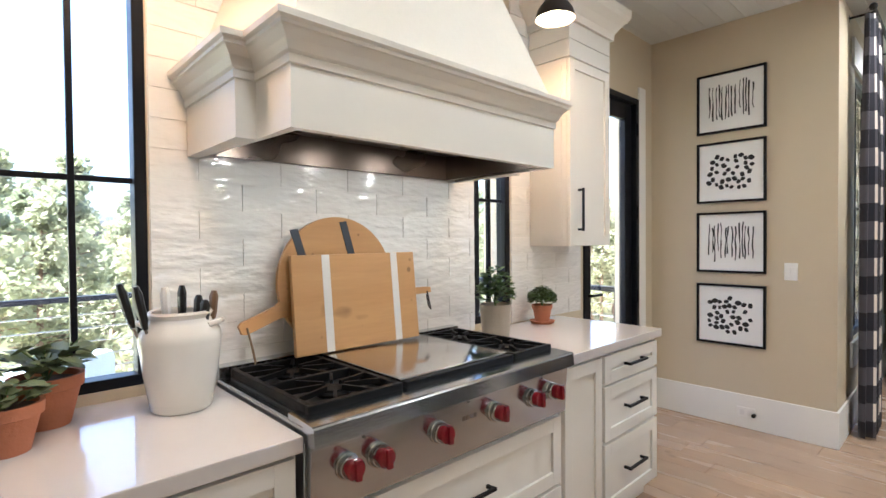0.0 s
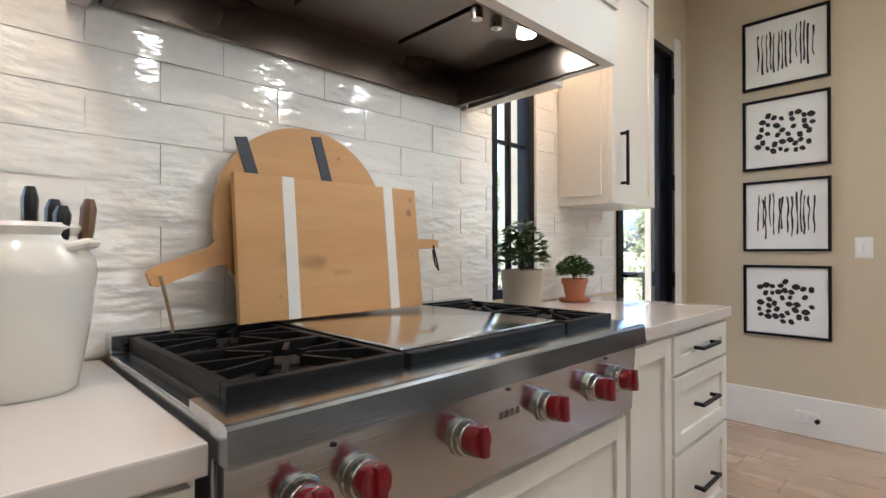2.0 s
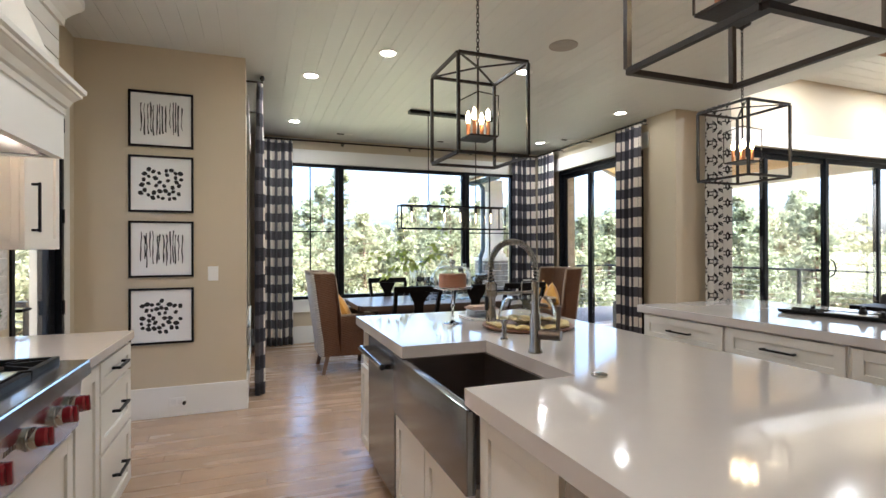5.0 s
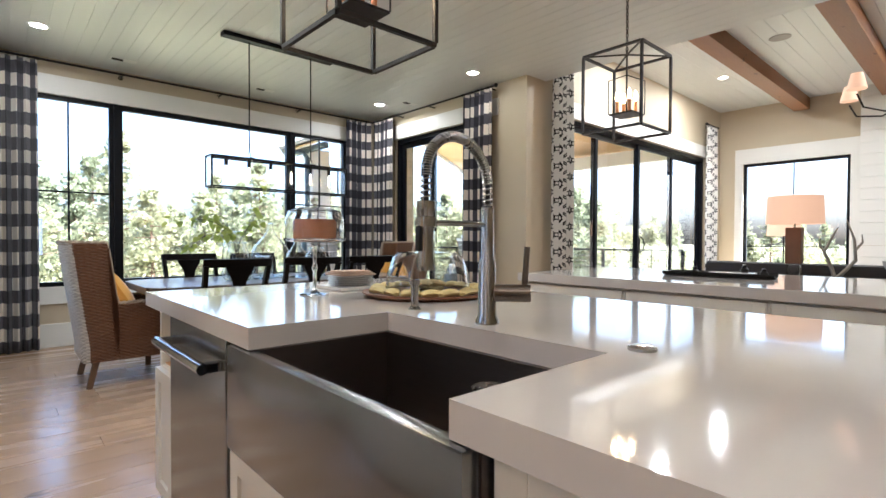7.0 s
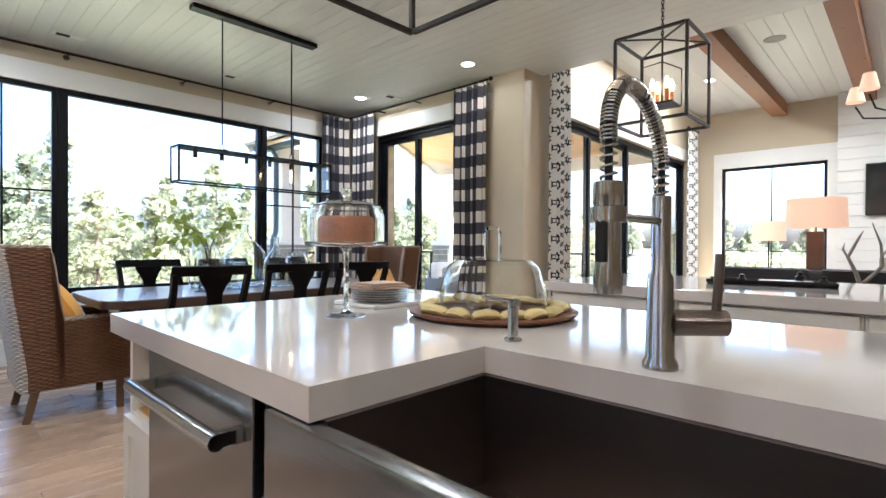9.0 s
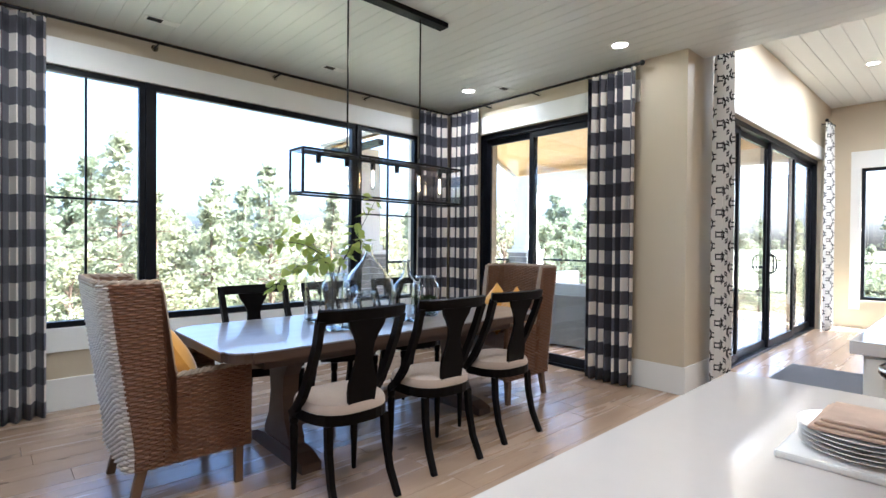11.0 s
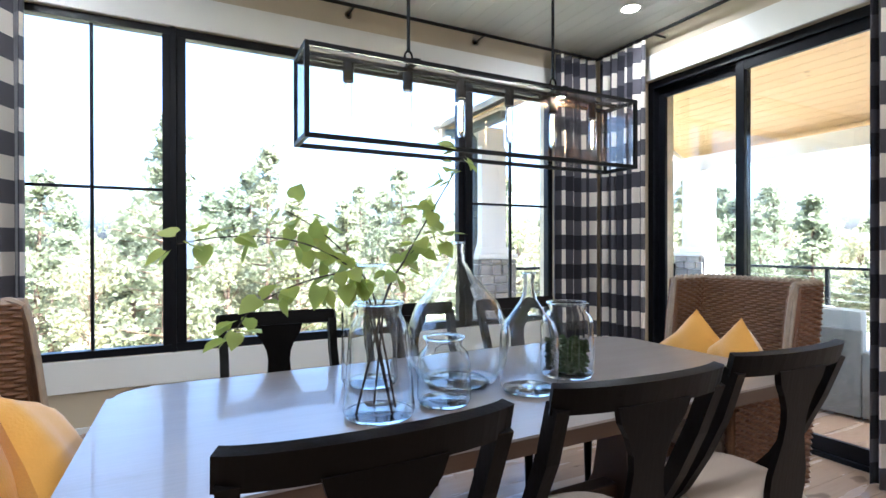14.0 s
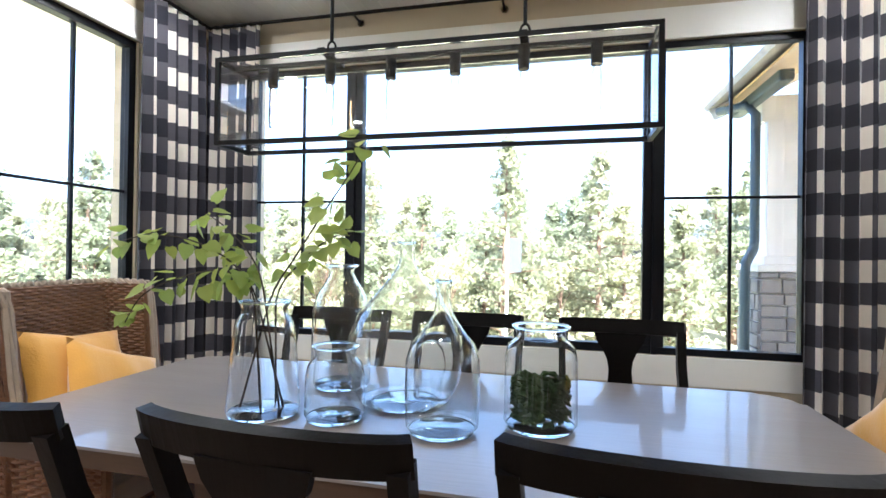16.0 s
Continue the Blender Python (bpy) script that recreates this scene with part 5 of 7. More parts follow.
for k in range(3):
    box(bm, 0.645 + k * 0.008, 0.825 - k * 0.01, 2.86 + k * 0.006, 3.0 - k * 0.008, 0.973 + k * 0.007, 0.979 + k * 0.007, 0.0025)
single("napkin", bm, M_NAPKIN, "folded rust and cream napkin on stacked plates", "napkin")

# second island
I2 = 2.19
single("island_worktop", box(B(), I2, 3.40, -0.75, 3.16, 0.859, 0.914, 0.004), M_QUARTZ, "white quartz worktop on the second island", "worktop")
for i in range(4):
    y1 = 3.12 - i * 0.72
    c = thing("island_drawer_cabinet", "white shaker drawer cabinet with black handles in the second island", "cabinet", (0, 0, 0), 0, "second island cabinets")
    part("body", box(B(), I2 + 0.045, 3.10, y1 - 0.718, y1, 0.10, 0.857, 0.002), M_CAB, c)
    part("toe_kick", box(B(), I2 + 0.1, 3.10, y1 - 0.718, y1, 0, 0.098), M_CAB, c)
    for z0, z1 in ((0.665, 0.845), (0.39, 0.65), (0.12, 0.375)):
        d = shaker(c, "drawer_front", I2 + 0.045, y1 - 0.705, y1 - 0.012, z0, z1, 'x', -1, M_CAB)
        pull(d, (I2 + 0.027, y1 - 0.36, (z0 + z1) / 2), (0, 1, 0), 0.20, (-1, 0, 0))
single("island_back_panel", box(B(), 3.102, 3.13, 0.24, 3.12, 0, 0.857, 0.002), M_CAB, "white back panel of the second island", "panel")
ty = thing("serving_tray", "dark hammered oblong tray with white napkins on the island", "tray", (2.85, 2.12, 0.914), 8)
bm = B()
prof = [(-0.10, 0.028), (-0.085, 0.010), (-0.06, 0.002), (0.06, 0.002), (0.085, 0.010), (0.10, 0.028), (0.097, 0.030), (0.08, 0.014), (0.055, 0.007), (-0.055, 0.007), (-0.08, 0.014), (-0.097, 0.030)]
extrude_y(bm, prof, -0.30, 0.30)
part("dish", bm, M_KNIFE, ty, "", True)
part("cloth", box(B(), -0.05, 0.05, -0.2, 0.05, 0.008, 0.03, 0.008), M_CHINA, ty, "folded white cloth")
for y in (-0.24, -0.14, 0.13):
    part("finial", lathe(B(), [(0, 0), (0.02, 0), (0.024, 0.02), (0.012, 0.034), (0.015, 0.044), (0, 0.052)], 12, (0.0, y, 0.010 if y != -0.14 else 0.031)), M_KNIFE, ty, "", True)


# ---- dining room ----
tb = thing("dining_table", "dark brown trestle dining table with scooped corners", "table", (1.625, 5.70, 0))
HLX, HWY, NT = 1.235, 0.52, 0.10


def scooped(lx, wy, n):
    pts = []
    for sx, sy, a0 in ((1, 1, 0), (-1, 1, 90), (-1, -1, 180), (1, -1, 270)):
        c = (sx * lx, sy * wy)
        if (sx, sy) == (1, 1):
            arc = [(lx, wy - n - 0.02), (lx - 0.018, wy - n - 0.02)] + [(lx - 0.018 - n * (1 - math.cos(t)), wy - 0.018 - n * (1 - math.sin(t))) for t in [radians(q) for q in (0, 22, 45, 68, 90)]] + [(lx - n - 0.02, wy - 0.018), (lx - n - 0.02, wy)]
            base = arc
        m = [(x * sx, y * sy) for x, y in base]
        if sx * sy < 0:
            m = m[::-1]
        pts += m
    return pts


# only the top face carries the painted sky sheen
bm = prism(B(), scooped(HLX, HWY, NT), 0.752, 0.760)
part("tabletop", bm, M_TABLE, tb, "smooth brown tabletop, sky sheen put in its colour")
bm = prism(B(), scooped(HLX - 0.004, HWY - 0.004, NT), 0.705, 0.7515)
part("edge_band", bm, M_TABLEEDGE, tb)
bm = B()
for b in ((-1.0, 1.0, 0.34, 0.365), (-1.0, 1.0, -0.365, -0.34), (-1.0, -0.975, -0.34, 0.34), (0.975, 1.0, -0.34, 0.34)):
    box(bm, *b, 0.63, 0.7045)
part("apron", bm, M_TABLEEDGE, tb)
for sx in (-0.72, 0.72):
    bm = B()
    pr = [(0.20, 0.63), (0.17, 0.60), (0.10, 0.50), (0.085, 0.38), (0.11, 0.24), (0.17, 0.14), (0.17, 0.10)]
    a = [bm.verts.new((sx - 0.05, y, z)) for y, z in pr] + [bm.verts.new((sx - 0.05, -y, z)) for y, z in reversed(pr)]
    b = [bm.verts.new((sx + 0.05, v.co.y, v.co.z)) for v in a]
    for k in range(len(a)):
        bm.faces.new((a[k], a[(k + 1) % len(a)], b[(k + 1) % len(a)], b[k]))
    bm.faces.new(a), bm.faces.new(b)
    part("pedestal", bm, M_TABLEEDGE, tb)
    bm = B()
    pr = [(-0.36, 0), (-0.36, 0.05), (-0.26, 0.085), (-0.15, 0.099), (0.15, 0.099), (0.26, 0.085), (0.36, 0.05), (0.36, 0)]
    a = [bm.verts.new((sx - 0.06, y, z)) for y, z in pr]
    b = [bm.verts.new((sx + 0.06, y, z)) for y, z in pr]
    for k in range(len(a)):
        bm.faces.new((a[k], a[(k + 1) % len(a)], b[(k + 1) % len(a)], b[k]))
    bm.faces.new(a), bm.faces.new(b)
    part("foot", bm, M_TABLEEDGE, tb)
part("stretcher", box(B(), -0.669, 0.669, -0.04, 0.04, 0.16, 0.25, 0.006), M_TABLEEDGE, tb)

# black chair, facing +y, back at -y
ch = thing("dining_chair", "black wooden dining chair with vase shaped splat and oatmeal seat", "chair", (0.93, 5.07, 0), 0, "chairs round the table")
SH = 0.468


def seat_outline(k):
    pts = []
    for i in range(28):
        a = 2 * math.pi * i / 28
        x, y = math.cos(a), math.sin(a)
        w = 0.225 + 0.02 * y
        pts.append((k * w * math.copysign(abs(x) ** 0.7, x), k * 0.215 * math.copysign(abs(y) ** 0.75, y)))
    return pts


part("seat_frame", prism(B(), seat_outline(1.0), SH - 0.055, SH - 0.002), M_BLACKWOOD, ch)
bm = B()
rings = []
for k, z in ((0.985, SH - 0.001), (0.98, SH + 0.022), (0.93, SH + 0.042), (0.75, SH + 0.055), (0.4, SH + 0.062)):
    rings.append([bm.verts.new((x, y, z)) for x, y in seat_outline(k)])
for a, b in zip(rings, rings[1:]):
    for q in range(28):
        bm.faces.new((a[q], a[(q + 1) % 28], b[(q + 1) % 28], b[q]))
bm.faces.new(rings[-1]), bm.faces.new(rings[0])
part("seat", bm, M_LINEN, ch, "oatmeal upholstered seat", True)
for sx in (-1, 1):
    # turned front leg
    part("front_leg", lathe(B(), [(0, 0), (0.012, 0), (0.014, 0.03), (0.020, 0.22), (0.023, 0.33), (0.018, 0.345), (0.025, 0.36), (0.025, SH - 0.056), (0, SH - 0.056)], 14, (sx * 0.185, 0.165, 0)), M_BLACKWOOD, ch, "", True)
    part("back_leg", bar(B(), [(sx * 0.165, -0.155, SH - 0.056), (sx * 0.168, -0.165, 0.28), (sx * 0.172, -0.20, 0.13), (sx * 0.178, -0.265, 0.0)], [0.036, 0.034, 0.03, 0.026], 0.032, (1, 0, 0)), M_BLACKWOOD, ch)
    pts = [(sx * 0.228, 0.10, SH - 0.045), (sx * 0.232, 0.04, SH + 0.0), (sx * 0.232, -0.03, SH + 0.085), (sx * 0.230, -0.10, SH + 0.21), (sx * 0.230, -0.16, SH + 0.34), (sx * 0.236, -0.205, SH + 0.47)]
    part("stile", bar(B(), pts, 0.034, 0.042, (1, 0, 0)), M_BLACKWOOD, ch)
rail = [(0.262 * math.sin(a), -0.215 - 0.055 * math.cos(a) + 0.03, SH + 0.485) for a in [radians(-74 + i * 148 / 14) for i in range(15)]]
bm = B()
bar(bm, rail, 0.062, 0.026, (0, -0.25, 1))
part("top_rail", bm, M_BLACKWOOD, ch)
bm = B()
sp = [(0.062, SH - 0.05), (0.070, SH), (0.078, SH + 0.05), (0.083, SH + 0.10), (0.080, SH + 0.145), (0.064, SH + 0.20), (0.050, SH + 0.25), (0.046, SH + 0.30), (0.052, SH + 0.34), (0.072, SH + 0.385), (0.096, SH + 0.42), (0.108, SH + 0.46)]


def back_y(z):
    q = (z - SH) / 0.47
    return -0.185 - 0.055 * max(q, 0) ** 1.2


fr = [bm.verts.new((w, back_y(z) + 0.009, z)) for w, z in sp] + [bm.verts.new((-w, back_y(z) + 0.009, z)) for w, z in reversed(sp)]
k2 = len(sp)
bk = [bm.verts.new((v.co.x, v.co.y - 0.018, v.co.z)) for v in fr]
for i in range(k2 - 1):
    j = 2 * k2 - 1 - i
    bm.faces.new((fr[i], fr[i + 1], fr[j - 1], fr[j])), bm.faces.new((bk[i], bk[i + 1], bk[j - 1], bk[j]))
for i in range(2 * k2):
    bm.faces.new((fr[i], fr[(i + 1) % (2 * k2)], bk[(i + 1) % (2 * k2)], bk[i]))
part("splat", bm, M_BLACKWOOD, ch)
for x, y, a in ((1.585, 5.10, -3), (2.21, 5.125, -2), (1.0, 6.20, 180), (1.63, 6.20, 181), (2.29, 6.20, 179)):
    copy_thing(ch, pose(x, y, 0, 0, 0, a))

# wicker wing chair: facing +x, back at x = 0


def wicker_chair(at, rz, label):
    w = thing("wicker_chair", label, "armchair", at, rz, "wicker host chairs")
    half = 0.315
    path = []
    for i in range(61):
        path.append((0.58 - 0.52 * i / 60, -half - 0.0))
    for i in range(1, 13):
        a = radians(90 * i / 12)
        path.append((0.06 - 0.06 * math.sin(a), -half + 0.06 * (1 - math.cos(a))))
    for i in range(1, 60):
        path.append((0.0, -half + 0.06 + (2 * half - 0.12) * i / 60))
    path += [(x, -y) for x, y in reversed(path[:73])]
    NS, NZ = len(path), 380
    ln = [0.0]
    for a, b in zip(path, path[1:]):
        ln.append(ln[-1] + math.hypot(b[0] - a[0], b[1] - a[1]))

    def top(x):
        if x < 0.18:
            return 1.10 - 0.02 * x
        if x < 0.225:
            t = (x - 0.18) / 0.045
            return 1.096 - (1.096 - 0.63) * (t * t * (3 - 2 * t))
        return 0.63 + 0.03 * (x - 0.225)
    for side, off, nm, mt in ((1, 0.0, "outer_weave", M_WICKEROUT), (-1, -0.035, "inner_weave", M_WICKER)):
        bm = B()
        g = []
        for j in range(NZ + 1):
            row = []
            for i, (x, y) in enumerate(path):
                a, b = path[max(i - 1, 0)], path[min(i + 1, NS - 1)]
                t = Vector((b[0] - a[0], b[1] - a[1], 0)).normalized()
                n = Vector((t.y, -t.x, 0))
                if n.dot(Vector((x - 0.33, y, 0))) < 0:
                    n = -n
                zt = top(x)
                z = 0.20 + (zt - 0.20) * j / NZ
                rowk = z / 0.0128
                round_ = math.sin(math.pi * (rowk % 1.0)) ** 0.6
                over = max(-1.0, min(1.0, 2.2 * math.sin(math.pi * ln[i] / 0.030 + math.pi * int(rowk))))
                weave = (0.006 * over + 0.007) * round_
                rake = -0.11 * max(0.0, (z - 0.30) / 0.8) * max(0.0, 1 - x / 0.30)
                flare = 1 + 0.05 * (z - 0.3)
                p = Vector((x + rake, y * flare, z)) + n * (off + weave * side)
                row.append(bm.verts.new(p))
            g.append(row)
        for j in range(NZ):
            for i in range(NS - 1):
                bm.faces.new((g[j][i], g[j][i + 1], g[j + 1][i + 1], g[j + 1][i]))
        shell = part(nm, bm, mt, w, "brown woven wicker" if side < 0 else "woven brown wicker, back lightened in colour as lit", True)
        # faces of the back get the lit copy, the sides stay brown
        if side > 0:
            shell.data.materials.append(M_WICKERBACK)
            for pg in shell.data.polygons:
                pg.material_index = 1 if pg.center.x < 0.035 - 0.1375 * max(0.0, pg.center.z - 0.30) else 0
    rim = []
    for i, (x, y) in enumerate(path):
        z = top(x)
        rake = -0.11 * max(0.0, (z - 0.30) / 0.8) * max(0.0, 1 - x / 0.30)
        rim.append(Vector((x + rake, y * (1 + 0.05 * (z - 0.3)) * (1 - 0.018 / half), z)))
    for s in range(3):
        tw = []
        for i, p in enumerate(rim):
            a = ln[i] / 0.045 * math.pi + s * 2.094
            tw.append(p + Vector((0, math.cos(a) * 0.011, math.sin(a) * 0.011)))
        part("braided_rim", tube(B(), tw, 0.011, 6), M_WICKERPALE, w, "pale braided rim", True)
    for y in (-half, half):
        part("front_edge", tube(B(), [(0.575, y * 0.95, 0.20), (0.575, y * 0.95, 0.64)], 0.02, 8), M_WICKER, w, "", True)
    part("front_weave", box(B(), 0.545, 0.575, -half + 0.025, half - 0.025, 0.20, 0.36, 0.006), M_WICKER, w)
    part("seat_base", box(B(), 0.02, 0.56, -half + 0.03, half - 0.03, 0.30, 0.37), M_WICKER, w)
    bm = box(B(), 0.05, 0.58, -half + 0.045, half - 0.045, 0.372, 0.47, 0.03)
    part("seat_cushion", bm, M_LINEN, w, "pale grey linen seat cushion", True)
    for x, y in ((0.06, -0.27), (0.06, 0.27), (0.53, -0.28), (0.53, 0.28)):
        back = x < 0.3
        part("leg", bar(B(), [(x + (0.02 if back else 0), y, 0.22), (x - (0.03 if back else 0), y * 1.02, 0.0)], [0.048, 0.030], 0.04, (0, 1, 0)), M_LEGWOOD, w)
    return w


wicker_chair((0.03, 5.80, 0), 0, "brown wicker wing armchair at the table end by the west window")
wicker_chair((3.185, 5.66, 0), 180, "brown wicker wing armchair at the table end by the patio door")


def pillow(at, rot, s, label):
    bm = B()
    N = 14
    for sg in (1, -1):
        g = []
        for j in range(N + 1):
            row = []
            for i in range(N + 1):
                u, v = 2 * i / N - 1, 2 * j / N - 1
                puff = (max(0.0, (1 - u * u)) * max(0.0, (1 - v * v))) ** 0.45
                pin = 1 - 0.10 * (1 - abs(u * v)) * max(abs(u), abs(v)) ** 3
                wr = 0.006 * math.sin(7 * u + 3 * v) * puff
                row.append(bm.verts.new((u * s / 2 * pin, v * s / 2 * pin, sg * (0.075 * puff) + wr)))
            g.append(row)
        for j in range(N):
            for i in range(N):
                bm.faces.new((g[j][i], g[j][i + 1], g[j + 1][i + 1], g[j + 1][i]))
    bmesh.ops.remove_doubles(bm, verts=bm.verts[:], dist=0.0005)
    o = single("throw_pillow", bm, M_YELLOW, label, "pillow", True)
    o.matrix_basis = pose(*at, *rot)
    return o


pillow((0.175, 5.77, 0.70), (72, 8, 90 + 4), 0.47, "mustard yellow throw pillow on the wicker armchair")
pillow((0.30, 5.82, 0.66), (62, 22, 90 - 6), 0.43, "mustard yellow throw pillow on the wicker armchair")
pillow((2.975, 5.78, 0.71), (90, 45, 90 + 12), 0.34, "mustard yellow throw pillow on the wicker armchair")
pillow((2.955, 5.55, 0.70), (90, 40, 90 - 10), 0.34, "mustard yellow throw pillow on the wicker armchair")

# glass vessels
TZ = 0.7615


def vessel(name, at, outer, label, category, t=0.0022):
    """A blown vessel: thin wall, thick pale base, rolled rim."""
    v = thing(name, label, category, (at[0], at[1], TZ))
    r0, (rt, zt) = outer[0][0], outer[-1]
    wall = [(r0, 0.012)] + [p for p in outer[1:] if p[1] > 0.0125]
    inner = [(r - t, z) for r, z in reversed(wall)]
    part("wall", lathe(B(), wall + inner + [wall[0]], 48), M_VESSEL, v, "", True)
    part("base", lathe(B(), [(0, 0), (r0 * 0.82, 0), (r0 * 0.97, 0.003), (r0, 0.0117), (r0 * 0.93, 0.0117), (r0 * 0.5, 0.017), (0, 0.021)], 48), M_GLASSBASE, v, "thick pale aqua glass base", True)
    ring = [(rt - t / 2 + 0.0042 * math.cos(a), zt + 0.004 + 0.0042 * math.sin(a)) for a in [math.pi * k / 5 for k in range(10)]]
    part("rim", lathe(B(), ring + [ring[0]], 48), M_GLASSBASE, v, "rolled glass rim", True)
    return v


vessel("glass_vase", (1.160, 5.526), [(0.106, 0.003), (0.110, 0.02), (0.092, 0.24), (0.085, 0.28), (0.070, 0.305), (0.067, 0.32), (0.074, 0.338)], "tall clear glass vase holding leafy branches", "vase")
vessel("glass_jar", (1.390, 5.54), [(0.084, 0.003), (0.090, 0.02), (0.088, 0.13), (0.080, 0.165), (0.061, 0.185), (0.060, 0.20), (0.066, 0.212)], "small clear glass jar on the dining table", "jar")
vessel("demijohn", (1.548, 5.735), [(0.112, 0.003), (0.146, 0.02), (0.180, 0.08), (0.192, 0.16), (0.186, 0.23), (0.156, 0.30), (0.098, 0.365), (0.052, 0.42), (0.028, 0.46), (0.023, 0.505), (0.026, 0.515), (0.026, 0.525)], "large clear glass demijohn on the dining table", "bottle")
vessel("glass_bottle", (1.722, 5.525), [(0.094, 0.003), (0.102, 0.02), (0.106, 0.12), (0.104, 0.20), (0.090, 0.245), (0.056, 0.285), (0.030, 0.325), (0.022, 0.36), (0.019, 0.40), (0.023, 0.405), (0.023, 0.415)], "clear glass bottle with a narrow neck", "bottle")
vessel("glass_jar", (1.25, 5.88), [(0.102, 0.003), (0.108, 0.02), (0.106, 0.27), (0.092, 0.335), (0.058, 0.39), (0.045, 0.415), (0.045, 0.43), (0.058, 0.442)], "tall clear glass jar behind the vase", "jar")
vessel("glass_jar", (1.988, 5.63), [(0.098, 0.003), (0.105, 0.02), (0.103, 0.20), (0.096, 0.235), (0.073, 0.258), (0.072, 0.272), (0.081, 0.286)], "clear glass jar half filled with green moss", "jar")
bm = B()
rnd = random.Random(9)
for i in range(300):
    a, r, z = rnd.uniform(0, 6.283), 0.082 * math.sqrt(rnd.random()), rnd.uniform(0.022, 0.135)
    L = rnd.uniform(0.014, 0.03)
    b2 = rnd.uniform(0, 6.283)
    c = Vector((r * math.cos(a), r * math.sin(a), z))
    e = Vector((math.cos(b2), math.sin(b2), rnd.uniform(-0.4, 0.4))) * L
    tube(bm, [c - e, c + Vector((0, 0, 0.006)), c + e], 0.009, 5, True, [0.003, 0.010, 0.003])
for v in bm.verts:
    rr = math.hypot(v.co.x, v.co.y)
    if rr > 0.088:
        v.co.x *= 0.088 / rr
        v.co.y *= 0.088 / rr
    v.co.z = max(v.co.z, 0.023)
tagged(single("moss", bm, M_MOSS, "green moss filling the lower half of the jar", "moss", True, at=(1.988, 5.63, TZ)), kind="stuff")

# leafy branches in the vase
rnd = random.Random(21)
br = thing("leafy_branches", "leafy green cut branches standing in the glass vase", "branches", (1.154, 5.526, TZ))
RIM = Vector((-0.01, 0.0, 0.34))
stemsets = [
    [(0.055, 0.03, 0.014), (-0.02, 0.0, 0.34), (-0.10, -0.02, 0.46), (-0.25, -0.03, 0.53), (-0.42, -0.02, 0.54), (-0.54, 0.0, 0.52)],
    [(0.03, -0.05, 0.014), (-0.03, 0.0, 0.34), (-0.10, -0.03, 0.43), (-0.22, -0.06, 0.42), (-0.36, -0.08, 0.36), (-0.42, -0.09, 0.27)],
    [(-0.07, -0.01, 0.014), (0.02, 0.0, 0.34), (0.10, 0.01, 0.48), (0.19, 0.02, 0.62), (0.27, 0.03, 0.74), (0.33, 0.03, 0.84)],
    [(0.06, 0.0, 0.014), (0.0, 0.01, 0.34), (-0.06, 0.04, 0.46), (-0.16, 0.05, 0.56), (-0.26, 0.06, 0.62)],
    [(0.01, 0.06, 0.014), (0.03, 0.02, 0.34), (0.11, 0.04, 0.47), (0.20, 0.05, 0.54), (0.26, 0.06, 0.55)],
]


def round_leaf(c, ax, up, s):
    bm = B()
    ax = ax.normalized()
    sd = ax.cross(up)
    sd = sd.normalized() if sd.length > 1e-3 else Vector((1, 0, 0))
    nn = sd.cross(ax)
    shape = [(-0.05, 0), (-0.12, 0.28), (0.10, 0.46), (0.45, 0.42), (0.75, 0.20), (1.0, 0.0), (0.75, -0.20), (0.45, -0.42), (0.10, -0.46), (-0.12, -0.28)]
    vs = [bm.verts.new(c + ax * s * u + sd * s * w + nn * s * (0.25 * w * w - 0.12 * u * u)) for u, w in shape]
    mid = [bm.verts.new(c + ax * s * u + nn * s * (-0.05 - 0.12 * u * u)) for u in (0.2, 0.6)]
    for a, b, m in ((0, 1, 0), (1, 2, 0), (2, 3, 0), (3, 4, 1), (4, 5, 1), (5, 6, 1), (6, 7, 1), (7, 8, 0), (8, 9, 0), (9, 0, 0)):
        bm.faces.new((vs[a], vs[b], mid[m]))
    bm.faces.new((vs[3], mid[1], mid[0])), bm.faces.new((vs[7], mid[0], mid[1]))
    return bm


for k, pts in enumerate(stemsets):
    pts = [Vector(p) for p in pts]
    fine = []
    for i in range(len(pts) - 1):
        p0, p1, p2, p3 = pts[max(i - 1, 0)], pts[i], pts[i + 1], pts[min(i + 2, len(pts) - 1)]
        for q in range(5):
            t = q / 5
            fine.append(0.5 * ((2 * p1) + (p2 - p0) * t + (2 * p0 - 5 * p1 + 4 * p2 - p3) * t * t + (3 * p1 - p0 - 3 * p2 + p3) * t ** 3) if 0 < i else p1.lerp(p2, t))
    fine.append(pts[-1])
    st = part("branch", tube(B(), fine, 0.003, 6, True, [0.0038 - 0.0024 * i / len(fine) for i in range(len(fine))]), M_BRANCH, br, "thin dark branch", True)
    start = 8
    for i in range(start, len(fine)):
        for r in range(1 if i % 2 else 2):
            p = fine[i]
            d = Vector((rnd.uniform(-1, 1), rnd.uniform(-1, 1), rnd.uniform(-0.9, 0.7))).normalized()
            tip = p + d * rnd.uniform(0.02, 0.055)
            lf = part("leaf", round_leaf(tip, d + Vector((0, 0, -0.35)), Vector((rnd.uniform(-.6, .6), rnd.uniform(-1, .2), 1)), rnd.uniform(0.042, 0.066)), M_BRANCHLEAF, st, "", True)
# linear chandelier
cx0, cx1, cy0, cy1, cz0, cz1 = 0.945, 2.298, 5.555, 5.735, 1.597, 1.880
ln_ = thing("linear_chandelier", "black metal rectangular box chandelier with clear glass and tube bulbs", "chandelier", (1.62, 5.645, CEIL))
o = Vector((1.62, 5.645, CEIL))


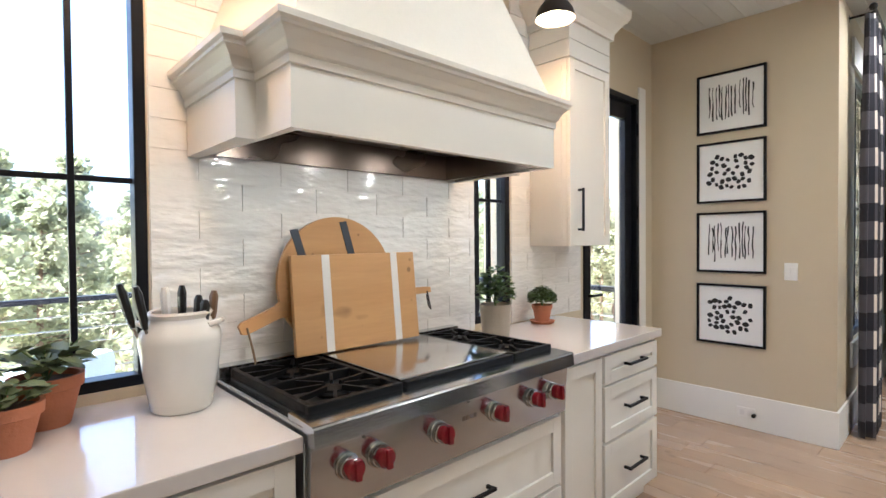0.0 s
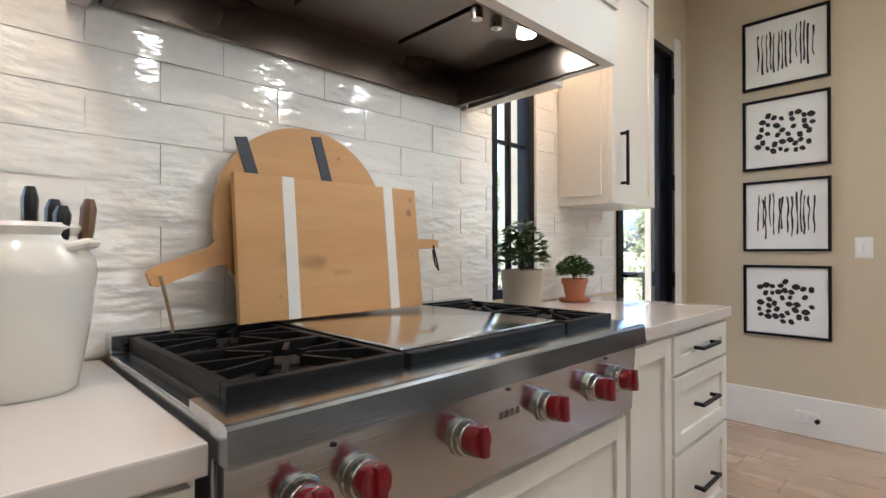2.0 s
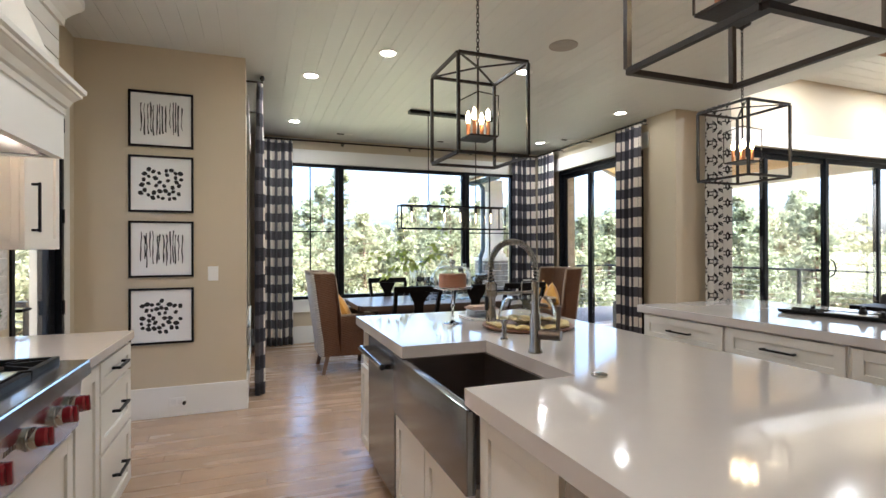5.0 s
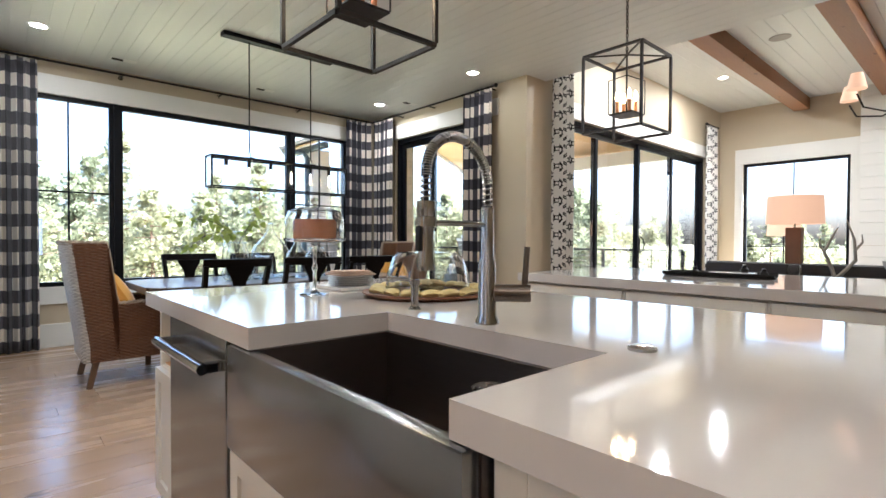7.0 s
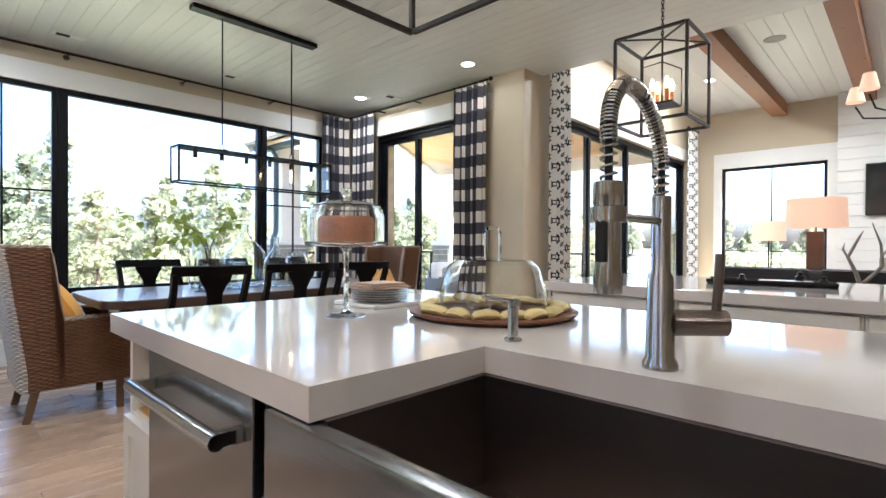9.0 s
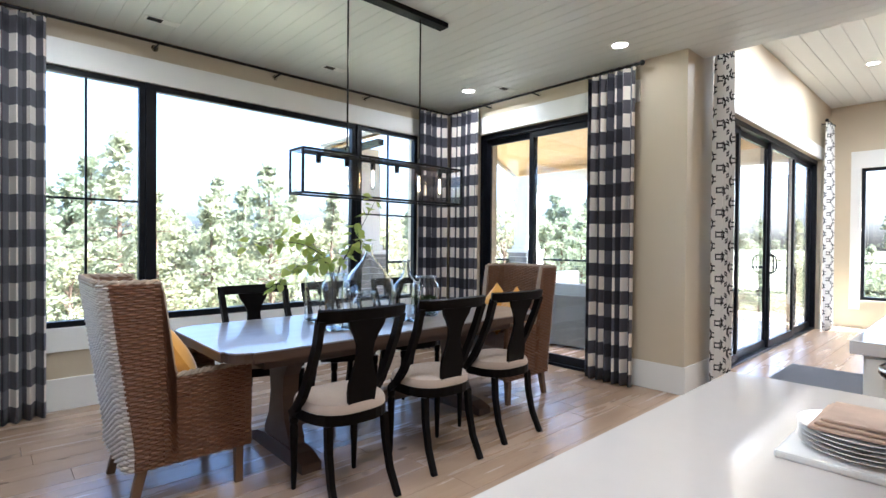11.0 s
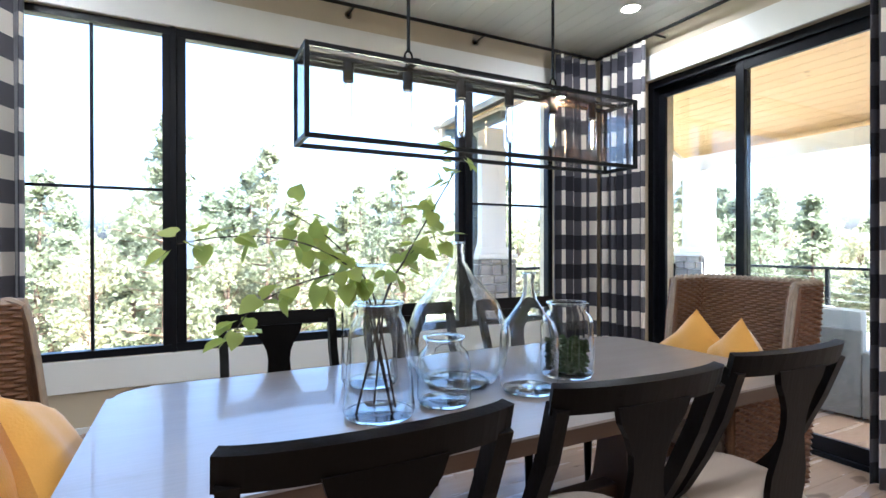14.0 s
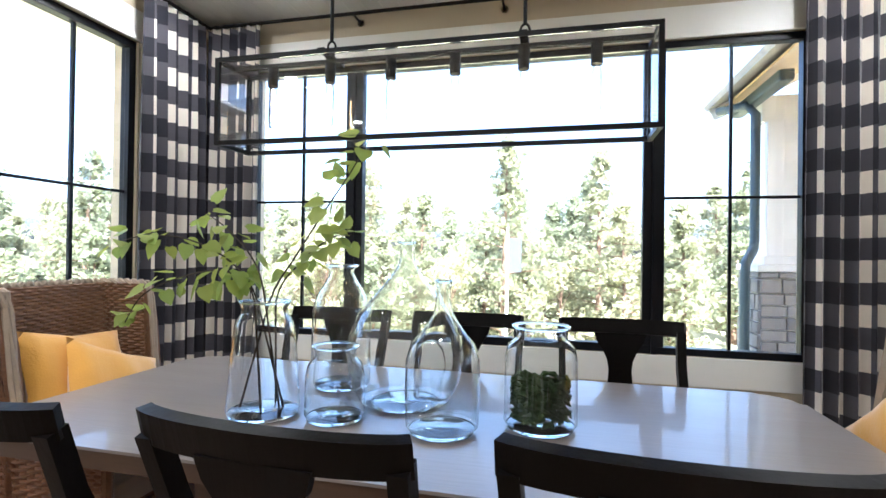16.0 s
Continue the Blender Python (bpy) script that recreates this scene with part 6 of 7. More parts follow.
def cbox(x0, x1, y0, y1, z0, z1):
    return box(B(), x0 - o.x, x1 - o.x, y0 - o.y, y1 - o.y, z0 - o.z, z1 - o.z)


t = 0.014
part("ceiling_plate", cbox(1.07, 2.17, 5.60, 5.69, 2.962, 2.999), M_IRON, ln_)
for z0, z1 in ((cz0, cz0 + t), (cz1 - t, cz1)):
    for y in (cy0, cy1 - t):
        part("frame_bar", cbox(cx0, cx1, y, y + t, z0, z1), M_IRON, ln_)
    for x in (cx0, cx1 - t):
        part("frame_bar", cbox(x, x + t, cy0 + t, cy1 - t, z0, z1), M_IRON, ln_)
for x in (cx0, cx1 - t):
    for y in (cy0, cy1 - t):
        part("frame_post", cbox(x, x + t, y, y + t, cz0 + t, cz1 - t), M_IRON, ln_)
part("lamp_bar", cbox(cx0 + t, cx1 - t, 5.637, 5.653, cz1 - 0.014, cz1 - 0.001), M_IRON, ln_)
for x in (1.31, 1.93):
    part("crossbar", cbox(x - 0.012, x + 0.012, cy0 + t, cy1 - t, cz1, cz1 + 0.010), M_IRON, ln_)
    bm = rod(B(), Vector((x, 5.645, cz1 + 0.06)) - o, Vector((x, 5.645, 2.962)) - o, 0.006)
    part("drop_rod", bm, M_IRON, ln_, "", True)
    bm = B()
    ring = [Vector((x + 0.014 * math.cos(a), 5.645, cz1 + 0.036 + 0.024 * math.sin(a))) - o for a in [2 * math.pi * i / 14 for i in range(15)]]
    tube(bm, ring, 0.004, 6)
    part("link", bm, M_IRON, ln_, "", True)
for i in range(6):
    x = 1.10 + i * 0.2068
    sck = part("socket", rod(B(), Vector((x, 5.645, cz1 - 0.075)) - o, Vector((x, 5.645, cz1 - 0.014)) - o, 0.017, seg=14), M_IRON, ln_, "", True)
    part("bulb", lathe(B(), [(0, -0.215), (0.010, -0.212), (0.014, -0.20), (0.014, -0.10), (0.010, -0.078), (0.0092, -0.078), (0.0132, -0.10), (0.0132, -0.20), (0.0095, -0.2112), (0, -0.214)], 14, (x - o.x, 5.645 - o.y, cz1 - o.z)), M_VESSEL, ln_, "clear tubular bulb", True)
    part("filament", rod(B(), Vector((x, 5.645, cz1 - 0.19)) - o, Vector((x, 5.645, cz1 - 0.085)) - o, 0.0035, seg=6), M_FILAMENT, sck, "glowing filament")
for x in (cx0 + 0.004, cx1 - 0.010):
    g = part("glass_panel", cbox(x, x + 0.004, cy0 + t, cy1 - t, cz0 + t, cz1 - t), M_GLASS, ln_, "clear glass end panel")
    g.visible_shadow = False
for y in (cy0 + 0.004, cy1 - 0.008):
    g = part("glass_panel", cbox(cx0 + t, cx1 - t, y, y + 0.003, cz0 + t, cz1 - t), M_GLASS, ln_, "clear glass side panel")
    g.visible_shadow = False


# ---- lights of the place ----
def area(name, at, power, size, color=(1.0, 0.91, 0.80)):
    d = bpy.data.lights.new(name, 'AREA')
    d.shape, d.size, d.energy, d.color = 'DISK', size, power, color
    ob = new(name, d)
    ob.location = at
    return ob


DL = "recessed downlights"
KITCHEN_W, DINING_W, LIVING_W, ISLAND_W = 1.4, 1.75, 7.5, 0.07
SPOTS = [(0.42, 4.08, CEIL), (-0.13, 4.85, CEIL), (-0.16, 6.62, CEIL), (1.71, 4.08, CEIL), (3.51, 4.90, CEIL), (3.49, 6.68, CEIL), (-0.62, 2.45, CEIL), (-0.62, 0.75, CEIL), (1.71, 1.35, CEIL), (-0.62, -1.0, CEIL), (1.71, -0.9, CEIL), (3.51, 1.8, CEIL),
         (5.75, 3.75, LCEIL), (7.7, 3.75, LCEIL), (5.75, 1.0, LCEIL), (7.7, 1.0, LCEIL)]
for x, y, z in SPOTS:
    dl = thing("downlight", "round white recessed ceiling downlight, lit", "downlight", (x, y, z), 0, DL)
    part("trim", lathe(B(), [(0.060, -0.001), (0.085, -0.001), (0.085, -0.006), (0.064, -0.006), (0.060, -0.001)], 28), M_PLASTIC, dl, "", True)
    part("lens", lathe(B(), [(0, -0.0015), (0.060, -0.0015), (0.060, -0.0035), (0, -0.0035)], 28), M_DOWN, dl, "lit frosted lens")
    area("downlight_lamp", (x, y, z - 0.008), LIVING_W if z > CEIL else (0.35 if x > 3.5 and y < 5 else DINING_W) if y > 3.6 else KITCHEN_W if x < 0 else ISLAND_W, 0.11)
for x, y in ((0.55, 7.1), (2.05, 7.1), (3.75, 6.35)):
    v = thing("ceiling_vent", "small white slotted ceiling vent", "vent", (x, y, CEIL))
    part("frame", box(B(), -0.12, 0.12, -0.045, 0.045, -0.006, -0.001, 0.002), M_WHITE, v)
    for k in range(5):
        part("slat", box(B(), -0.10, 0.0, -0.034 + k * 0.014, -0.027 + k * 0.014, -0.009, -0.0062), M_BRONZE, v)
v = thing("ceiling_vent", "small square ceiling detector on the kitchen ceiling", "vent", (-1.05, 3.55, CEIL))
part("frame", box(B(), -0.06, 0.06, -0.06, 0.06, -0.012, -0.001, 0.003), M_ANTLER, v)
single("ceiling_speaker", lathe(B(), [(0, -0.001), (0.115, -0.001), (0.115, -0.006), (0.105, -0.008), (0, -0.008)], 36), M_ANTLER, "round grey ceiling speaker grille", "speaker", True, at=(1.71, 3.44, CEIL))
single("ceiling_speaker", lathe(B(), [(0, -0.001), (0.115, -0.001), (0.115, -0.006), (0.105, -0.008), (0, -0.008)], 36), M_ANTLER, "round grey ceiling speaker grille", "speaker", True, at=(6.6, 2.75, LCEIL))


def lantern(at, label):
    """A square open cage lantern: at is the middle of its bottom."""
    w = thing("lantern_pendant", label, "pendant lamp", (at[0], at[1], CEIL), 0, "cage lanterns over the islands")
    zb = at[2] - CEIL
    H, S, t = 0.53, 0.205, 0.016
    for z in (zb, zb + H - t):
        for s in (-1, 1):
            part("cage_bar", box(B(), -S, S, s * S - t / 2, s * S + t / 2, z, z + t), M_BRONZE, w)
            part("cage_bar", box(B(), s * S - t / 2, s * S + t / 2, -S + t / 2, S - t / 2, z, z + t), M_BRONZE, w)
    for sx in (-1, 1):
        for sy in (-1, 1):
            part("cage_post", box(B(), sx * S - t / 2, sx * S + t / 2, sy * S - t / 2, sy * S + t / 2, zb + t, zb + H - t), M_BRONZE, w)
    for a in (45, 135):
        r = radians(a)
        d = Vector((math.cos(r), math.sin(r), 0)) * S * 1.39
        part("top_brace", bar(B(), [-d + Vector((0, 0, zb + H - 0.008)), Vector((0, 0, zb + H + 0.006)), d + Vector((0, 0, zb + H - 0.008))], 0.010, 0.008, (-math.sin(r), math.cos(r), 0)), M_BRONZE, w)
    part("stem", rod(B(), (0, 0, zb + 0.14), (0, 0, zb + H + 0.04), 0.006), M_BRONZE, w, "", True)
    for s in (-1, 1):
        part("inner_frame", tube(B(), [(s * 0.085, -s * 0.085, zb + 0.135), (s * 0.085, -s * 0.085, zb + 0.36), (0, 0, zb + 0.40)], 0.004, 6), M_BRONZE, w, "", True)
    part("candle_tray", box(B(), -0.085, 0.085, -0.085, 0.085, zb + 0.128, zb + 0.138, 0.002), M_BRONZE, w)
    for i in range(4):
        a = radians(45 + 90 * i)
        x, y = 0.06 * math.cos(a), 0.06 * math.sin(a)
        cd = part("candle_sleeve", rod(B(), (x, y, zb + 0.139), (x, y, zb + 0.225), 0.011), M_CANDLE, w, "amber candle sleeve", True)
        part("bulb", lathe(B(), [(0, 0.226), (0.008, 0.228), (0.013, 0.248), (0.010, 0.272), (0.003, 0.292), (0, 0.295)], 12, (x, y, zb)), M_BULB, cd, "lit candle bulb", True)
    z = zb + H + 0.03
    k = 0
    while z < -0.05:
        bm = B()
        pts = []
        for i in range(11):
            a = 2 * math.pi * i / 10
            u, v2 = 0.008 * math.cos(a), 0.016 * math.sin(a)
            pts.append((u if k % 2 else 0, 0 if k % 2 else u, z + 0.012 + v2))
        part("chain_link", tube(bm, pts, 0.0028, 5), M_BRONZE, w, "", True)
        z += 0.0235
        k += 1
    part("canopy", lathe(B(), [(0, -0.001), (0.06, -0.001), (0.058, -0.015), (0.02, -0.035), (0.008, -0.05), (0, -0.05)], 24), M_BRONZE, w, "", True)
    return w


lantern((0.565, 2.60, 1.85), "black square cage lantern with lit candles over the sink island")
lantern((0.585, 0.97, 1.85), "black square cage lantern with lit candles over the sink island")
lantern((2.715, 2.66, 1.85), "black square cage lantern with lit candles over the second island")

# sconce beside the hood
sc_ = thing("wall_sconce", "bronze barn sconce with a glowing white inside beside the hood", "wall lamp", (-1.50, 2.58, 2.47))
bm = lathe(B(), [(0.020, 0.155), (0.028, 0.12), (0.045, 0.10), (0.085, 0.045), (0.098, 0.0), (0.096, 0.0), (0.083, 0.044), (0.043, 0.098), (0.02, 0.118)], 32)
part("shade", bm, M_BRONZE, sc_, "", True)
part("shade_lining", lathe(B(), [(0.0945, 0.001), (0.081, 0.043), (0.041, 0.096), (0.0, 0.098)], 32), M_CHINA, sc_, "white enamel lining", True)
bm = B()
bmesh.ops.create_uvsphere(bm, u_segments=16, v_segments=10, radius=0.030, matrix=Matrix.Translation((0, 0, 0.035)))
part("bulb", bm, M_BULB, sc_, "lit round bulb", True)
part("arm", tube(B(), [(0, 0, 0.15), (0, 0, 0.24), (-0.06, 0, 0.29), (-0.20, 0, 0.29), (-0.30, 0, 0.24), (-0.41, 0, 0.20)], 0.008, 8), M_BRONZE, sc_, "", True)
part("wall_plate", rod(B(), (-0.428, 0, 0.20), (-0.41, 0, 0.20), 0.045, seg=20), M_BRONZE, sc_, "", True)
for x, y, z in ((-1.50, 2.58, 2.49), (-1.50, 0.74, 2.49)):
    area("sconce_lamp", (x, y, z - 0.03), 0.6, 0.10, (1.0, 0.50, 0.22))
for y in (1.30, 1.72, 2.08):
    area("hood_lamp", (-1.48, y, 1.788), 0.10, 0.05, (1.0, 0.90, 0.78))
s2 = copy_thing(sc_, pose(-1.50, 0.74, 2.47))


# ---- living room beyond the islands ----
BG = "ceiling beams"
for y in (3.12, 1.95, 0.75):
    single("ceiling_beam", box(B(), 4.36, 9.89, y, y + 0.22, LCEIL - 0.20, LCEIL - 0.001, 0.006), M_BEAM, "stained timber ceiling beam in the living room", "beam", group=BG)
cb = tagged(new("chimney_breast"), "white shiplap chimney breast", "", "", "structure")
z = 0.0
while z < LCEIL - 0.01:
    part("plank", box(B(), 9.72, 9.898, -0.6, 2.42, z + 0.002, min(z + 0.178, LCEIL - 0.002), 0.003), M_WHITE, cb)
    z += 0.18
tv = thing("television", "black flat screen television on the shiplap wall", "television", (9.66, 1.15, 1.62))
part("casing", box(B(), 0.0, 0.058, -0.92, 0.92, 0, 0.80, 0.006), M_KNIFE, tv)
part("screen", box(B(), -0.003, -0.0005, -0.90, 0.90, 0.02, 0.78), M_SCREEN, tv, "dark switched off screen")
fp = thing("fireplace", "black fireplace opening in the shiplap wall", "fireplace", (9.69, 1.15, 0.35))
part("surround", box(B(), 0.0, 0.028, -0.75, 0.75, 0, 0.62, 0.004), M_ANTLER, fp)
part("firebox", box(B(), -0.006, -0.001, -0.62, 0.62, 0.05, 0.55), M_SCREEN, fp, "dark glass front")
ct_ = thing("console_table", "dark console table behind the sofa", "console table")
part("tabletop", box(B(), 4.32, 4.68, 0.7, 2.9, 0.80, 0.85, 0.006), M_BLACKWOOD, ct_)
for x in (4.35, 4.62):
    for y in (0.73, 2.83):
        part("leg", box(B(), x, x + 0.04, y, y + 0.04, 0, 0.7995), M_BLACKWOOD, ct_)
sf = thing("sofa", "charcoal upholstered sofa with pale pillows", "sofa", (4.75, 0.5, 0))
part("back", box(B(), 0.0, 0.22, 0.0, 2.4, 0.10, 0.94, 0.04), M_SOFA, sf, "", True)
part("seat", box(B(), 0.2205, 0.95, 0.2, 2.2, 0.10, 0.45, 0.04), M_SOFA, sf, "", True)
for y in (0.0, 2.2005):
    part("arm", box(B(), 0.2205, 0.95, y, y + 0.1995, 0.10, 0.62, 0.04), M_SOFA, sf, "", True)
for x in (0.04, 0.86):
    for y in (0.05, 2.3):
        part("foot", box(B(), x, x + 0.06, y, y + 0.06, 0, 0.0995), M_LEGWOOD, sf)
lp = thing("table_lamp", "table lamp with brown wooden base and glowing linen drum shade", "lamp", (4.50, 2.10, 0.85))
part("foot", box(B(), -0.045, 0.045, -0.045, 0.045, 0, 0.10, 0.004), M_VESSEL, lp, "clear acrylic foot")
part("base", box(B(), -0.055, 0.055, -0.055, 0.055, 0.1005, 0.40, 0.008), M_PLATTER, lp, "brown wooden base")
part("shade", lathe(B(), [(0.205, 0.43), (0.195, 0.66), (0.190, 0.66), (0.200, 0.43), (0.205, 0.43)], 40), M_SHADE, lp, "glowing linen drum shade", True)
part("stem", rod(B(), (0, 0, 0.40), (0, 0, 0.60), 0.008), M_CHROME, lp)
fl = thing("floor_lamp", "slim black floor lamp with a pale drum shade", "lamp", (8.35, 3.10, 0))
part("foot", rod(B(), (0, 0, 0), (0, 0, 0.02), 0.14, seg=24), M_IRON, fl)
part("pole", rod(B(), (0, 0, 0.02), (0, 0, 1.30), 0.01), M_IRON, fl)
part("shade", lathe(B(), [(0.22, 1.22), (0.20, 1.50), (0.196, 1.50), (0.216, 1.22), (0.22, 1.22)], 36), M_SHADE, fl, "glowing linen drum shade", True)
an = thing("antler_decoration", "grey antlers standing on the console table", "decoration", (4.50, 1.78, 0.85))
part("antler", tube(B(), [(0, 0.05, 0), (0, 0.07, 0.08), (0, 0.12, 0.20), (0, 0.06, 0.34), (0, 0.03, 0.40)], 0.012, 8, True, [0.016, 0.014, 0.012, 0.009, 0.003]), M_ANTLER, an, "", True)
part("tine", tube(B(), [(0, 0.115, 0.19), (0, 0.15, 0.26), (0, 0.14, 0.31)], 0.008, 6, True, [0.010, 0.008, 0.003]), M_ANTLER, an, "", True)
part("antler", tube(B(), [(0, 0.03, 0), (0, -0.02, 0.06), (0, -0.08, 0.14), (0, -0.07, 0.30), (0, -0.02, 0.46)], 0.012, 8, True, [0.016, 0.014, 0.012, 0.009, 0.003]), M_ANTLER, an, "", True)
part("tine", tube(B(), [(0, -0.078, 0.22), (0, -0.12, 0.28), (0, -0.115, 0.34)], 0.008, 6, True, [0.010, 0.008, 0.003]), M_ANTLER, an, "", True)
bw = thing("flower_bowl", "white bowl of pale flowers on the console table", "bowl", (4.50, 1.42, 0.85))
part("bowl", lathe(B(), [(0, 0), (0.05, 0), (0.09, 0.05), (0.12, 0.11), (0.125, 0.14), (0.118, 0.138), (0.085, 0.055), (0, 0.012)], 32), M_CHINA, bw, "", True)
bm = B()
leafy(bm, random.Random(3), 90, 0.10, 0.10, 0.035, base=(0, 0, 0.09))
part("flowers", bm, M_STRIPE, bw, "pale flower heads", True)

lc = thing("living_chandelier", "bronze chandelier with small glowing shades", "chandelier", (5.60, 1.50, LCEIL - 0.001))
part("stem", rod(B(), (0, 0, 0), (0, 0, -1.25), 0.012), M_BRONZE, lc, "", True)
for i in range(6):
    a = radians(60 * i + 15)
    e = Vector((math.cos(a), math.sin(a), 0))
    ar = part("arm", tube(B(), [Vector((0, 0, -1.20)), e * 0.20 + Vector((0, 0, -1.30)), e * 0.40 + Vector((0, 0, -1.26)), e * 0.46 + Vector((0, 0, -1.14))], 0.008, 8), M_BRONZE, lc, "", True)
    p = e * 0.46
    part("shade", lathe(B(), [(0.075, -1.10), (0.045, -0.96), (0.042, -0.96), (0.072, -1.10), (0.075, -1.10)], 20, (p.x, p.y, 0)), M_SHADE, ar, "small glowing shade", True)
single("floor_mat", box(B(), 5.0, 6.1, 3.4, 4.2, 0.0, 0.012, 0.003), M_MAT, "charcoal woven mat by the sliding doors", "mat")

# ---- outside ----
GZ = -3.2
bm = B()
GN = 60
size = 900.0
vs = {}
for j in range(GN + 1):
    for i in range(GN + 1):
        u, v = i / GN * 2 - 1, j / GN * 2 - 1
        x, y = 4 + math.copysign(abs(u) ** 2.2, u) * size, 3 + math.copysign(abs(v) ** 2.2, v) * size
        r = math.hypot(x - 4, y - 3)
        vs[i, j] = bm.verts.new((x, y, GZ + 0.25 * math.sin(x * 0.21) * math.cos(y * 0.17) - 0.02 * min(r, 60)))
for j in range(GN):
    for i in range(GN):
        bm.faces.new((vs[i, j], vs[i + 1, j], vs[i + 1, j + 1], vs[i, j + 1]))
structure("ground", bm, M_GRASS, "dry sunlit grassy ground")
structure("foundation", box(B(), -2.1, 10.0, -3.35, 7.7, GZ - 1.0, -0.251), M_STONE, "stone house foundation")

# covered porch
dk = tagged(new("porch_deck"), "grey boarded porch deck", "", "", "structure")
y = 4.74
while y < 10.15:
    x0 = 4.36 if y < 7.76 else 3.75
    part("deck_board", box(B(), x0, 9.0, y + 0.003, y + 0.137, -0.10, -0.06), M_DECK, dk)
    y += 0.14
structure("porch_deck_frame", box(B(), 3.77, 8.98, 7.80, 10.12, -0.40, -0.101), M_WHITE, "white porch deck edge")
structure("porch_deck_frame_east", box(B(), 4.36, 8.98, 4.76, 7.799, -0.40, -0.101), M_WHITE, "white porch deck edge")
pr_ = tagged(new("porch_roof"), "gabled porch roof with golden pine soffit", "", "", "structure")
XW, XR, XE, YN = 3.75, 6.0, 8.60, 10.15
ZE, ZR = 2.86, 3.95
for xa, za, xb, zb in ((XW, ZE, XR, ZR), (XE, ZE, XR, ZR)):
    d = Vector((xb - xa, 0, zb - za))
    L = d.length
    d.normalize()
    n = Vector((-d.z, 0, d.x))
    if n.z < 0:
        n = -n
    k = 0.0
    while k < L - 0.01:
        k1 = min(k + 0.14, L)
        bm = B()
        pts = []
        for q in (k + 0.002, k1 - 0.002):
            for off in (0.0, 0.02):
                p = Vector((xa, 0, za)) + d * q + n * off
                pts.append(p)
        y0 = 4.75 if (xa + d.x * k) > 4.34 else 7.77
        a = [bm.verts.new((p.x, y0, p.z)) for p in (pts[0], pts[2], pts[3], pts[1])]
        b = [bm.verts.new((p.x, YN, p.z)) for p in (pts[0], pts[2], pts[3], pts[1])]
        for m in range(4):
            bm.faces.new((a[m], a[(m + 1) % 4], b[(m + 1) % 4], b[m]))
        bm.faces.new(a), bm.faces.new(b)
        part("soffit_board", bm, M_SOFFIT, pr_)
        k = k1
    bm = B()
    bar(bm, [Vector((xa, YN - 0.02, za - 0.02)) - d * 0.12 + n * 0.05, Vector((xb, YN - 0.02, zb - 0.02)) + n * 0.05], 0.04, 0.20, (0, 1, 0))
    part("rake_board", bm, M_WHITE, pr_)
    bm = B()
    p0, p1 = Vector((xa, 0, za)) - d * 0.15 + n * 0.06, Vector((xb, 0, zb)) + n * 0.06
    pm = p0.lerp(p1, (4.37 - p0.x) / (p1.x - p0.x)) if xa < 5 else p0
    for q0, q1, y0 in ((p0, pm, 7.77), (pm, p1, 4.75)):
        if (q1 - q0).length < 0.01:
            continue
        a = [bm.verts.new((p.x, y0, p.z)) for p in (q0, q1, q1 + n * 0.06, q0 + n * 0.06)]
        b = [bm.verts.new((p.x, YN, p.z)) for p in (q0, q1, q1 + n * 0.06, q0 + n * 0.06)]
        for m in range(4):
            bm.faces.new((a[m], a[(m + 1) % 4], b[(m + 1) % 4], b[m]))
        bm.faces.new(a), bm.faces.new(b)
    part("roof_slab", bm, M_ANTLER, pr_, "grey roof")
for nm, b in (("east", (8.40, 8.58, 4.76, 10.0, 2.58, 2.83)), ("west", (3.95, 4.35, 9.60, 9.90, 2.582, 2.84))):
    structure("porch_beam_" + nm, box(B(), *b, 0.005), M_WHITE, "white porch beam")


def porch_column(x, y):
    c = thing("porch_column", "white square porch column on a grey stacked stone base", "column", (x, y, -0.06), 0, "porch columns")
    part("core", box(B(), -0.25, 0.25, -0.25, 0.25, 0, 1.18), M_GROUT, c)
    rnd = random.Random(int(x * 10))
    for face in range(4):
        z = 0.0
        while z < 1.16:
            h = min(rnd.uniform(0.10, 0.17), 1.18 - z)
            u = -0.27
            while u < 0.265:
                w = min(rnd.uniform(0.14, 0.27), 0.27 - u)
                if w < 0.05:
                    break
                ob = part("stone", box(B(), u + 0.006, u + w - 0.006, -0.285 - rnd.uniform(0, 0.012), -0.2505, z + 0.006, z + h - 0.006, 0.008), M_STONE, c)
                ob.matrix_basis = pose(0, 0, 0, 0, 0, 90 * face)
                u += w
            z += h
    part("cap", box(B(), -0.30, 0.30, -0.30, 0.30, 1.181, 1.245, 0.01), M_WHITE, c, "pale stone cap")
    part("base_mould", box(B(), -0.22, 0.22, -0.22, 0.22, 1.2455, 1.33, 0.012), M_WHITE, c)
    part("shaft", box(B(), -0.185, 0.185, -0.185, 0.185, 1.3305, 2.64, 0.006), M_WHITE, c)


porch_column(4.17, 9.75)
porch_column(8.48, 9.75)
dn = thing("downspout", "dark teal metal downspout beside the porch column", "downspout", (3.89, 9.60, 0))
part("pipe", tube(B(), [(-0.25, 0.3, 2.78), (-0.06, 0.05, 2.76), (0.0, 0.0, 2.66), (0, 0, 1.42), (-0.01, -0.01, 1.34), (-0.10, -0.08, 1.20), (-0.11, -0.09, 1.10), (-0.11, -0.09, -0.3)], 0.045, 10), M_SLATE, dn, "", True)
part("gutter", box(B(), -0.06, 0.06, -0.70, 0.55, 2.76, 2.86, 0.02), M_SLATE, dn)


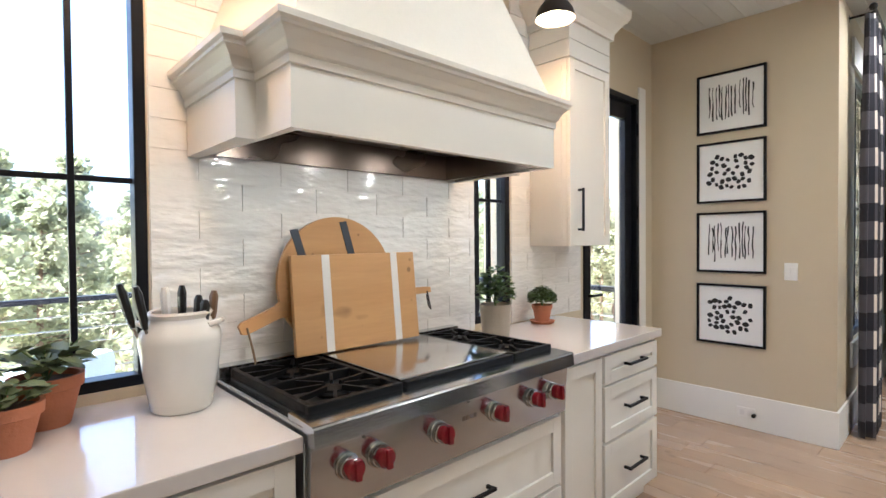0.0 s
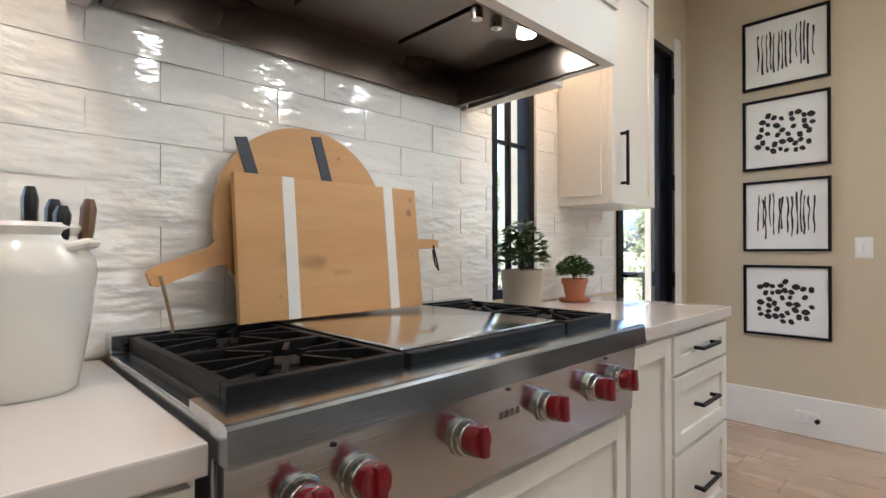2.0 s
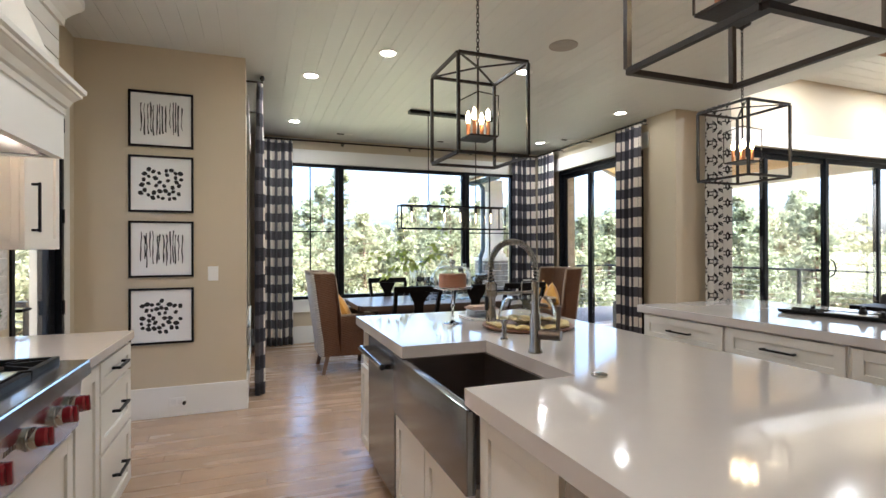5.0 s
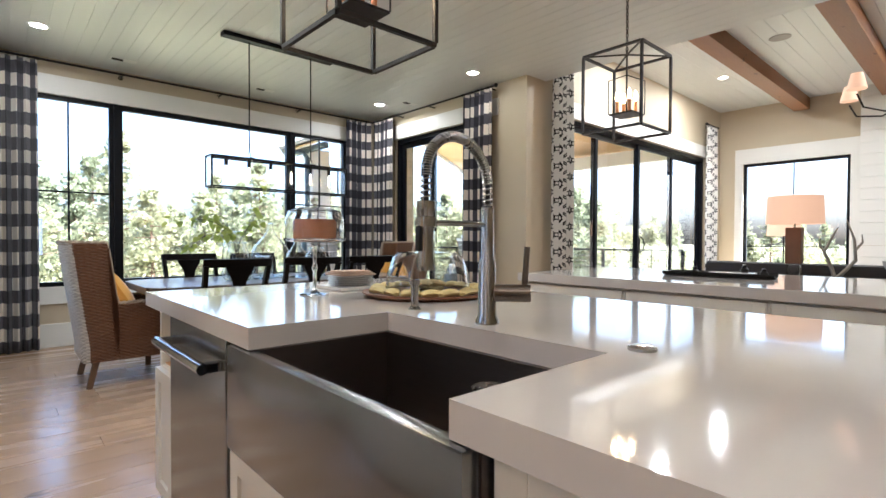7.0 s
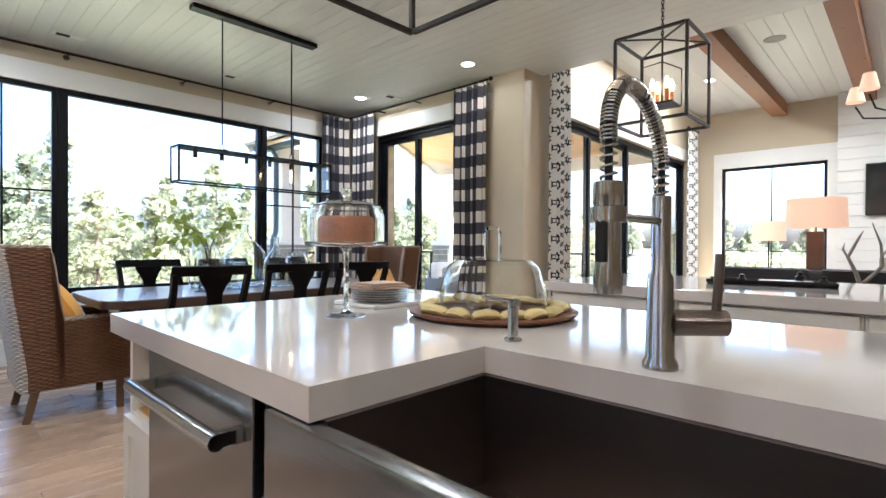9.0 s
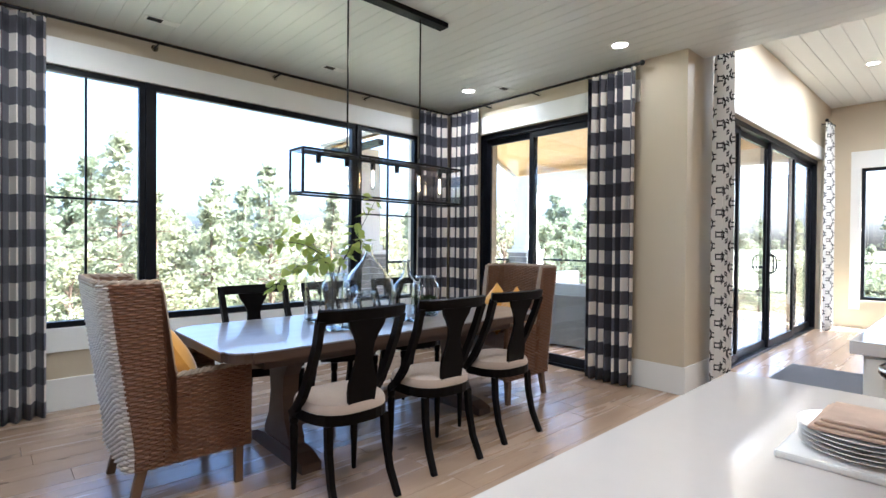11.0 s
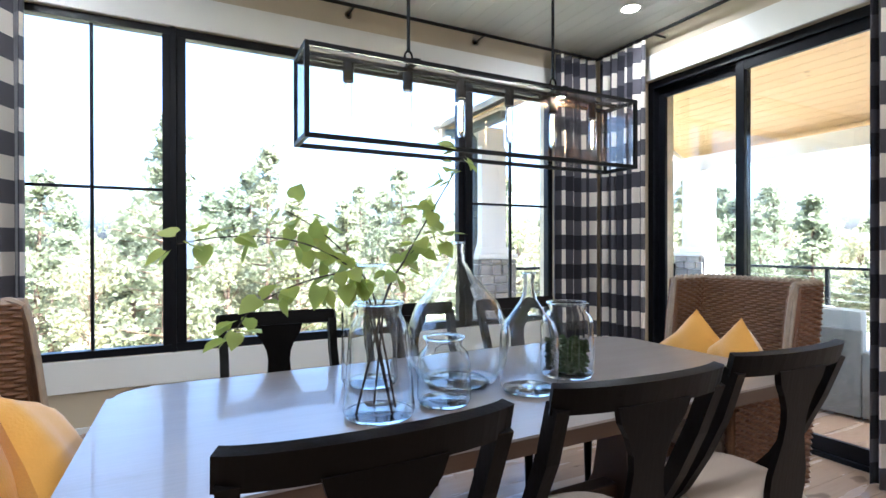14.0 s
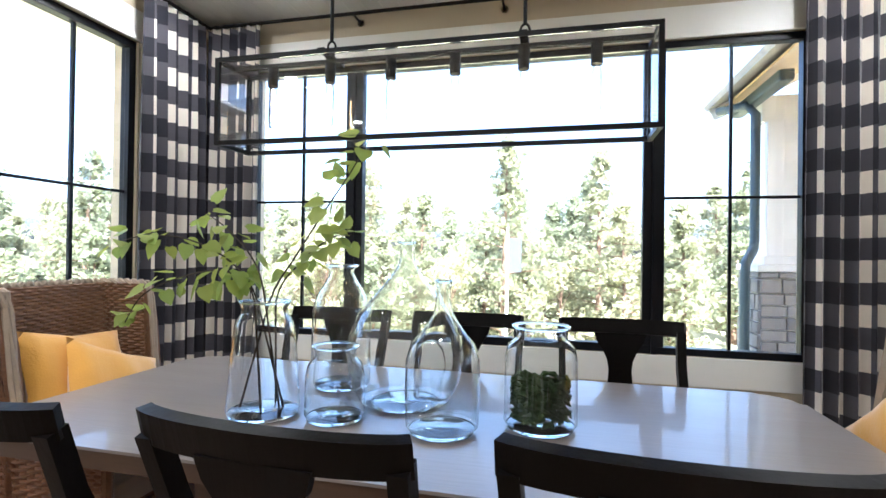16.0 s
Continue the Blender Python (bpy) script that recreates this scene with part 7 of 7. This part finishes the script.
def railing(a, b, zdeck, label):
    a, b = Vector((*a, zdeck)), Vector((*b, zdeck))
    r = thing("deck_railing", label, "railing", a)
    L = (b - a).length
    d = (b - a).normalized()
    n = max(1, round(L / 1.5))
    side = d.cross(Vector((0, 0, 1)))
    for i in range(n + 1):
        p = d * (L * i / n)
        part("post", bar(B(), [p, p + Vector((0, 0, 1.0))], 0.05, 0.05, side), M_BLACK, r)
    part("top_rail", bar(B(), [Vector((0, 0, 1.02)), d * L + Vector((0, 0, 1.02))], 0.08, 0.04, side), M_BLACK, r)
    for k in range(8):
        part("cable", rod(B(), Vector((0, 0, 0.12 + k * 0.11)), d * L + Vector((0, 0, 0.12 + k * 0.11)), 0.005, seg=6), M_CHROME, r)


railing((4.48, 10.02), (8.18, 10.02), -0.06, "black porch railing with steel cables")
railing((8.9, 9.6), (8.9, 4.8), -0.06, "black porch railing with steel cables")
# west deck with railing
dk2 = tagged(new("west_deck"), "grey boarded west deck", "", "", "structure")
y = -1.5
while y < 4.55:
    part("deck_board", box(B(), -5.0, W - 0.21, y + 0.003, y + 0.137, -0.10, -0.06), M_DECK, dk2)
    y += 0.14
structure("west_deck_frame", box(B(), -4.98, W - 0.215, -1.5, 4.6, -0.35, -0.101), M_WHITE, "white deck edge")
railing((-4.95, -1.4), (-4.95, 4.5), -0.06, "black deck railing with steel cables")
railing((-4.9, 4.55), (-2.2, 4.55), -0.06, "black deck railing with steel cables")


def patio_seat(at, rz, width, label, pale):
    s = thing("patio_chair" if width < 1 else "patio_sofa", label, "outdoor seat", at, rz, "patio seats")
    h = width / 2
    part("base", box(B(), -0.36, 0.36, -h, h, 0.08, 0.30, 0.02), M_PATIO, s, "", True)
    part("back", box(B(), -0.42, -0.3605, -h, h, 0.08, 0.72, 0.02), M_PATIO, s, "", True)
    for y in (-h - 0.08, h + 0.0005):
        part("arm", box(B(), -0.42, 0.36, y, y + 0.0795, 0.08, 0.56, 0.02), M_PATIO, s, "", True)
    part("seat_cushion", box(B(), -0.34, 0.37, -h + 0.01, h - 0.01, 0.3005, 0.44, 0.04), pale, s, "", True)
    part("back_cushion", box(B(), -0.355, -0.19, -h + 0.01, h - 0.01, 0.441, 0.86, 0.05), pale, s, "", True)
    for x in (-0.38, 0.30):
        for y in (-h, h - 0.05):
            part("foot", box(B(), x, x + 0.05, y, y + 0.05, 0, 0.0795), M_KNIFE, s)


patio_seat((5.35, 6.35, -0.06), 10, 0.70, "grey wicker patio chair with pale blue cushions", M_BLUECUSHION)
patio_seat((7.2, 7.9, -0.06), -90, 1.7, "grey wicker patio sofa with pale cushions", M_STRIPE)
patio_seat((-3.1, 0.95, -0.06), 40, 0.70, "grey patio chair with a pale checked cushion", M_BLUECUSHION)
rt = thing("patio_table", "round pale patio table on the west deck", "outdoor table", (-3.9, 1.9, -0.06))
part("top", lathe(B(), [(0, 0.70), (0.50, 0.70), (0.52, 0.715), (0.50, 0.73), (0, 0.73)], 36), M_STRIPE, rt, "", True)
part("pedestal", lathe(B(), [(0, 0), (0.25, 0), (0.22, 0.03), (0.05, 0.08), (0.05, 0.69), (0, 0.69)], 20), M_PATIO, rt, "", True)


# ---- trees ----
def clump_mesh(bm, rnd, c, r, n, s, flat=1.0):
    for i in range(n):
        d = Vector((rnd.gauss(0, 1), rnd.gauss(0, 1), rnd.gauss(0, 1) * flat))
        d = d.normalized() * r * rnd.random() ** 0.45
        p = c + Vector((d.x, d.y, d.z * flat))
        a = Vector((rnd.gauss(0, 1), rnd.gauss(0, 1), rnd.gauss(0, 0.7))).normalized()
        b = a.cross(Vector((rnd.gauss(0, 1), rnd.gauss(0, 1), rnd.gauss(0, 1)))).normalized()
        k = s * rnd.uniform(0.5, 1.3)
        v = [bm.verts.new(p + a * k), bm.verts.new(p + b * k * 0.55), bm.verts.new(p - a * k * 0.8), bm.verts.new(p - b * k * 0.55)]
        bm.faces.new(v)


def pine(seed, H):
    rnd = random.Random(seed)
    t = thing("pine_tree", "tall pine tree with a sparse green crown", "tree", (0, 0, 0), 0, "pine trees")
    lean = Vector((rnd.uniform(-0.3, 0.3), rnd.uniform(-0.3, 0.3), 0))
    bm = tube(B(), [lean * (k / 8) ** 2 + Vector((0, 0, H * k / 8)) for k in range(9)], 0.1, 8, True, [0.17 * (1 - k / 8.6) + 0.01 for k in range(9)])
    crown = B()
    z = H * rnd.uniform(0.12, 0.22)
    while z < H:
        q = (z / H - 0.25) / 0.75
        R = (H * 0.19) * (1 - min(max(q, 0), 1)) ** 0.8 * rnd.uniform(0.35, 1.35) + 0.2
        for k in range(rnd.randint(1, 3)):
            a = rnd.uniform(0, 6.283)
            e = Vector((math.cos(a), math.sin(a), rnd.uniform(-0.05, 0.35))) * R
            base = lean * (z / H) ** 2 + Vector((0, 0, z))
            tube(bm, [base, base + e * 0.6, base + e], 0.02, 4, True, [0.035, 0.02, 0.008])
            for f in (0.45, 0.75, 1.0):
                clump_mesh(crown, rnd, base + e * f, 0.30 + 0.18 * R, 15, 0.165, 0.85)
        z += H * 0.026 * rnd.uniform(0.6, 1.4)
    clump_mesh(crown, rnd, lean + Vector((0, 0, H)), 0.35, 40, 0.15, 1.3)
    part("trunk", bm, M_BARK, t, "", True)
    part("crown", crown, M_PINE, t)
    return t


def broad(seed, H):
    rnd = random.Random(seed)
    t = thing("broadleaf_tree", "pale green broadleaf tree with an airy crown", "tree", (0, 0, 0), 0, "broadleaf trees")
    bm = tube(B(), [(0, 0, 0), (0.08, 0, H * 0.3), (0.0, 0.1, H * 0.6), (0.1, 0.1, H * 0.9)], 0.1, 8, True, [0.13, 0.10, 0.06, 0.02])
    crown = B()
    for k in range(26):
        a = rnd.uniform(0, 6.283)
        z = H * rnd.uniform(0.3, 0.98)
        R = H * 0.24 * math.sin(math.pi * min(1, (z / H - 0.12))) * rnd.uniform(0.4, 1.0) + 0.2
        p = Vector((R * math.cos(a), R * math.sin(a), z))
        tube(bm, [(0.05, 0.05, z * 0.7), (p.x * 0.6, p.y * 0.6, z * 0.92), p], 0.02, 4, True, [0.03, 0.02, 0.008])
        clump_mesh(crown, rnd, p, H * 0.085 + 0.15, 60, 0.15, 0.8)
    part("trunk", bm, M_BARK, t, "", True)
    part("crown", crown, M_BROADLEAF, t)
    return t


def shrub(seed):
    rnd = random.Random(seed)
    t = thing("shrub", "low green shrub at the edge of the wood", "shrub", (0, 0, 0), 0, "shrubs")
    crown = B()
    bm = B()
    for k in range(9):
        a = rnd.uniform(0, 6.283)
        p = Vector((0.8 * math.cos(a) * rnd.random(), 0.8 * math.sin(a) * rnd.random(), rnd.uniform(0.3, 1.3)))
        tube(bm, [(0, 0, 0), p], 0.02, 4)
        clump_mesh(crown, rnd, p, 0.5, 60, 0.12, 0.8)
    part("branches", bm, M_BARK, t)
    part("foliage", crown, M_BROADLEAF, t)
    return t


protos = [pine(1, 8.5), pine(2, 10.0), pine(3, 7.2), pine(4, 9.0), broad(5, 6.5), broad(6, 7.5), shrub(7), shrub(8)]
rnd = random.Random(77)
sites = []
for i in range(545):
    ang = radians(rnd.uniform(-100, 100))            # bearing from north, clockwise
    r = rnd.uniform(21, 34) if i % 3 else rnd.uniform(34, 58)
    x, y = 3 + r * math.sin(ang), 4 + r * math.cos(ang)
    if any((x - a) ** 2 + (y - b) ** 2 < 2.2 for a, b in sites):
        continue
    sites.append((x, y))
used = [False] * len(protos)
for i, (x, y) in enumerate(sites):
    r = math.hypot(x - 3, y - 4)
    k = rnd.choice((0, 0, 1, 2, 2, 3, 3, 4, 5, 4, 6, 7)) if r < 32 else rnd.choice((0, 1, 1, 3, 3, 5))
    rr = math.hypot(x - 4, y - 3)
    zg = GZ + 0.25 * math.sin(x * 0.21) * math.cos(y * 0.17) - 0.02 * min(rr, 60) - 0.12
    s = rnd.uniform(0.62, 1.0) * (1.0 if r < 32 else 1.15) * (0.72 if x - 3 > 2.5 * (y - 4) else 1.0)
    m = pose(x, y, zg, 0, 0, rnd.uniform(0, 360)) @ Matrix.Scale(s, 4)
    if not used[k]:
        protos[k].matrix_basis = m
        used[k] = True
    else:
        o2 = copy_thing(protos[k], m)
        if k < 6:
            o2.scale = (s, s, s)
fp_ = thing("flagpole", "white flagpole beyond the windows", "flagpole", (0.2, 22.0, GZ - 0.6))
part("pole", rod(B(), (0, 0, 0), (0, 0, 6.0), 0.06, 0.04, 10), M_STRIPE, fp_)
part("flag", box(B(), 0.05, 0.5, -0.01, 0.01, 4.4, 5.6), M_NAVY, fp_, "drooping dark blue flag")


# ---- pieces of floor and splashback, last ----
def shared(name, verts_fn, material):
    bm = verts_fn()
    bmesh.ops.recalc_face_normals(bm, faces=bm.faces[:])
    me = bpy.data.meshes.new(name)
    bm.to_mesh(me)
    bm.free()
    me.materials.append(material)
    return me


# splashback tiles
sb_ = tagged(new("splashback"), "glossy white handmade subway tile splashback", "", "", "structure")
part("grout_bed", box(B(), W + 0.0005, W + 0.004, 0.915, 2.445, 0.916, 2.99), M_GROUT, sb_)
part("grout_bed", box(B(), W + 0.0005, W + 0.004, 2.755, 3.50, 0.916, 2.99), M_GROUT, sb_)
TW, TH = 0.298, 0.099
tiles = {}
rnd = random.Random(31)
for y0, y1 in ((0.915, 2.445), (2.755, 3.50)):
    z, rowi = 0.9165, 0
    while z < 2.99 - 0.02:
        h = min(TH, 2.99 - z)
        y = y0 - (TW / 2 if rowi % 2 else 0)
        while y < y1:
            a, b = max(y, y0), min(y + TW, y1)
            if b - a > 0.02:
                key = (round(b - a, 3), round(h, 3), rnd.randint(0, 2))
                if key not in tiles:
                    w2 = (b - a) / 2 - 0.0015
                    h2 = h / 2 - 0.0015
                    rr = random.Random(str(key))

                    def mk():
                        bm = B()
                        nx, nz = 5, 3
                        g = [[bm.verts.new((0.006 + rr.uniform(-0.0011, 0.0011) - (0.002 if i in (0, nx) or j in (0, nz) else 0), -w2 + 2 * w2 * i / nx, -h2 + 2 * h2 * j / nz)) for i in range(nx + 1)] for j in range(nz + 1)]
                        for j in range(nz):
                            for i in range(nx):
                                bm.faces.new((g[j][i], g[j][i + 1], g[j + 1][i + 1], g[j + 1][i]))
                        ring = [g[0][i] for i in range(nx + 1)] + [g[j][nx] for j in range(1, nz + 1)] + [g[nz][i] for i in range(nx - 1, -1, -1)] + [g[j][0] for j in range(nz - 1, 0, -1)]
                        lo = [bm.verts.new((0, v.co.y, v.co.z)) for v in ring]
                        for q in range(len(ring)):
                            bm.faces.new((ring[q], ring[(q + 1) % len(ring)], lo[(q + 1) % len(ring)], lo[q]))
                        return bm
                    me = shared("tile", mk, M_TILE)
                    me.polygons.foreach_set("use_smooth", [True] * len(me.polygons))
                    me.set_sharp_from_angle(angle=radians(30))
                    tiles[key] = me
                ob = new("tile", tiles[key])
                ob.parent = sb_
                ob.location = (W + 0.0042, (a + b) / 2, z + h / 2)
                ob.rotation_euler = (0, rnd.uniform(-0.008, 0.008), rnd.uniform(-0.006, 0.006))
            y += TW
        z += TH
        rowi += 1

# floor planks along x
pw = 0.19
lens = [1.2, 1.6, 1.9, 2.2]
plank_meshes = {}


def plank_mesh(L, w):
    key = (round(L, 2), round(w, 3))
    if key not in plank_meshes:
        plank_meshes[key] = shared("plank", lambda: box(B(), -L / 2 + 0.0007, L / 2 - 0.0007, -w / 2 + 0.0008, w / 2 - 0.0008, -0.012, 0.0, 0.0015), M_FLOORWOOD)
    return plank_meshes[key]


rnd = random.Random(8)
y = -3.2
far = B()
while y < 7.55:
    x = -1.93 - rnd.uniform(0, 1.2)
    while x < 9.9:
        L = rnd.choice(lens)
        if 0.0 <= y and x < 4.4:
            ob = new("plank", plank_mesh(L, pw))
            ob.parent = floor
            ob.location = (x + L / 2, y + pw / 2, 0.0)
        else:
            box(far, x + 0.0007, x + L - 0.0007, y + 0.0008, y + pw - 0.0008, -0.012, 0.0)
        x += L
    y += pw
fo = link_mesh("planks", far, M_FLOORWOOD)
fo.parent = floor
tagged(fo, "pale oak floor planks", kind="stuff")
